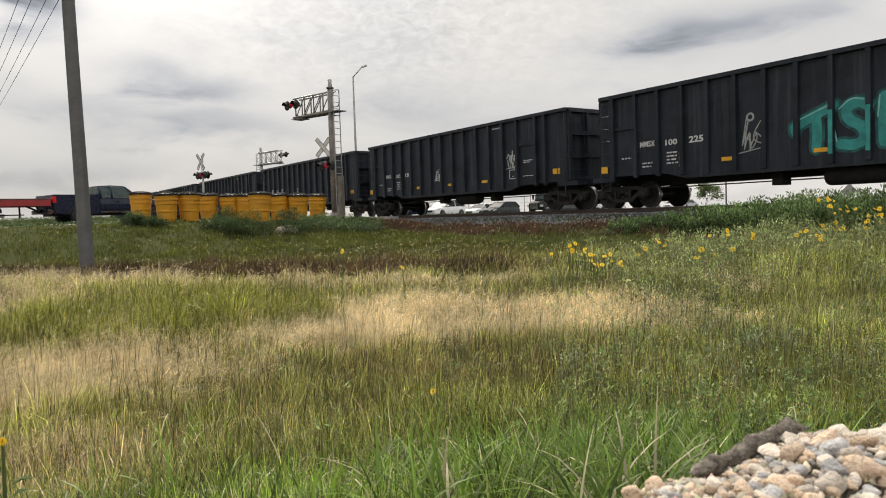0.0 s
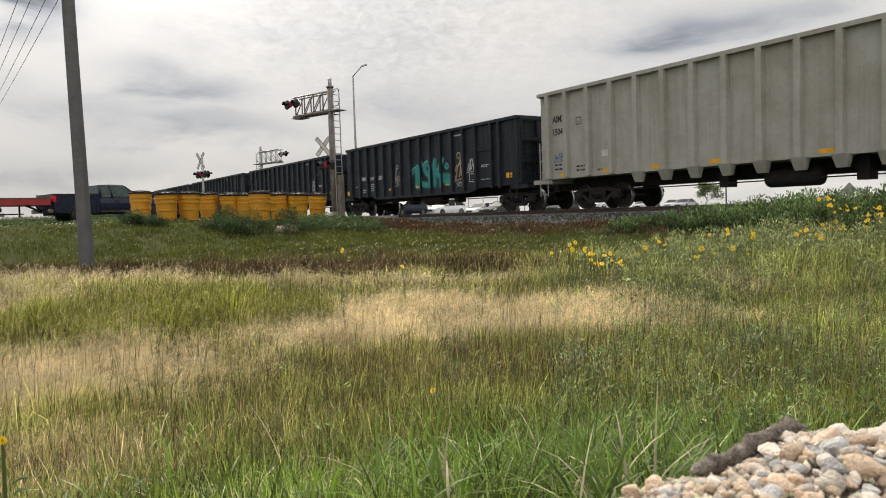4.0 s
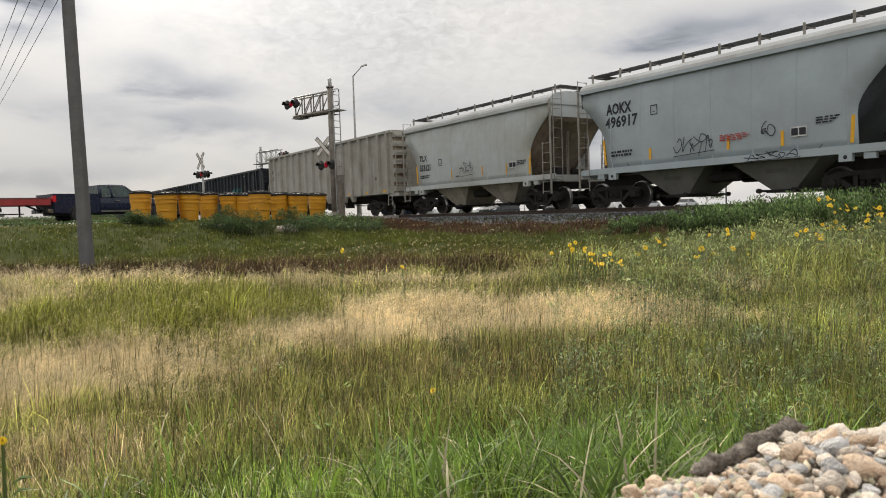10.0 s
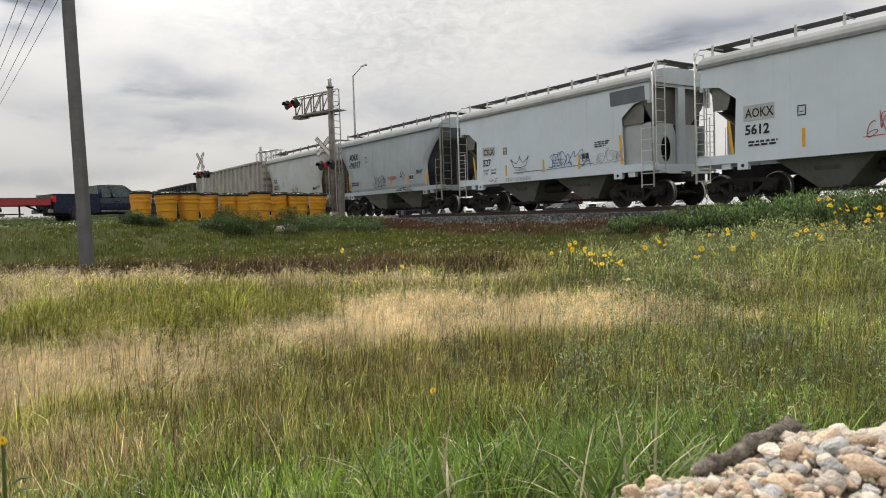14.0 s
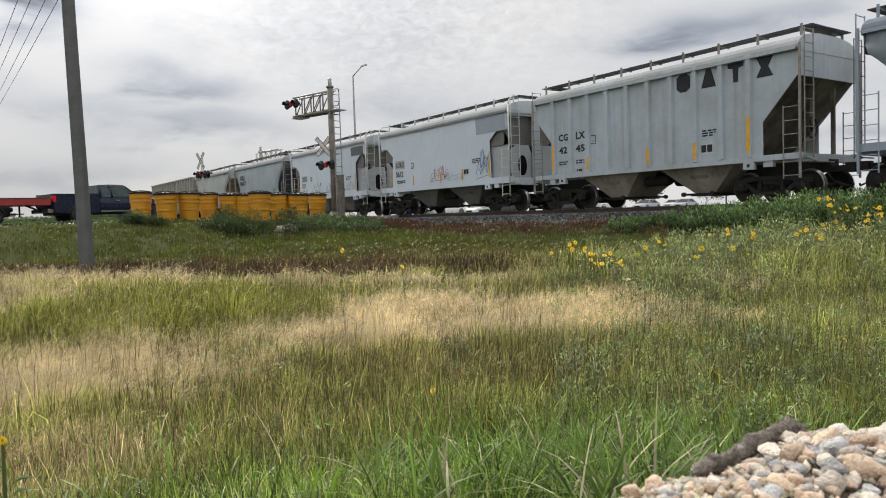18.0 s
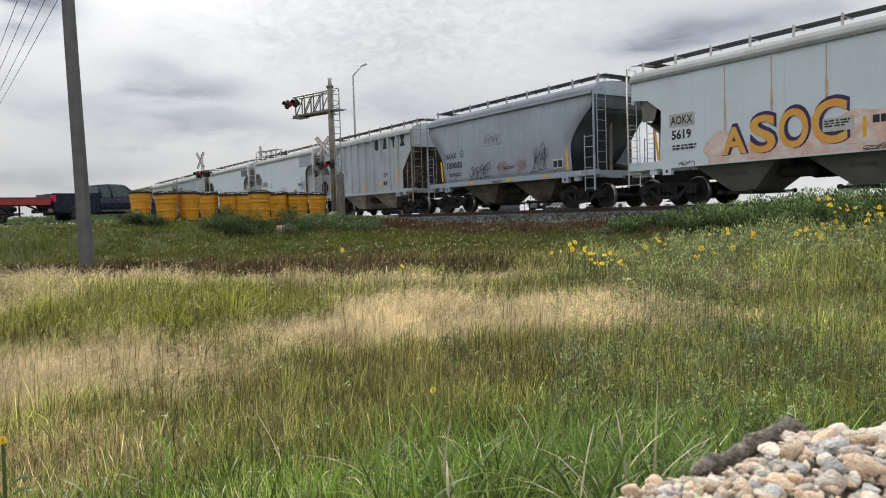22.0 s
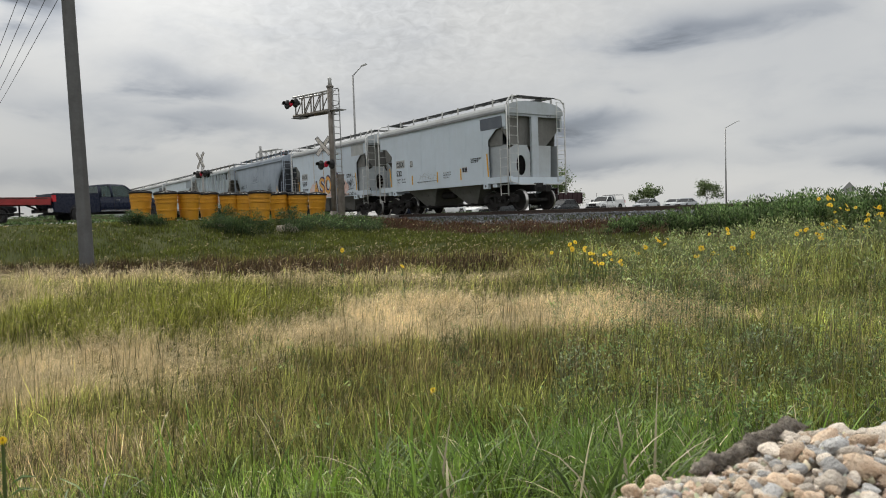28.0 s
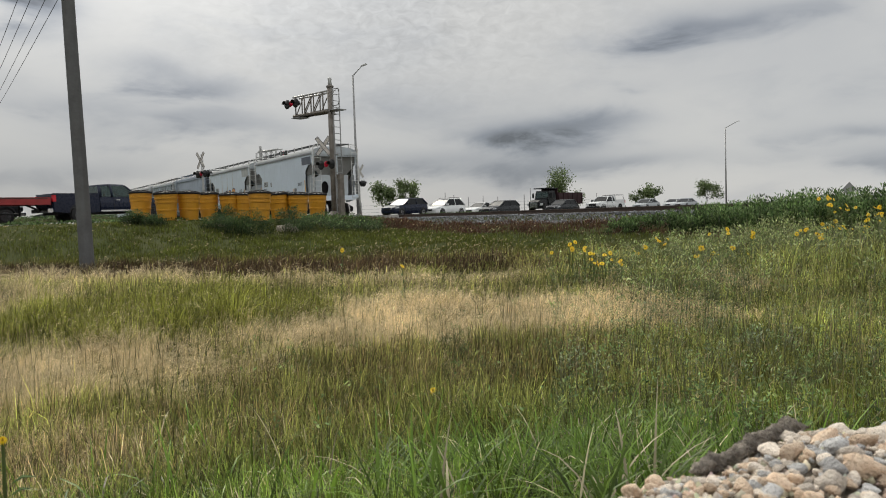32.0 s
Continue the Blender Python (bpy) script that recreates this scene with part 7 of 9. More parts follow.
def red_trailer():
    t = thing("flatbed_trailer", "red steel flatbed trailer behind the dark pickup", "trailer", BLUE_AT @ pose(-1.2, 0, 0))
    bm = BM()
    for y in (-1.02, 1.02):
        box(bm, -7.6, -0.15, y - 0.05, y + 0.05, 0.86, 1.2)
    box(bm, -0.22, -0.12, -1.06, 1.06, 0.86, 1.2)
    box(bm, -7.65, -7.55, -1.06, 1.06, 0.86, 1.2)
    part("deck_frame", bm, M["red_trailer"], t)
    bm = BM()
    for k in range(8):
        y = -0.95 + k * 0.27
        box(bm, -7.55, -0.22, y - 0.12, y + 0.12, 1.13, 1.18)
    part("deck", bm, M["tie_wood"], t)
    for s in (-1, 1):
        bm = BM()
        tube(bm, [(-0.6, s * 0.6, 0.9), (-0.24, 0, 0.62)], 0.05, 6)
        part("tongue", bm, M["trim_black"], t)
        for x in (-4.3, -5.2):
            wheel_part(t, x, s * 1.2, 0.36, s, "steel_rim", 0.22)
        bm = BM()
        box(bm, -5.7, -3.8, min(s * 1.08, s * 1.34), max(s * 1.08, s * 1.34), 0.78, 0.84)
        part("fender", bm, M["red_trailer"], t)
    bm = BM()
    tube(bm, [(-1.9, 1.0, 0.86), (-1.9, 1.0, 0.5), (-0.55, 0.98, 0.5)], 0.03, 6)
    rod(bm, (-0.9, 0.5, 0.86), (-0.9, 0.5, 0.35), 0.04, 6)
    part("jack", bm, M["trim_black"], t)
    bm = BM()
    box(bm, -2.35, -2.3, 1.071, 1.078, 0.88, 1.19)
    part("strap", bm, M["sign_white"], t, "pale strap over the rail")


red_trailer()


def dump_truck(m):
    t = thing("dump_truck", "dark dump truck with a deep red body in the queue", "dump truck", m)
    bm = BM()
    loft(bm, [body_ring(4.3, 0.8, 0.7, 1.45), body_ring(4.1, 0.95, 0.6, 1.62), body_ring(2.7, 1.0, 0.6, 1.75)])
    part("hood", bm, M["black_paint"], t)
    bm = BM()
    loft(bm, [body_ring(2.75, 1.12, 0.7, 1.8), body_ring(2.5, 1.12, 0.7, 2.75, 0.85), body_ring(1.3, 1.12, 0.7, 2.8, 0.85)])
    part("cab", bm, M["black_paint"], t)
    bm = BM()
    hexa(bm, [(2.735, -0.9, 1.9), (2.735, 0.9, 1.9), (2.6, 0.85, 2.6), (2.6, -0.85, 2.6)], [(2.77, -0.9, 1.9), (2.77, 0.9, 1.9), (2.63, 0.85, 2.6), (2.63, -0.85, 2.6)])
    part("windscreen", bm, M["auto_glass"], t)
    for s in (-1, 1):
        bm = BM()
        box(bm, 1.5, 2.4, min(s * 1.1, s * 1.135), max(s * 1.1, s * 1.135), 1.85, 2.5)
        part("window", bm, M["dark_glass"], t)
        bm = BM()
        box(bm, 2.5, 2.65, min(s * 1.25, s * 1.45), max(s * 1.25, s * 1.45), 1.9, 2.5)
        part("mirror", bm, M["trim_black"], t)
        bm = BM()
        box(bm, 3.9, 4.25, min(s * 0.8, s * 1.05), max(s * 0.8, s * 1.05), 1.0, 1.25)
        part("headlight", bm, M["head_lens"], t)
        for x in (3.3, -2.0, -3.3):
            wheel_part(t, x, s * 1.0, 0.52, s, "steel_rim", 0.3)
    bm = BM()
    box(bm, 4.25, 4.36, -0.55, 0.55, 0.75, 1.42)
    part("grille", bm, M["chrome"], t)
    bm = BM()
    for s in (-1, 1):
        hexa(bm, [(1.1, s * 1.18, 1.2), (-4.4, s * 1.18, 1.2), (-4.4, s * 1.24, 2.5), (1.1, s * 1.24, 2.5)], [(1.1, s * 1.12, 1.2), (-4.4, s * 1.12, 1.2), (-4.4, s * 1.18, 2.5), (1.1, s * 1.18, 2.5)])
        for k in range(6):
            x = 0.9 - k * 1.02
            box(bm, x - 0.06, x + 0.06, min(s * 1.2, s * 1.29), max(s * 1.2, s * 1.29), 1.2, 2.5)
    box(bm, -4.4, 1.1, -1.12, 1.12, 1.1, 1.2)
    box(bm, 1.0, 1.1, -1.18, 1.18, 1.2, 3.0)
    box(bm, -4.45, -4.36, -1.18, 1.18, 1.2, 2.5)
    part("dump_body", bm, M["dump_red"], t, "deep red ribbed dump body")
    bm = BM()
    box(bm, 1.05, 2.75, -1.15, 1.15, 2.98, 3.1)
    part("cab_guard", bm, M["black_paint"], t)
    bm = BM()
    box(bm, -4.3, 4.2, -0.5, 0.5, 0.6, 1.1)
    part("chassis", bm, M["trim_black"], t)


dump_truck(on_road(14.0, 86.0, 226))


# ---- vegetation ----
def ellipse(x, y, cx, cy, rx, ry, soft=0.35, n=None):
    d = np.sqrt(((x - cx) / rx) ** 2 + ((y - cy) / ry) ** 2) + (0 if n is None else 0.36 * n)
    return 1 - smooth_step(1 - soft, 1 + soft, d)


def meadow(x, y):
    """What grows where: weights of dry tan grass, tall green grass, dark brown sedge, dry bank grass, rusty stems."""
    n1, n2 = wave_noise(x * 1.3, y * 0.9, 2) + 0.9 * wave_noise(x * 5.1, y * 2.6, 9), wave_noise(x * 0.5, y * 0.5, 3) + 0.5 * wave_noise(x * 3.1, y * 2.7, 8)
    u = x * AWAY.x + y * AWAY.y
    strip = np.exp(-((y - (10.6 - 0.33 * x) + 0.35 * n1) / 0.85) ** 2) * smooth_step(-11, -8, x) * (1 - smooth_step(0.5, 2.2, x))
    tan = np.maximum.reduce([ellipse(x, y, 0.9, 7.2, 2.1, 1.45, 0.3, n1), ellipse(x, y, -2.75, 4.9, 1.55, 1.3, 0.35, n1), ellipse(x, y, -1.1, 6.1, 0.9, 0.95, 0.4, n1), strip * 0.9,
                             ellipse(x, y, -6.3, 9.0, 1.3, 2.6, 0.35, n1), ellipse(x, y, 3.6, 8.8, 0.4, 1.1, 0.5, n1) * 0.7, ellipse(x, y, -1.7, 2.5, 0.6, 0.6, 0.5, n1) * 0.7, ellipse(x, y, -7, 5.5, 2.0, 2.0, 0.4, n1) * 0.8])
    tan = np.maximum(tan, 0.10 * smooth_step(-0.2, 0.9, n2) * (1 - smooth_step(8, 12, y)))
    lush = np.maximum.reduce([ellipse(x, y, -3.25, 8.1, 1.5, 2.0, 0.3, n1), ellipse(x, y, 0.4, 1.7, 1.6, 0.8, 0.4, n1), ellipse(x, y, -0.2, 18.6, 3.6, 2.2, 0.4, n2) * 0.95, ellipse(x, y, 2.3, 3.7, 1.9, 1.6, 0.5, n1) * 0.8])
    tan = tan * (1 - lush * 0.85)
    mid = 13.2 - 0.17 * x
    brown = smooth_step(-1.6, -0.9, y - mid + 0.3 * n1) * (1 - smooth_step(0.8, 1.7, y - mid + 0.4 * n1)) * (1 - 0.75 * smooth_step(-0.6, 2.4, x)) * (1 - smooth_step(2, 4, x))
    bank = smooth_step(13.6, 14.3, u + 0.4 * n1) * (1 - smooth_step(17.0, 17.4, u)) * smooth_step(-6, -3, x)
    rust = np.maximum(ellipse(x, y, 0.1, 4.7, 1.9, 0.95, 0.5, n1) * 0.55, ellipse(x, y, -1.2, 3.3, 1.3, 0.6, 0.5, n1) * 0.5)
    return tan, lush, brown, bank, rust


# shade between the blades, put into the colour of their roots
C_ROOT_SHADE = np.array([0.035, 0.030, 0.015])
C_GREEN, C_LUSH, C_OLIVE = np.array([0.195, 0.248, 0.052]), np.array([0.250, 0.262, 0.052]), np.array([0.350, 0.318, 0.105])
C_TAN, C_PALE, C_BROWN, C_RUST = np.array([0.58, 0.455, 0.255]), np.array([0.76, 0.66, 0.45]), np.array([0.125, 0.083, 0.046]), np.array([0.22, 0.115, 0.075])
C_STEM = np.array([0.34, 0.26, 0.115])


def blade_mesh(name, label, x, y, h, w, rs, root, tip, heads=None, head_col=None, lean=0.45):
    """Blades of grass with a bend, three faces each; heads: which of them carry a loose plume of bristles."""
    n = len(x)
    z = ground_height(x, y) - 0.015
    az = rs.uniform(0, 6.2832, n)
    fa = rs.uniform(0, 6.2832, n)
    bend = np.abs(rs.normal(0, lean, n)) + 0.05
    lx, ly = np.cos(az) * bend * h + 0.06 * h, np.sin(az) * bend * h
    sx, sy = np.cos(fa) * w / 2, np.sin(fa) * w / 2
    V = np.empty((n, 5, 3))
    V[:, 0] = np.stack([x - sx, y - sy, z], 1)
    V[:, 1] = np.stack([x + sx, y + sy, z], 1)
    mz = z + h * 0.58
    V[:, 2] = np.stack([x + lx * 0.35 + sx * 0.8, y + ly * 0.35 + sy * 0.8, mz], 1)
    V[:, 3] = np.stack([x + lx * 0.35 - sx * 0.8, y + ly * 0.35 - sy * 0.8, mz], 1)
    tz = z + h * np.clip(1.05 - bend * 0.45, 0.45, 1.0)
    V[:, 4] = np.stack([x + lx, y + ly, tz], 1)
    F = np.array([[0, 1, 2], [0, 2, 3], [3, 2, 4]])[None] + 5 * np.arange(n)[:, None, None]
    # roots darkened and tips brightened: shade and light put into the colour
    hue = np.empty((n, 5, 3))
    hue[:, :2] = (root * 0.3 + C_ROOT_SHADE * 0.4)[:, None]
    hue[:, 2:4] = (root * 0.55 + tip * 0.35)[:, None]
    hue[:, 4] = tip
    verts, faces, hues = V.reshape(-1, 3), F.reshape(-1, 3), hue.reshape(-1, 3)
    if heads is not None and heads.any():
        i = np.repeat(np.nonzero(heads)[0], 6)
        k = len(i)
        d = np.stack([lx[i], ly[i], tz[i] - mz[i]], 1)
        d /= np.linalg.norm(d, axis=1)[:, None]
        p = V[i, 4] - d * (h[i] * rs.uniform(0, 0.30, k))[:, None]
        d = d * np.array([1, 1, 0.6]) + rs.normal(0, 0.45, (k, 3)) * np.array([1.3, 1, 0.8]) + np.array([0.34, 0.0, 0.0])
        d /= np.linalg.norm(d, axis=1)[:, None]
        L, wd = rs.uniform(0.022, 0.055, k) * np.clip(0.6 + 0.07 * y[i], 0.8, 1.7), w[i] * rs.uniform(0.35, 0.7, k)
        fb = rs.uniform(0, 6.2832, k)
        s = np.stack([np.cos(fb) * wd / 2, np.sin(fb) * wd / 2, 0.3 * wd], 1)
        H = np.stack([p + s, p - s, p + d * L[:, None]], 1)
        base = len(verts)
        hf = np.arange(3 * k).reshape(-1, 3) + base
        verts = np.concatenate([verts, H.reshape(-1, 3)])
        faces = np.concatenate([faces, hf])
        hues = np.concatenate([hues, np.repeat(head_col[i] * rs.uniform(0.75, 1.25, (k, 1)), 3, 0)])
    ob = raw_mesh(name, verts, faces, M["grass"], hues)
    return tagged(ob, label, "grass", kind="stuff")


def sow(rs, n, y0, y1, spread=0.68, tuft=7, r=0.05):
    """Root points in tufts over the wedge of land that lies ahead."""
    m = n // tuft + 1
    y = np.sqrt(rs.uniform(y0 ** 2, y1 ** 2, m))
    x = rs.uniform(-spread, spread, m) * (y + 0.5)
    x, y = np.repeat(x, tuft)[:n], np.repeat(y, tuft)[:n]
    sc = r * (0.5 + 0.15 * y)
    t = np.repeat(rs.rand(m, 4), tuft, 0)[:n]
    return x + rs.normal(0, 1, n) * sc, y + rs.normal(0, 1, n) * sc, t


def open_ground(x, y):
    """Where grass may stand: not on gravel, ballast, road or under barrels."""
    u = x * AWAY.x + y * AWAY.y
    w = x * ROAD_RIGHT.x + y * ROAD_RIGHT.y
    ok = (u < TRACK_DIST - 2.9) & (w > ROAD_HI + 1.75) & (y > 0.78) & ~((x > 0.0) & (y < 0.66 + 0.73 * np.clip(x - 0.15, 0, 0.3)))
    for bx, by in BARRELS:
        ok &= np.hypot(x - bx, y - by) > 0.5
    return ok


def green_side(x, y):
    """How green and moist the slope is: more towards the right and the near foot of the gravel."""
    return np.clip(smooth_step(0.05, 0.30, x / y) * (1 - 0.6 * smooth_step(9, 14, y)) + (1 - smooth_step(2.6, 4.6, y)) * 0.8, 0, 1)


def grow(name, label, n, y0, y1, hmin, hmax, w0, w1, seed, tuft=7, lean=0.4):
    rs = np.random.RandomState(seed)
    x, y, own = sow(rs, n, y0, y1, tuft=tuft)
    k = open_ground(x, y)
    # tussocks and thin spots
    thin = wave_noise(x * 5, y * 5, 12) + 0.5 * wave_noise(x * 17, y * 17, 13)
    k &= rs.rand(len(x)) < 0.62 + 0.55 * thin
    x, y, own, thin = x[k], y[k], own[k], thin[k]
    tan, lush, brown, bank, rust = meadow(x, y)
    moist = green_side(x, y)
    n = len(x)
    j = 0.65 * own[:, 0] + 0.35 * rs.rand(n)
    is_tan, is_lush, is_brown, is_bank = j < tan * 0.92, (0.6 * own[:, 1] + 0.4 * rs.rand(n) < lush * 0.72), (rs.rand(n) < brown * 0.92), (rs.rand(n) < bank * 0.96)
    is_rust = (0.5 * own[:, 3] + 0.5 * rs.rand(n) < rust) & ~is_tan
    mixc = ((0.6 * own[:, 2] + 0.4 * rs.rand(n)) * (1 - 0.42 * moist))[:, None]
    mixc = np.clip(mixc * np.where(y > 17, 0.45, 1.0)[:, None] + 0.4 * ellipse(x, y, -6, 16.4, 7, 1.5, 0.4)[:, None], 0, 1)
    root = C_GREEN * (1 - mixc) + C_OLIVE * mixc
    # tips made lighter than roots, as if lit, in the colour itself
    tip = root * 1.45
    dry = rs.rand(n) < (0.10 - 0.04 * moist) * (y < 15)
    tip[dry], root[dry] = C_TAN * 0.62, C_OLIVE * 0.9
    root[is_lush & ~is_tan] = C_LUSH * 0.75
    tip[is_lush & ~is_tan] = C_LUSH * 1.3
    root[is_rust], tip[is_rust] = C_STEM * 0.7, C_STEM * 1.1
    root[is_tan] = C_OLIVE * 0.5 + C_TAN * 0.4
    tip[is_tan] = C_TAN
    root[is_brown], tip[is_brown] = C_BROWN * 0.6, C_BROWN
    root[is_bank], tip[is_bank] = C_RUST * 0.7, C_RUST
    # seven in a hundred blades doubled in tone, as painted glints
    f = (rs.uniform(0.2, 1.7, n) * (0.3 + 1.3 * own[:, 3]) * np.where(rs.rand(n) < 0.07, 2.1, 1.0))[:, None]
    f = f * (1 + 0.35 * wave_noise(x * 2.3, y * 1.7, 31))[:, None]
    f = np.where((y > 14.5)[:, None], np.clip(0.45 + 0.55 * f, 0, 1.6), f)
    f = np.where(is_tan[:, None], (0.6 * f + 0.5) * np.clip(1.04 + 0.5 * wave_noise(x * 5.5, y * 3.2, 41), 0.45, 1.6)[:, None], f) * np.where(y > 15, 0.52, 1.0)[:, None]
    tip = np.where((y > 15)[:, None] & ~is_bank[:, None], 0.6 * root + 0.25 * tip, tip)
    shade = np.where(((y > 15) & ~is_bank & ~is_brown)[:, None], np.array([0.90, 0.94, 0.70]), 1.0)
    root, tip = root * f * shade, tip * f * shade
    h = rs.uniform(hmin, hmax, n) * (0.55 + 0.6 * own[:, 2]) * 1.1 * np.where(is_brown, 1.25, 1) * np.where(is_lush & (y > 5) & (y < 12), 1.55, 1) * (0.8 + 0.25 * wave_noise(x * 1.5, y * 1.5, 6)) * (0.7 + 0.55 * own[:, 1])
    h = h * np.where(y > 15, 0.75, 1) * np.clip(0.92 + 0.3 * thin, 0.5, 1.35) * (1 + 0.8 * ellipse(x, y, 5.1, 9.0, 1.0, 2.0, 0.5))
    # shorter where the verge is mown
    h = h * (0.22 + 0.78 * smooth_step(2.0, 8, x * ROAD_RIGHT.x + y * ROAD_RIGHT.y - ROAD_HI))
    t = np.clip((y - y0) / (y1 - y0), 0, 1)
    w = (w0 + (w1 - w0) * t) * rs.uniform(0.6, 1.4, n) * np.where(is_tan, 0.55, 1.0)
    heads = (is_tan & (rs.rand(n) < 0.78) & (y > 2.4)) | (rs.rand(n) < 0.012 + 0.03 * lush * (y > 5))
    hc = (C_TAN * (1 - mixc) + C_PALE * mixc) * (0.6 * f + 0.55)
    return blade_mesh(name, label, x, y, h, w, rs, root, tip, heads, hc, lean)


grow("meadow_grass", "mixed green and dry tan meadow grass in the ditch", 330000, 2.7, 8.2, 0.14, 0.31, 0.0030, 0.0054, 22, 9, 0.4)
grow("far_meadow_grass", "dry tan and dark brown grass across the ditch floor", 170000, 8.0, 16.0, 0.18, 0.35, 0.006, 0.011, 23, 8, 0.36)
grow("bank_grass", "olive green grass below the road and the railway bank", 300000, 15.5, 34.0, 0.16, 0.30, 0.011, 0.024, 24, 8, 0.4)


def rough_grass():
    """Coarser grass off to the sides and behind the shoulder."""
    rs = np.random.RandomState(29)
    n = 60000
    x, y = rs.uniform(-22, 22, n), rs.uniform(-9, 22, n)
    k = open_ground(x, np.maximum(y, 0.8)) & (np.abs(x) > 0.66 * (y + 0.5)) & ((y > 1.0) | (y < -3.6))
    x, y = x[k], y[k]
    n = len(x)
    mx = rs.rand(n)[:, None]
    hue = (C_GREEN * (1 - mx) + C_OLIVE * mx) * rs.uniform(0.5, 1.4, (n, 1))
    blade_mesh("side_grass", "rough olive green grass beside the gravel shoulder", x, y, rs.uniform(0.12, 0.3, n), rs.uniform(0.01, 0.025, n), rs, hue * 0.8, hue, None, None, 0.5)


rough_grass()


def arc_blades(name, label, x, y, L, w, droop, hue, rs, m=5, mat=None, az=None):
    """Curved blades: arcs of m steps that droop towards the tip."""
    n = len(x)
    zg = ground_height(x, y)
    az = rs.uniform(0, 6.2832, n) if az is None else az
    P, rise, out = np.empty((n, m + 1, 2, 3)), np.zeros(n), np.zeros(n)
    for i in range(m + 1):
        s = i / m
        if i:
            ang = droop * (s ** 1.2) * 1.7 + 0.15
            rise, out = rise + np.cos(ang) * L / m, out + np.sin(ang) * L / m
        ww = w * (1 - s ** 2.2) * 0.5 + 0.0003
        cx, cy = x + np.cos(az) * out, y + np.sin(az) * out
        for q, sg in ((0, -1), (1, 1)):
            P[:, i, q] = np.stack([cx - np.sin(az) * ww * sg, cy + np.cos(az) * ww * sg, zg - 0.01 + rise], 1)
    quad = np.array([[2 * i, 2 * i + 1, 2 * i + 3, 2 * i + 2] for i in range(m)])
    F = (quad[None] + 2 * (m + 1) * np.arange(n)[:, None, None]).reshape(-1, 4)
    # each blade's colour carries shade at its root and light at its tip
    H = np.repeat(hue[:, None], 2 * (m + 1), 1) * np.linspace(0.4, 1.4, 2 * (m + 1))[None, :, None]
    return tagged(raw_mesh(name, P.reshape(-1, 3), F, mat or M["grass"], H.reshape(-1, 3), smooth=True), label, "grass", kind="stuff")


def near_blades():
    """The near slope: fine mixed grass, and broad bright blades at the foot of the gravel."""
    rs = np.random.RandomState(31)
    x, y, own = sow(rs, 115000, 0.85, 3.4, tuft=9)
    k = open_ground(x, y) & (rs.rand(len(x)) < 0.6 + 0.6 * wave_noise(x * 8, y * 8, 14))
    x, y, own = x[k], y[k], own[k]
    n = len(x)
    tan, lush, _, _, rust = meadow(x, y)
    kind = 0.6 * own[:, 0] + 0.4 * rs.rand(n)
    mx = ((0.5 * own[:, 2] + 0.5 * rs.rand(n)) * (0.85 - 0.65 * smooth_step(-0.35, 0.2, x / y)))[:, None]
    hue = C_GREEN * (1 - mx) + C_OLIVE * mx
    hue[kind < lush * 0.8] = C_LUSH * np.array([0.75, 1.0, 0.9])
    hue[(kind > 0.9 + 0.06 * smooth_step(0, 0.3, x / y)) | (kind < tan * 0.7)] = C_TAN * 0.7
    hue[rs.rand(n) < rust * 0.5] = C_STEM
    # pale dry blades and overbright ones stand for glints on the grass
    hue[rs.rand(n) < 0.045] = C_PALE * 0.8
    hue *= (rs.uniform(0.2, 1.6, n) * (0.3 + 1.25 * own[:, 3]) * np.where(rs.rand(n) < 0.06, 1.9, 1.0))[:, None]
    L = rs.uniform(0.07, 0.19, n) * (0.65 + 0.6 * own[:, 1]) * smooth_step(0.7, 1.7, y + 0.2)
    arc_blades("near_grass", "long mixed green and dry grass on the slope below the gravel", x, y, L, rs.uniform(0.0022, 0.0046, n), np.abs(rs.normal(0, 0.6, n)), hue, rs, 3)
    # broad blades, in tussocks that comb one way
    m, t = 1500, 16
    n = m * t
    cx, cy, ca = rs.uniform(-1.3, 2.2, m), rs.uniform(0.95, 3.2, m), rs.uniform(0, 6.2832, m)
    x, y = np.repeat(cx, t) + rs.normal(0, 0.02, n), np.repeat(cy, t) + rs.normal(0, 0.02, n)
    az = np.repeat(ca, t) + rs.normal(0, 0.9, n)
    c = 1.3 * ellipse(x, y, 0.5, 1.8, 0.8, 0.7) + 0.10 * ellipse(x, y, -0.5, 2.0, 0.6, 0.6) + 0.03 + 0.10 * smooth_step(0.0, 0.5, x)
    k = open_ground(x, y) & (rs.rand(n) < c * (0.55 + 0.5 * wave_noise(x * 4, y * 4, 7)))
    x, y, az = x[k], y[k], az[k]
    n = len(x)
    hue = np.where(rs.rand(n)[:, None] < 0.06, C_PALE * 0.7, np.array([0.125, 0.205, 0.030])) * rs.uniform(0.3, 1.6, n)[:, None]
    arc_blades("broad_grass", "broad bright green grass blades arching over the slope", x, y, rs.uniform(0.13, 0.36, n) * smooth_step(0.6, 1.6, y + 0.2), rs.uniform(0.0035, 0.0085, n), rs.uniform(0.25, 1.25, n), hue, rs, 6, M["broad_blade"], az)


near_blades()


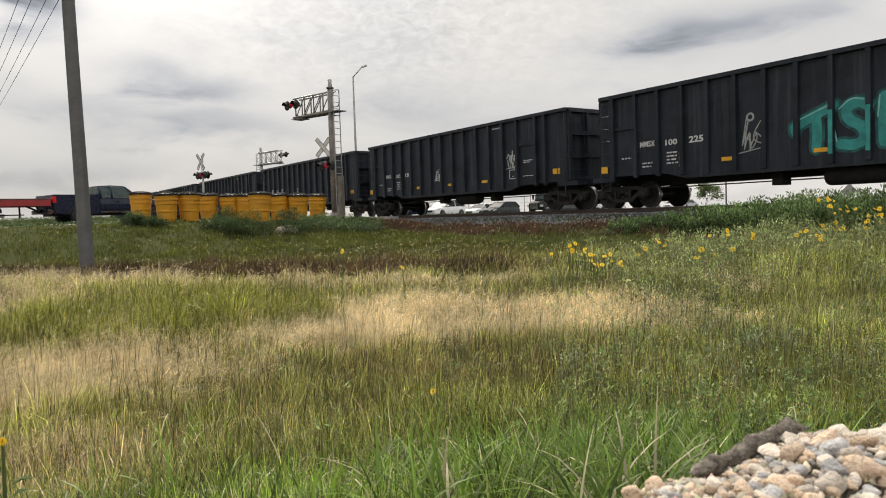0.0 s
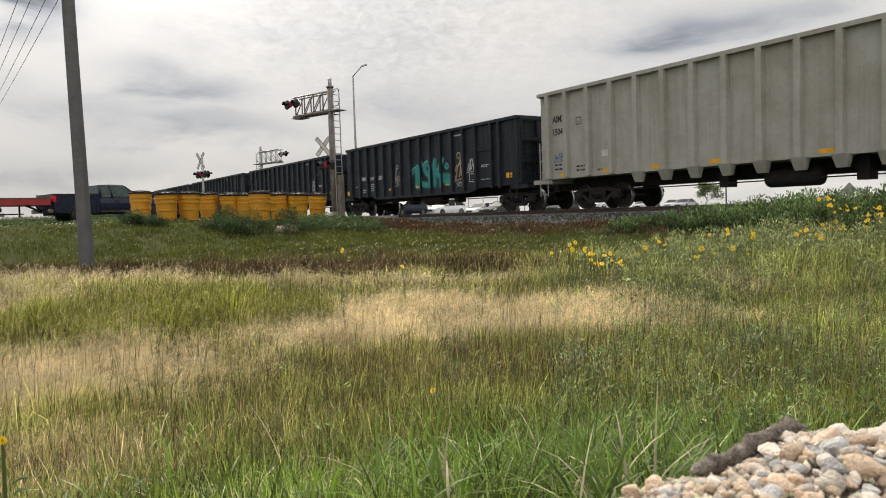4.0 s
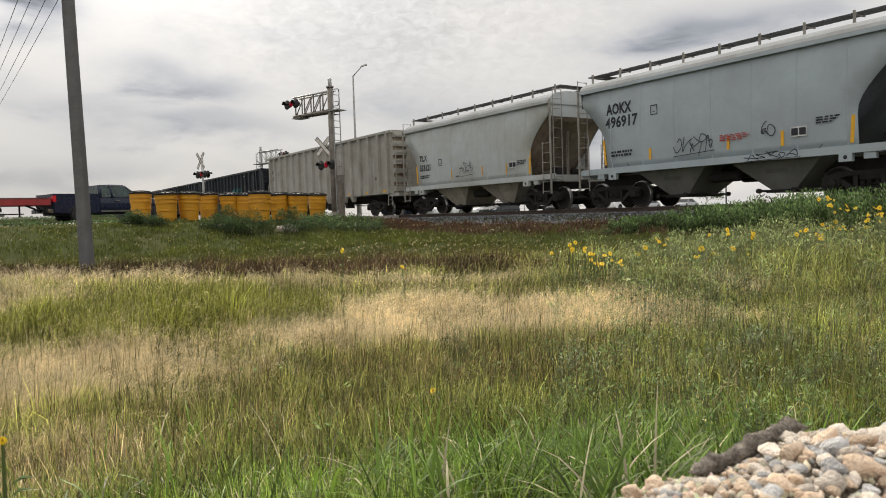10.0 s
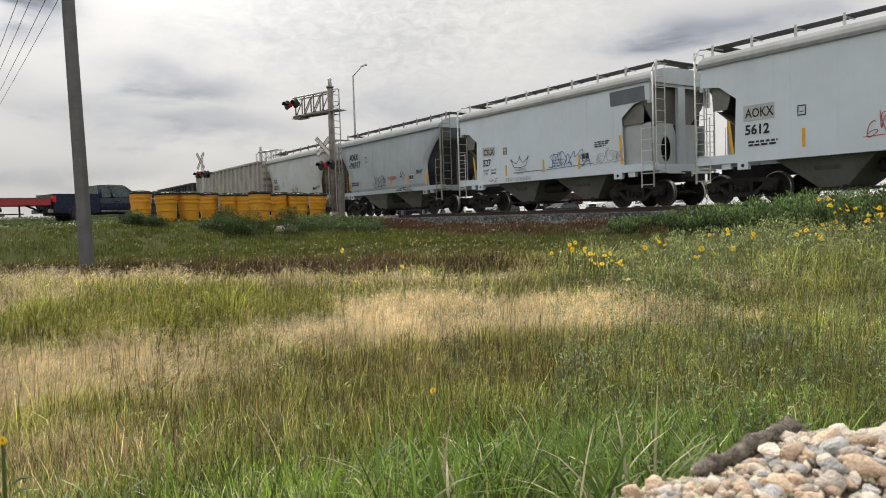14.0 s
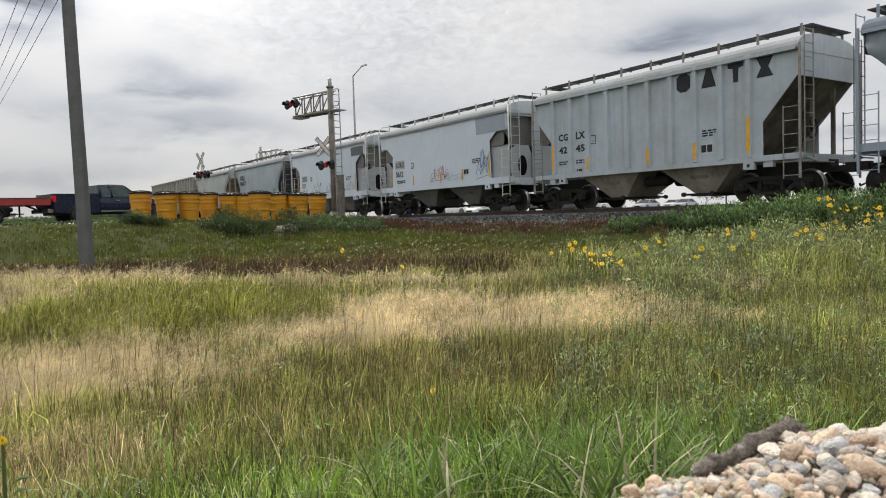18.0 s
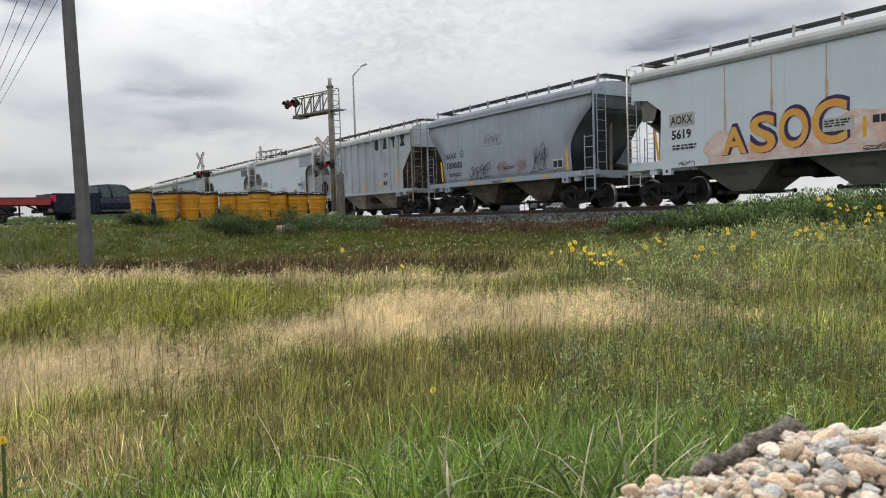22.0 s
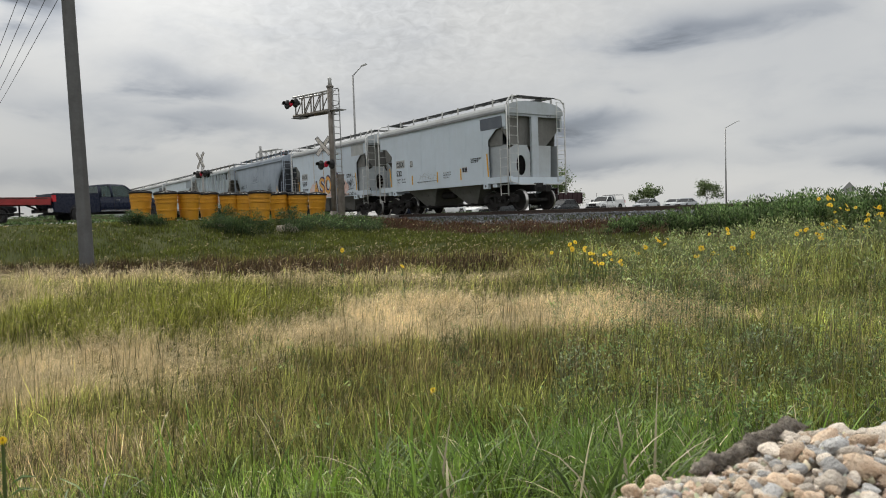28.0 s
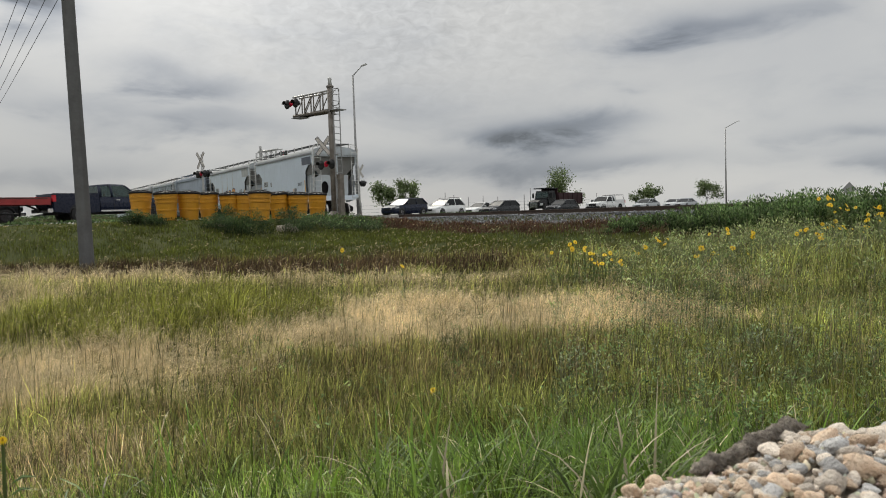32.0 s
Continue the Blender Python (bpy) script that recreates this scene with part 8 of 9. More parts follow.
def stalks():
    """Taller single stalks, dark or straw-coloured, that stand over the meadow."""
    rs = np.random.RandomState(37)
    x, y, own = sow(rs, 13000, 2.8, 10.5, tuft=5, r=0.12)
    k = open_ground(x, y) & (rs.rand(len(x)) > 0.6 * meadow(x, y)[0])
    x, y, own = x[k], y[k], own[k]
    n = len(x)
    straw = (0.7 * own[:, 0] + 0.3 * rs.rand(n)) < 0.35
    hue = np.where(straw[:, None], C_TAN * 0.8, np.array([0.105, 0.115, 0.042])) * rs.uniform(0.4, 1.4, n)[:, None]
    h = rs.uniform(0.2, 0.38, n) * (0.7 + 0.5 * own[:, 1])
    blade_mesh("meadow_stalks", "scattered tall stalks over the meadow grass", x, y, h, (0.0020 + 0.00045 * y) * rs.uniform(0.8, 1.3, n), rs, hue * 0.8, hue, rs.rand(n) < 0.25, hue * 1.2, 0.16)


stalks()


def leaf_cloud(rs, cx, cy, cz, height, spread, n, size, cols, upright=0.6, tone=1.0, low=0.5):
    """Leaves about upright stems: positions, corners and hues of pointed leaves; low: tone of the lower ones, shade put
    into their colour.
    """
    q = rs.rand(n) ** 0.8
    a = rs.uniform(0, 6.2832, n)
    r = spread * np.sqrt(rs.rand(n)) * (0.55 + 0.65 * np.sin(3.1 * np.clip(1 - q, 0.08, 1)))
    p = np.stack([cx + np.cos(a) * r, cy + np.sin(a) * r, cz + height * q], 1)
    d = np.stack([np.cos(a + rs.normal(0, 0.7, n)), np.sin(a + rs.normal(0, 0.7, n)), upright + rs.normal(0, 0.5, n)], 1)
    d /= np.linalg.norm(d, axis=1)[:, None]
    s = np.cross(d, rs.normal(0, 1, (n, 3)))
    s /= np.linalg.norm(s, axis=1)[:, None] + 1e-6
    L = size * rs.uniform(0.6, 1.3, n)[:, None]
    V = np.stack([p, p + d * L * 0.45 + s * L * 0.17, p + d * L, p + d * L * 0.45 - s * L * 0.17], 1)
    # hue rises with height: painted shade below, painted light on top
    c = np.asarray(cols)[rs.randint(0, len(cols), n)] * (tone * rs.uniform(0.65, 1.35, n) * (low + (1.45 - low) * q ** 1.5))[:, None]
    return V, np.repeat(c[:, None], 4, 1)


def leaf_mesh(name, clouds, stems=()):
    V = np.concatenate([c[0].reshape(-1, 3) for c in clouds])
    H = np.concatenate([c[1].reshape(-1, 3) for c in clouds])
    k = len(V) // 4
    F = (np.array([[0, 1, 2], [0, 2, 3]])[None] + 4 * np.arange(k)[:, None, None]).reshape(-1, 3)
    if len(stems):
        st = np.asarray(stems)          # base, top, radius
        n = len(st)
        b, t, r = st[:, 0:3], st[:, 3:6], st[:, 6:7]
        ex, ey = np.array([[1.0, 0, 0]]), np.array([[0.0, 1, 0]])
        S = np.stack([b + ex * r, b - ex * r * 0.5 + ey * r, b - ex * r * 0.5 - ey * r, t], 1)
        sf = (np.array([[0, 1, 3], [1, 2, 3], [2, 0, 3]])[None] + len(V) + 4 * np.arange(n)[:, None, None]).reshape(-1, 3)
        V, F = np.concatenate([V, S.reshape(-1, 3)]), np.concatenate([F, sf])
        H = np.concatenate([H, np.tile([[0.08, 0.085, 0.03]], (4 * n, 1))])
    return raw_mesh(name, V, F, M["leaf"], H)


BUSH = [(0.044, 0.075, 0.027), (0.028, 0.050, 0.018), (0.064, 0.096, 0.038)]
SAGE = [(0.065, 0.11, 0.042), (0.045, 0.078, 0.029), (0.10, 0.145, 0.063)]


def weed_field(name, label, seed, count, place, hmin, hmax, spread, leaves, size, cols, crest=None, upright=0.6, vary=0.3, low=0.5):
    rs = np.random.RandomState(seed)
    clouds, stems = [], []
    for _ in range(count):
        x, y = place(rs)
        z = float(ground_height(x, y))
        h = rs.uniform(hmin, hmax) if crest is None else max(0.15, (crest(x, y) - z) * rs.uniform(hmin, hmax))
        for _s in range(2):
            tx, ty = x + rs.normal(0, spread * 0.5), y + rs.normal(0, spread * 0.5)
            stems.append((x, y, z - 0.03, tx, ty, z + h, 0.006))
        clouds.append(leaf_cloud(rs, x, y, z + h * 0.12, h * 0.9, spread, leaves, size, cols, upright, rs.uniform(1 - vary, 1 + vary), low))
    return tagged(leaf_mesh(name, clouds, stems), label, "weeds", kind="stuff")


def on_bank(rs):
    while True:
        s, u = rs.uniform(4.8, 13.6), rs.uniform(13.9, 16.3)
        clump = float(wave_noise(np.array(s * 1.1), np.array(u * 1.4), 21))
        if rs.rand() < 0.50 + 1.0 * clump and (s < 11.0 or rs.rand() < 0.28):
            p = AWAY * u + ALONG * s
            return p.x, p.y


def bank_crest(x, y):
    """How high the thicket reaches; it thins out along the track and falls towards the ditch."""
    s, u = x * ALONG.x + y * ALONG.y, x * AWAY.x + y * AWAY.y
    top = float(np.interp(s, [5, 7, 8.6, 10, 11.5, 12.4, 13.2, 14], [0.14, 0.15, 0.10, 0.02, -0.05, -0.16, -0.32, -0.44]))
    return top - 0.30 * max(0.0, min(1.0, (15.0 - u) / 1.1)) + 0.10 * float(wave_noise(np.array(s * 2.2), np.array(u), 22))


BANK = [(0.068, 0.118, 0.038), (0.092, 0.152, 0.046), (0.044, 0.080, 0.028), (0.15, 0.21, 0.08)]
DITCH = [(0.19, 0.26, 0.082), (0.14, 0.20, 0.062), (0.27, 0.32, 0.125), (0.24, 0.25, 0.10), (0.36, 0.40, 0.22)]


def low_bank(rs):
    while True:
        y = rs.uniform(6.8, 14.5)
        x = rs.uniform(0.14, 0.68) * y
        u = x * AWAY.x + y * AWAY.y
        if u < 14.2 and rs.rand() < (float(smooth_step(0.15, 0.4, x / y)) * 0.9 + 0.1) * (0.25 + 0.75 * float(smooth_step(8.5, 12.5, u))) * (0.65 + 0.6 * float(wave_noise(np.array(x * 1.6), np.array(y * 1.6), 23))):
            return x, y


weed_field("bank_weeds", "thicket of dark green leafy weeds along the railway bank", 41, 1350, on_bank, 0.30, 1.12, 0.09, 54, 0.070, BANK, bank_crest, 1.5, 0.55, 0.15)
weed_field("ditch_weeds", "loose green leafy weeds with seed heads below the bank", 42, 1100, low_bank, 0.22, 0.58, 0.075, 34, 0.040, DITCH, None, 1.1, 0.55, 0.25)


def near_weed(rs):
    y = rs.uniform(2.2, 8.0)
    return (rs.uniform(0.15, 0.66) if rs.rand() < 0.85 else rs.uniform(-0.3, 0.2)) * y, y


weed_field("low_herbs", "small leafy herbs among the near grass", 43, 900, near_weed, 0.12, 0.28, 0.06, 22, 0.024, [(0.12, 0.20, 0.07), (0.19, 0.27, 0.11), (0.23, 0.28, 0.11)], None, 0.5, 0.5, 0.3)


def sage_weed(rs):
    y = rs.uniform(3.6, 9.5)
    return rs.uniform(0.16, 0.64) * y, y


weed_field("pale_herbs", "pale grey-green feathery herbs standing in the grass", 46, 150, sage_weed, 0.16, 0.33, 0.05, 36, 0.022, [(0.27, 0.33, 0.20), (0.35, 0.40, 0.27), (0.20, 0.27, 0.14)], None, 0.9, 0.3, 0.4)

# bushy weeds round the barrels
for i, (bx, by, r, h, n) in enumerate([(-10.9, 24.6, 0.55, 0.55, 1500), (-10.1, 24.4, 0.5, 0.35, 900), (-8.0, 24.6, 0.5, 0.35, 1000), (-7.1, 24.0, 0.6, 0.55, 1600), (-6.5, 24.0, 0.65, 0.5, 1600), (-5.9, 26.6, 0.5, 0.7, 1200), (-8.4, 26.8, 0.42, 0.75, 900), (-5.3, 25.0, 0.5, 0.4, 900)]):
    rs = np.random.RandomState(60 + i)
    z = float(ground_height(bx, by))
    clouds, stems = [], []
    for k in range(16):
        a, d = rs.uniform(0, 6.28), r * math.sqrt(rs.rand()) * 0.9
        x, y = bx + math.cos(a) * d, by + math.sin(a) * d
        hh = (h + max(0, -0.05 - z) * 0.7) * rs.uniform(0.55, 1.2) * (1 - 0.35 * d / r)
        stems.append((x, y, z - 0.05, x + rs.normal(0, 0.05), y, z + hh * 0.9, 0.012))
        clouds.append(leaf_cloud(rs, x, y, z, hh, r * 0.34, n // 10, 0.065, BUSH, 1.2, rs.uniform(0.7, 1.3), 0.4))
    tagged(leaf_mesh("bush", clouds, stems), "bushy grey-green weed beside the yellow barrels", "bush", "bushes by the barrels")


def dirt_heap(x, y, wide, tall, seed):
    """A low heap of pale dirt and broken concrete among the weeds."""
    rs = random.Random(seed)
    bm = BM()
    bmesh.ops.create_icosphere(bm, subdivisions=3, radius=1.0)
    k = rs.uniform(0, 40)
    for v in bm.verts:
        n = 1 + 0.35 * noise.noise(v.co * 1.6 + Vector((k, 0, 0))) + 0.18 * noise.noise(v.co * 5 + Vector((0, k, 0)))
        v.co = Vector((v.co.x * wide * n, v.co.y * wide * 0.7 * n, v.co.z * tall * n))
    ob = part("dirt_heap", bm, M["gravel_bed"], None, "", True)
    ob.location = (x, y, float(ground_height(x, y)) - tall * 0.1)
    tagged(ob, "low heap of pale dirt and rubble among weeds", "dirt heap", "heaps by the barrels")


dirt_heap(-5.7, 25.5, 0.5, 0.3, 1)
dirt_heap(-8.1, 25.4, 0.36, 0.14, 2)


def verge_weed(rs):
    q, w = rs.uniform(0, 36), rs.uniform(ROAD_HI + 1.9, ROAD_HI + 3.4)
    p = ROAD_DIR * q + ROAD_RIGHT * w
    return p.x, p.y


weed_field("verge_weeds", "green weeds along the edge of the road", 44, 420, verge_weed, 0.03, 0.12, 0.2, 24, 0.09, SAGE + BANK)


def berm_weed(rs):
    p = ROAD_RIGHT * (ROAD_LO - rs.uniform(4.2, 7.5)) + ROAD_DIR * rs.uniform(-2, 26)
    return p.x, p.y


weed_field("berm_weeds", "low green weeds on the berm beyond the road", 47, 700, berm_weed, 0.03, 0.14, 0.3, 26, 0.11, SAGE + BANK)


def shoulder_weed(rs):
    return rs.uniform(-5.6, -2.4), rs.uniform(25.5, 29.5)


weed_field("corner_weeds", "tall green weeds with tiny pale flowers by the signal", 45, 260, shoulder_weed, 0.25, 0.48, 0.16, 34, 0.075, BUSH + BUSH + BANK)


# ---- sunflowers ----
FLOWERS = [(7.0, 12.6, 0.04), (7.05, 12.6, -0.09), (7.34, 12.6, -0.11), (7.98, 12.6, -0.28), (7.86, 12.6, -0.17), (7.94, 12.6, -0.16), (7.73, 12.6, -0.38), (7.14, 12.6, -0.39), (7.09, 12.6, -0.48), (6.03, 11.5, -0.48), (6.21, 11.5, -0.56), (6.28, 11.5, -0.63), (7.7, 12.6, -0.51), (4.72, 11.5, -0.43), (5.13, 11.5, -0.5), (4.29, 11.5, -0.73), (4.48, 11.5, -0.82), (5.47, 11.5, -0.84), (3.95, 12.8, -0.61), (3.74, 12.8, -0.76), (4.81, 11.5, -0.74), (1.74, 9.5, -0.49), (1.85, 9.7, -0.47), (1.91, 9.0, -0.59), (2.14, 9.2, -0.63), (2.19, 9.1, -0.6), (2.2, 8.6, -0.67), (-1.16, 8.0, -0.39), (-0.48, 8.0, -0.6), (-0.07, 3.4, -0.91), (-1.11, 1.7, -0.53)]


def sunflower(x, y, z, r, rs):
    zg = float(ground_height(x, y))
    h = max(0.15, z - zg)
    pl = thing("sunflower", "wild yellow sunflower on a thin leafy stem", "sunflower", pose(x, y, zg), "wild sunflowers")
    bm = BM()
    bend = rs.uniform(-0.05, 0.05)
    rod(bm, (bend, 0.02, -0.05), (bend * 0.5, 0.01, h * 0.5), 0.006, 5)
    rod(bm, (bend * 0.5, 0.01, h * 0.5), (0, 0, h), 0.005, 5, 0.004)
    part("stem", bm, M["stem"], pl)
    for k in range(int(5 + h * 6)):
        zz = h * (0.12 + 0.78 * rs.random())
        a = rs.uniform(0, 6.28)
        L = rs.uniform(0.06, 0.12)
        c, s = math.cos(a), math.sin(a)
        bm = BM()
        vs = [bm.verts.new(p) for p in ((0, 0, zz), (c * L * 0.5 - s * L * 0.14, s * L * 0.5 + c * L * 0.14, zz + L * 0.3), (c * L, s * L, zz + L * 0.2), (c * L * 0.5 + s * L * 0.14, s * L * 0.5 - c * L * 0.14, zz + L * 0.3), (c * L * 0.5, s * L * 0.5, zz + L * 0.22))]
        for q in ((0, 1, 4), (1, 2, 4), (2, 3, 4), (3, 0, 4)):
            bm.faces.new([vs[i] for i in q])
        part("leaf", bm, M["stem_leaf"], pl)
    tilt = pose(0, 0, h, rs.uniform(30, 80), 0, rs.uniform(-70, 70))
    bm = BM()
    n = 13
    for k in range(n):
        a = 6.2832 * k / n
        c, s = math.cos(a), math.sin(a)
        w = r * 0.27
        vs = [bm.verts.new(p) for p in ((c * r * 0.15, s * r * 0.25, 0.004), (c * r * 0.6 - s * w, s * r * 0.6 + c * w, 0.012), (c * r, s * r, 0.0), (c * r * 0.6 + s * w, s * r * 0.6 - c * w, 0.012))]
        bm.faces.new(vs)
    part("petals", bm, M["petal"], pl, "yellow ray petals").matrix_local = tilt
    bm = BM()
    lathe(bm, [(r * 0.19, -0.01), (r * 0.2, 0.006), (r * 0.12, 0.014), (0.0, 0.016)], 10)
    part("flower_disc", bm, M["seed_disc"], pl).matrix_local = tilt


M["stem"] = material("green_stem", (0.10, 0.13, 0.04), 0.7)
M["stem_leaf"] = material("green_leaf", (0.08, 0.14, 0.03), 0.6, col2=(0.11, 0.17, 0.05), scale=12)
rs = random.Random(77)
for x, y, z in FLOWERS:
    sunflower(x, y, z, 0.012 if y < 2 else 0.022 if y < 5 else 0.036 if y < 11 else rs.uniform(0.045, 0.065), rs)
    for _ in range(3 if y > 12.5 else 2 if y > 8.5 else 0):
        sunflower(x + rs.uniform(-0.25, 0.25), y + rs.uniform(-0.2, 0.2), z - rs.uniform(0.0, 0.14), rs.uniform(0.022, 0.045), rs)


# ---- trees and far things ----
def tree(x, y, z0, h, spread, seed, label, dens=1500, leaf=0.34):
    dens *= 1.7
    rs = np.random.RandomState(seed)
    t = thing("tree", label, "tree", pose(x, y, z0), "trees beyond the road")
    bm = BM()
    rod(bm, (0, 0, -0.3), (0.05, 0, h * 0.45), 0.035 * h * 0.55, 8, 0.02 * h * 0.5)
    tips = []
    for k in range(9):
        a, e = rs.uniform(0, 6.28), rs.uniform(0.55, 1.0)
        p = (math.cos(a) * spread * rs.uniform(0.35, 0.8), math.sin(a) * spread * rs.uniform(0.35, 0.8), h * e)
        b = (0.03, 0, h * rs.uniform(0.18, 0.45))
        rod(bm, b, p, 0.012 * h * 0.6, 6, 0.004 * h * 0.5)
        tips.append(p)
        for j in range(2):
            q = (p[0] + rs.normal(0, spread * 0.25), p[1] + rs.normal(0, spread * 0.25), p[2] + rs.normal(0, h * 0.08))
            m = [(b[i] + p[i]) / 2 for i in range(3)]
            rod(bm, m, q, 0.006 * h * 0.6, 5, 0.002 * h * 0.5)
            tips.append(q)
    part("trunk", bm, M["bark"], t)
    clouds = []
    for p in tips:
        n = int(dens / len(tips) * rs.uniform(0.5, 1.5))
        V = rs.normal(0, 1, (n, 3)) * np.array([spread * 0.17, spread * 0.17, h * 0.075]) + np.array(p)
        d = rs.normal(0, 1, (n, 3))
        d /= np.linalg.norm(d, axis=1)[:, None]
        s = np.cross(d, rs.normal(0, 1, (n, 3)))
        s /= np.linalg.norm(s, axis=1)[:, None]
        L = leaf * rs.uniform(0.5, 1.2, n)[:, None]
        c = np.array([[0.125, 0.165, 0.07]]) * rs.uniform(0.5, 1.6, (n, 1))
        clouds.append((np.stack([V, V + d * L * 0.5 + s * L * 0.28, V + d * L, V + d * L * 0.5 - s * L * 0.28], 1), np.repeat(c[:, None], 4, 1)))
    crown = leaf_mesh("crown", clouds)
    crown.parent = t


tree(-8.4, 100, -0.75, 4.7, 2.0, 1, "small leafy tree beyond the queue of cars")
tree(-4.7, 100, -0.75, 4.9, 1.9, 2, "small leafy tree beyond the queue of cars", 1700)
tree(21.2, 120, -0.75, 6.7, 3.2, 3, "broad leafy tree behind the dump truck", 2200)
tree(32.1, 110, -0.75, 3.7, 1.8, 4, "low round leafy tree on the far plain", 1500)
tree(49.6, 130, -0.75, 4.6, 2.4, 5, "low leafy tree beside the far street lamp", 1500)
tree(23.5, 122, -0.75, 3.2, 1.6, 6, "low leafy tree behind the dump truck", 900)


def far_fence():
    f = thing("fence", "thin wire fence on tall posts beyond the cars", "fence", pose(0, 0, 0))
    for i, (x, y, z) in enumerate([(-11.5, 100, 1.9), (-6.0, 101, 1.6), (0.6, 105, 3.1), (1.9, 105, 2.7), (4.1, 105, 2.3), (6.3, 105, 2.4), (8.5, 105, 2.2), (13.1, 110, 2.6), (14.1, 110, 3.5), (18, 111, 2.4), (25, 112, 2.4)]):
        bm = BM()
        rod(bm, (x, y, -1.0), (x, y, z), 0.06, 6)
        part("post", bm, M["galvanised"], f)
    for z in (0.4, 0.9, 1.4):
        bm = BM()
        rod(bm, (-11.5, 100, z), (25, 112, z), 0.012, 4)
        part("strand", bm, M["wire"], f)


far_fence()
sgn = thing("warning_sign", "back of a diamond road sign on a thin post", "road sign", pose(17.6, 30.0, 0))
bm = BM()
hexa(bm, [(0.0, -0.01, 0.12), (0.32, -0.01, 0.44), (0.0, -0.01, 0.76), (-0.32, -0.01, 0.44)], [(0.0, 0.01, 0.12), (0.32, 0.01, 0.44), (0.0, 0.01, 0.76), (-0.32, 0.01, 0.44)])
part("sign_plate", bm, M["galvanised"], sgn)
bm = BM()
rod(bm, (0, 0.03, -1.2), (0, 0.03, 0.7), 0.03, 6)
part("post", bm, M["galvanised"], sgn)


# ---- gravel at the camera's feet ----
def stone_mesh(name, rs, flat=0.7, rough=0.18):
    bm = BM()
    bmesh.ops.create_icosphere(bm, subdivisions=2, radius=1.0)
    cuts = [(Vector((rs.gauss(0, 1), rs.gauss(0, 1), rs.gauss(0, 1))).normalized(), rs.uniform(0.45, 0.8)) for _ in range(9)]
    k = rs.uniform(0, 50)
    ax = Vector((rs.uniform(0.8, 1.3), rs.uniform(0.7, 1.0), flat * rs.uniform(0.75, 1.1)))
    for v in bm.verts:
        n = noise.noise(v.co * 1.1 + Vector((k, 0, k))) * 0.25 + noise.noise(v.co * 2.6 + Vector((k, k, 0))) * rough * 0.6
        for d, lim in cuts:
            over = v.co.dot(d) - lim
            if over > 0:
                v.co -= d * over * 0.85
        v.co = Vector((v.co.x * ax.x, v.co.y * ax.y, v.co.z * ax.z)) * (1 + n)
    for f in bm.faces:
        f.smooth = rs.random() < 0.5
    me = bpy.data.meshes.new(name)
    bm.to_mesh(me)
    bm.free()
    return me


def gravel_edge(x):
    return 0.622 + 0.64 * min(max(x - 0.15, -0.3), 0.26) + 0.01 * math.sin(40 * x)


def gravel_top(x, y):
    return -0.280 + 0.036 * math.exp(-((y - gravel_edge(x) + 0.12) / 0.12) ** 2) * min(1, max(0, (x + 0.05) * 4)) + 0.004 * math.sin(21 * x + 9 * y)


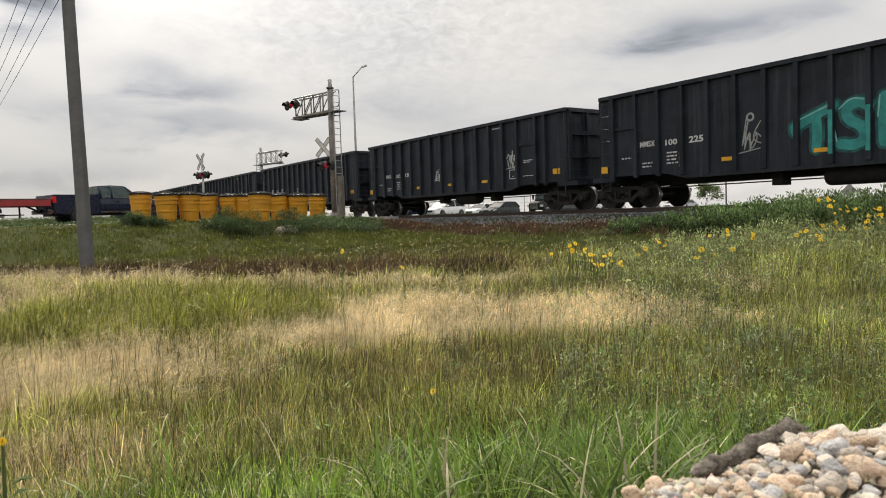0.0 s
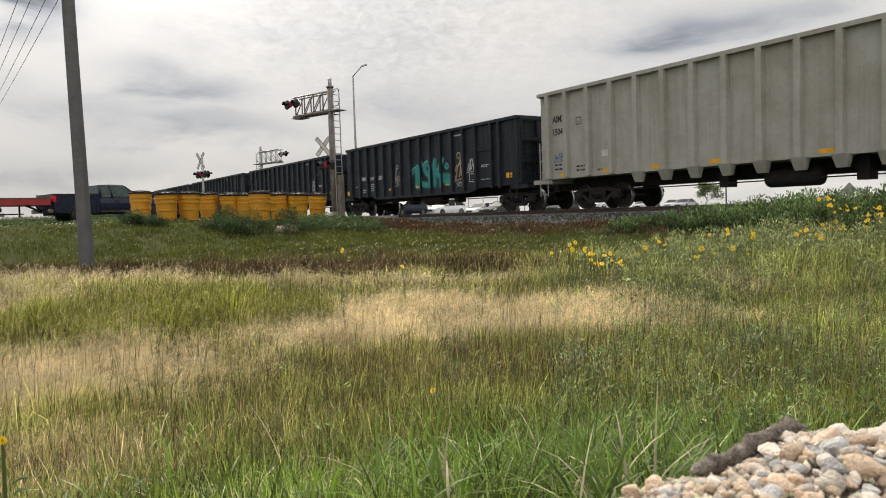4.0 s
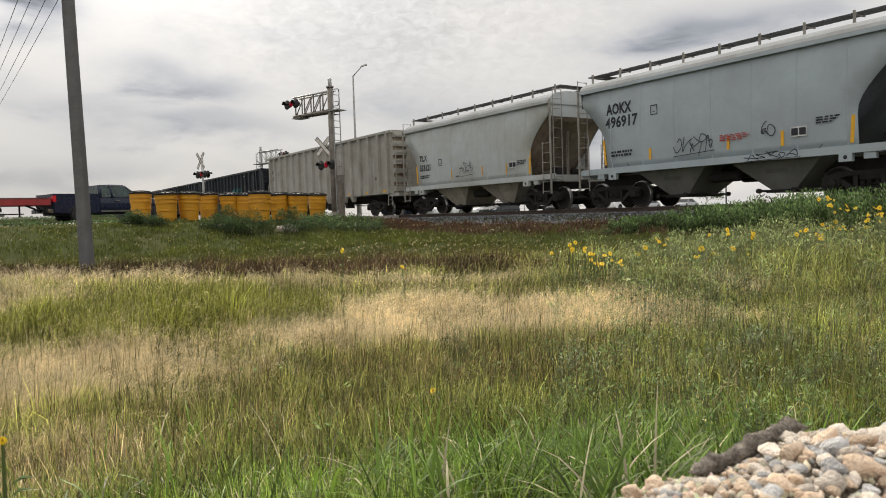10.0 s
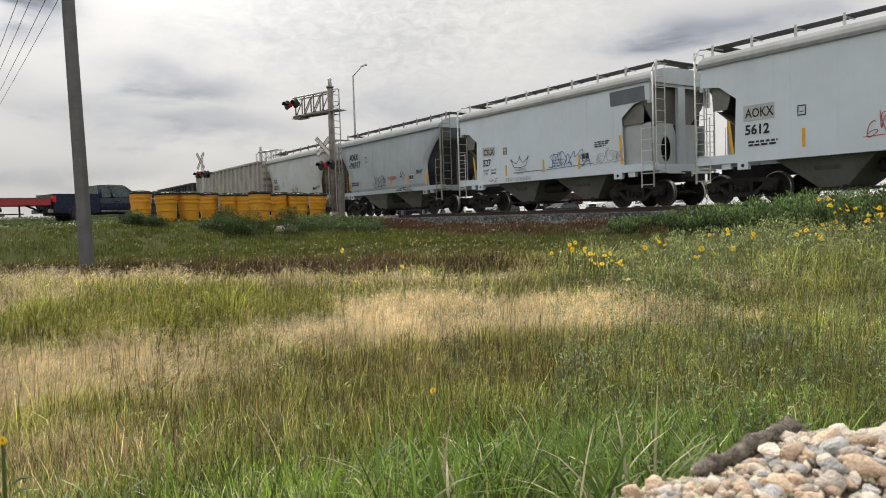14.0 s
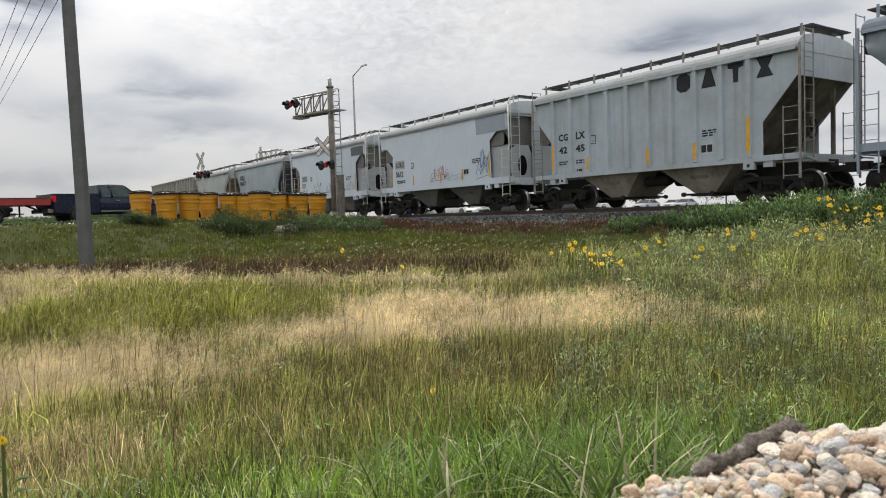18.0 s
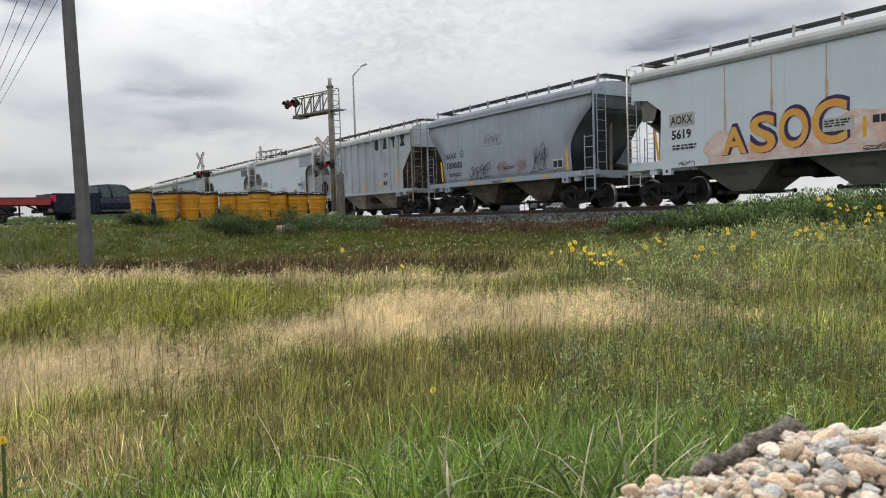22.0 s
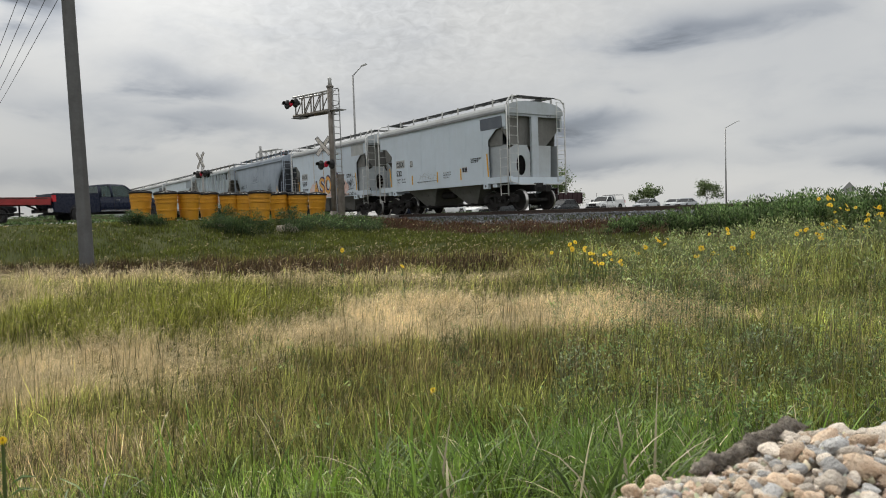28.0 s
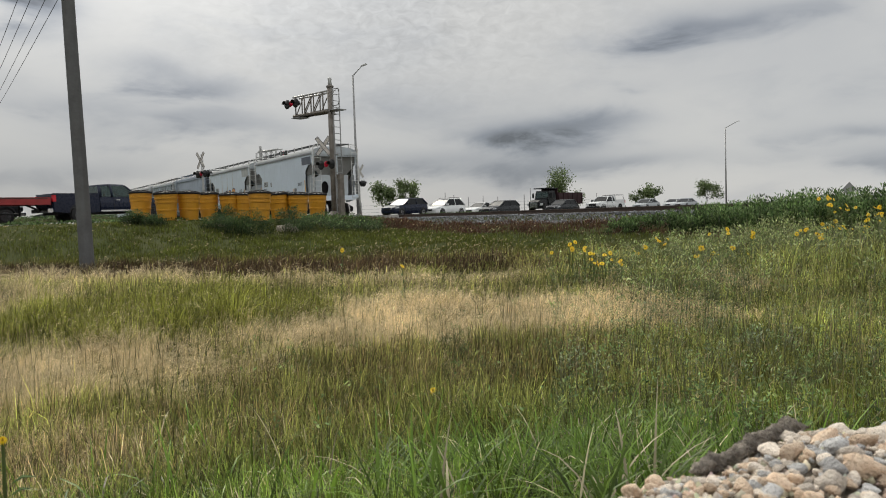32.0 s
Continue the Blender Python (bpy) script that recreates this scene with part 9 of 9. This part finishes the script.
def build_gravel():
    xs, ys = np.concatenate([np.linspace(-9, -1.7, 20), np.linspace(-1.6, 2.2, 96), np.linspace(2.3, 9, 20)]), np.concatenate([np.linspace(-3.4, -1.3, 10), np.linspace(-1.2, 0.83, 60)])
    V, F = [], []
    for y in ys:
        for x in xs:
            e = gravel_edge(float(x)) if x > 0.06 else 0.42
            yy = min(y, e)
            V.append((x, yy, gravel_top(x, yy) - 0.012 - (0.10 if y >= e else 0)))
    m = len(xs)
    F = [(j * m + i, j * m + i + 1, (j + 1) * m + i + 1, (j + 1) * m + i) for j in range(len(ys) - 1) for i in range(m - 1)]
    base = raw_mesh("gravel_shoulder", V, F, M["gravel_bed"])
    tagged(base, "shoulder of pale mixed gravel under the camera", "gravel", kind="structure")
    rs = random.Random(9)
    kinds = []
    for mat, n in (("pebble", 6), ("pebble_tan", 4), ("pebble_grey", 3)):
        for i in range(n):
            me = stone_mesh("stone", rs)
            me.materials.append(M[mat])
            kinds.append(me)
    placed = []
    tries = 0
    while len(placed) < 520 and tries < 60000:
        tries += 1
        x, y = rs.uniform(0.08, 0.54), rs.uniform(0.5, 0.82)
        e = gravel_edge(x)
        if y > e - 0.005:
            continue
        r = rs.choice((0.004, 0.005, 0.006, 0.007, 0.009, 0.011, 0.014)) * rs.uniform(0.8, 1.2) * (0.9 + 0.75 * min(1, max(0, (x - 0.2) * 3.2)))
        t = min(1, max(0, (x - 0.232) / 0.172))
        if abs(y - (0.667 + 0.106 * t)) < 0.013 + r * 1.15 and 0.22 < x < 0.425:
            continue
        if any((x - a) ** 2 + (y - b) ** 2 < (0.55 * (r + c)) ** 2 for a, b, c in placed):
            continue
        placed.append((x, y, r))
        st = new("stone", rs.choice(kinds))
        st.parent = base
        st.location = (x, y, gravel_top(x, y) + r * 0.22)
        st.rotation_euler = (rs.uniform(-0.4, 0.4), rs.uniform(-0.4, 0.4), rs.uniform(0, 6.28))
        st.scale = (r, r, r)
    # finer grit between the stones
    n = 7000
    q = np.random.RandomState(5)
    tri = np.array([[0, 2, 4], [2, 1, 4], [1, 3, 4], [3, 0, 4], [2, 0, 5], [1, 2, 5], [3, 1, 5], [0, 3, 5]])
    b8 = np.array([[1, 0, 0], [-1, 0, 0], [0, 1, 0], [0, -1, 0], [0, 0, 1], [0, 0, -1]], float)
    x, y = q.uniform(-0.1, 0.8, n), q.uniform(0.3, 0.8, n)
    ok = np.array([b < gravel_edge(a) for a, b in zip(x, y)])
    x, y = x[ok], y[ok]
    n = len(x)
    v = b8[None] * q.uniform(0.6, 1.3, (n, 6, 1)) * (0.0022 + 0.0062 * q.rand(n) ** 2.5)[:, None, None]
    z = np.array([gravel_top(a, b) for a, b in zip(x, y)]) - 0.002
    v += np.stack([x, y, z], 1)[:, None]
    c = np.array([[0.66, 0.57, 0.45]]) * q.uniform(0.45, 1.3, (n, 1)) * q.uniform(0.85, 1.1, (n, 3))
    g = raw_mesh("grit", v.reshape(-1, 3), (tri[None] + 6 * np.arange(n)[:, None, None]).reshape(-1, 3), M["stone_hue"], np.repeat(c, 6, 0))
    tagged(g, "fine pale grit between the stones", "gravel", kind="stuff")
    # a crumbling ridge of dark asphalt
    bm = BM()
    rings, n, m = [], 30, 110
    for k in range(m + 1):
        t = k / m
        cx, cy = 0.232 + 0.172 * t, 0.661 + 0.106 * t + 0.004 * math.sin(t * 9)
        r = 0.70 * (0.0125 + 0.002 * math.sin(t * 17) + 0.0015 * math.sin(t * 41)) * min(1, 6 * t + 0.15, 6 * (1 - t) + 0.15)
        ring = []
        for i in range(n):
            a = 6.2832 * i / n
            d = Vector((-0.52 * math.cos(a), 0.85 * math.cos(a), math.sin(a)))
            p = Vector((cx, cy, gravel_top(cx, cy) + 0.009))
            q = p + d * r
            ring.append(bm.verts.new(p + d * r * (1 + 0.30 * noise.noise(q * 70) + 0.42 * noise.noise(q * 190) + 0.35 * noise.noise(q * 420))))
        rings.append(ring)
    for a, b in zip(rings, rings[1:]):
        for i in range(n):
            bm.faces.new((a[i], a[(i + 1) % n], b[(i + 1) % n], b[i]))
    bm.faces.new(rings[0]), bm.faces.new(rings[-1])
    tagged(part("asphalt_clod", bm, M["clod"], None, "", True), "crumbling ridge of dark asphalt lying on the gravel", "asphalt clod")


build_gravel()


# ---- what moves ----
SPEED, CHANGE = 4.791, -0.002636


def run_at(t):
    return SPEED * (t - 15) + 0.5 * CHANGE * (t - 15) ** 2


def motions():
    for car, s in TRAIN:
        walk(car, [(t, TRACK_POSE @ pose(s + run_at(t), 0, 0)) for t in (0.0, 4.0, 8.0, 12.0, 16.0, 20.0, 24.0, 28.0, 32.0)])
    # the black pickup creeps forward in the next lane
    go = BLACK_START
    for_ward = lambda q: go @ pose(q, 0, 0)
    walk(black_pickup, [(0.0, for_ward(0.0)), (15.6, for_ward(0.0)), (16.6, for_ward(0.14)), (17.0, for_ward(0.30)), (18.0, for_ward(0.50)), (19.0, for_ward(0.67)), (19.6, for_ward(0.68)), (28.0, for_ward(0.68)), (29.0, for_ward(0.78)), (31.0, for_ward(0.94)), (32.0, for_ward(0.97))])
    # the wheels roll with the way that the train makes
    step, start = radians(78), run_at(0.0)
    turns = int((run_at(32.0) - start) / 0.43 / step)
    times = [0.0]
    for i in range(1, turns + 1):
        want = start + i * step * 0.43
        t = times[-1] + 0.1
        for _ in range(6):
            t -= (run_at(t) - want) / (SPEED + CHANGE * (t - 15))
        times.append(t)
    times = [t for t in times if t < 31.9] + [32.0]
    for ws in WHEELS:
        x = ws.location.x
        walk(ws, [(t, Matrix.Translation((x, 0, 0.43)) @ Matrix.Rotation((run_at(t) - start) / 0.43, 4, "Y")) for t in times])


motions()
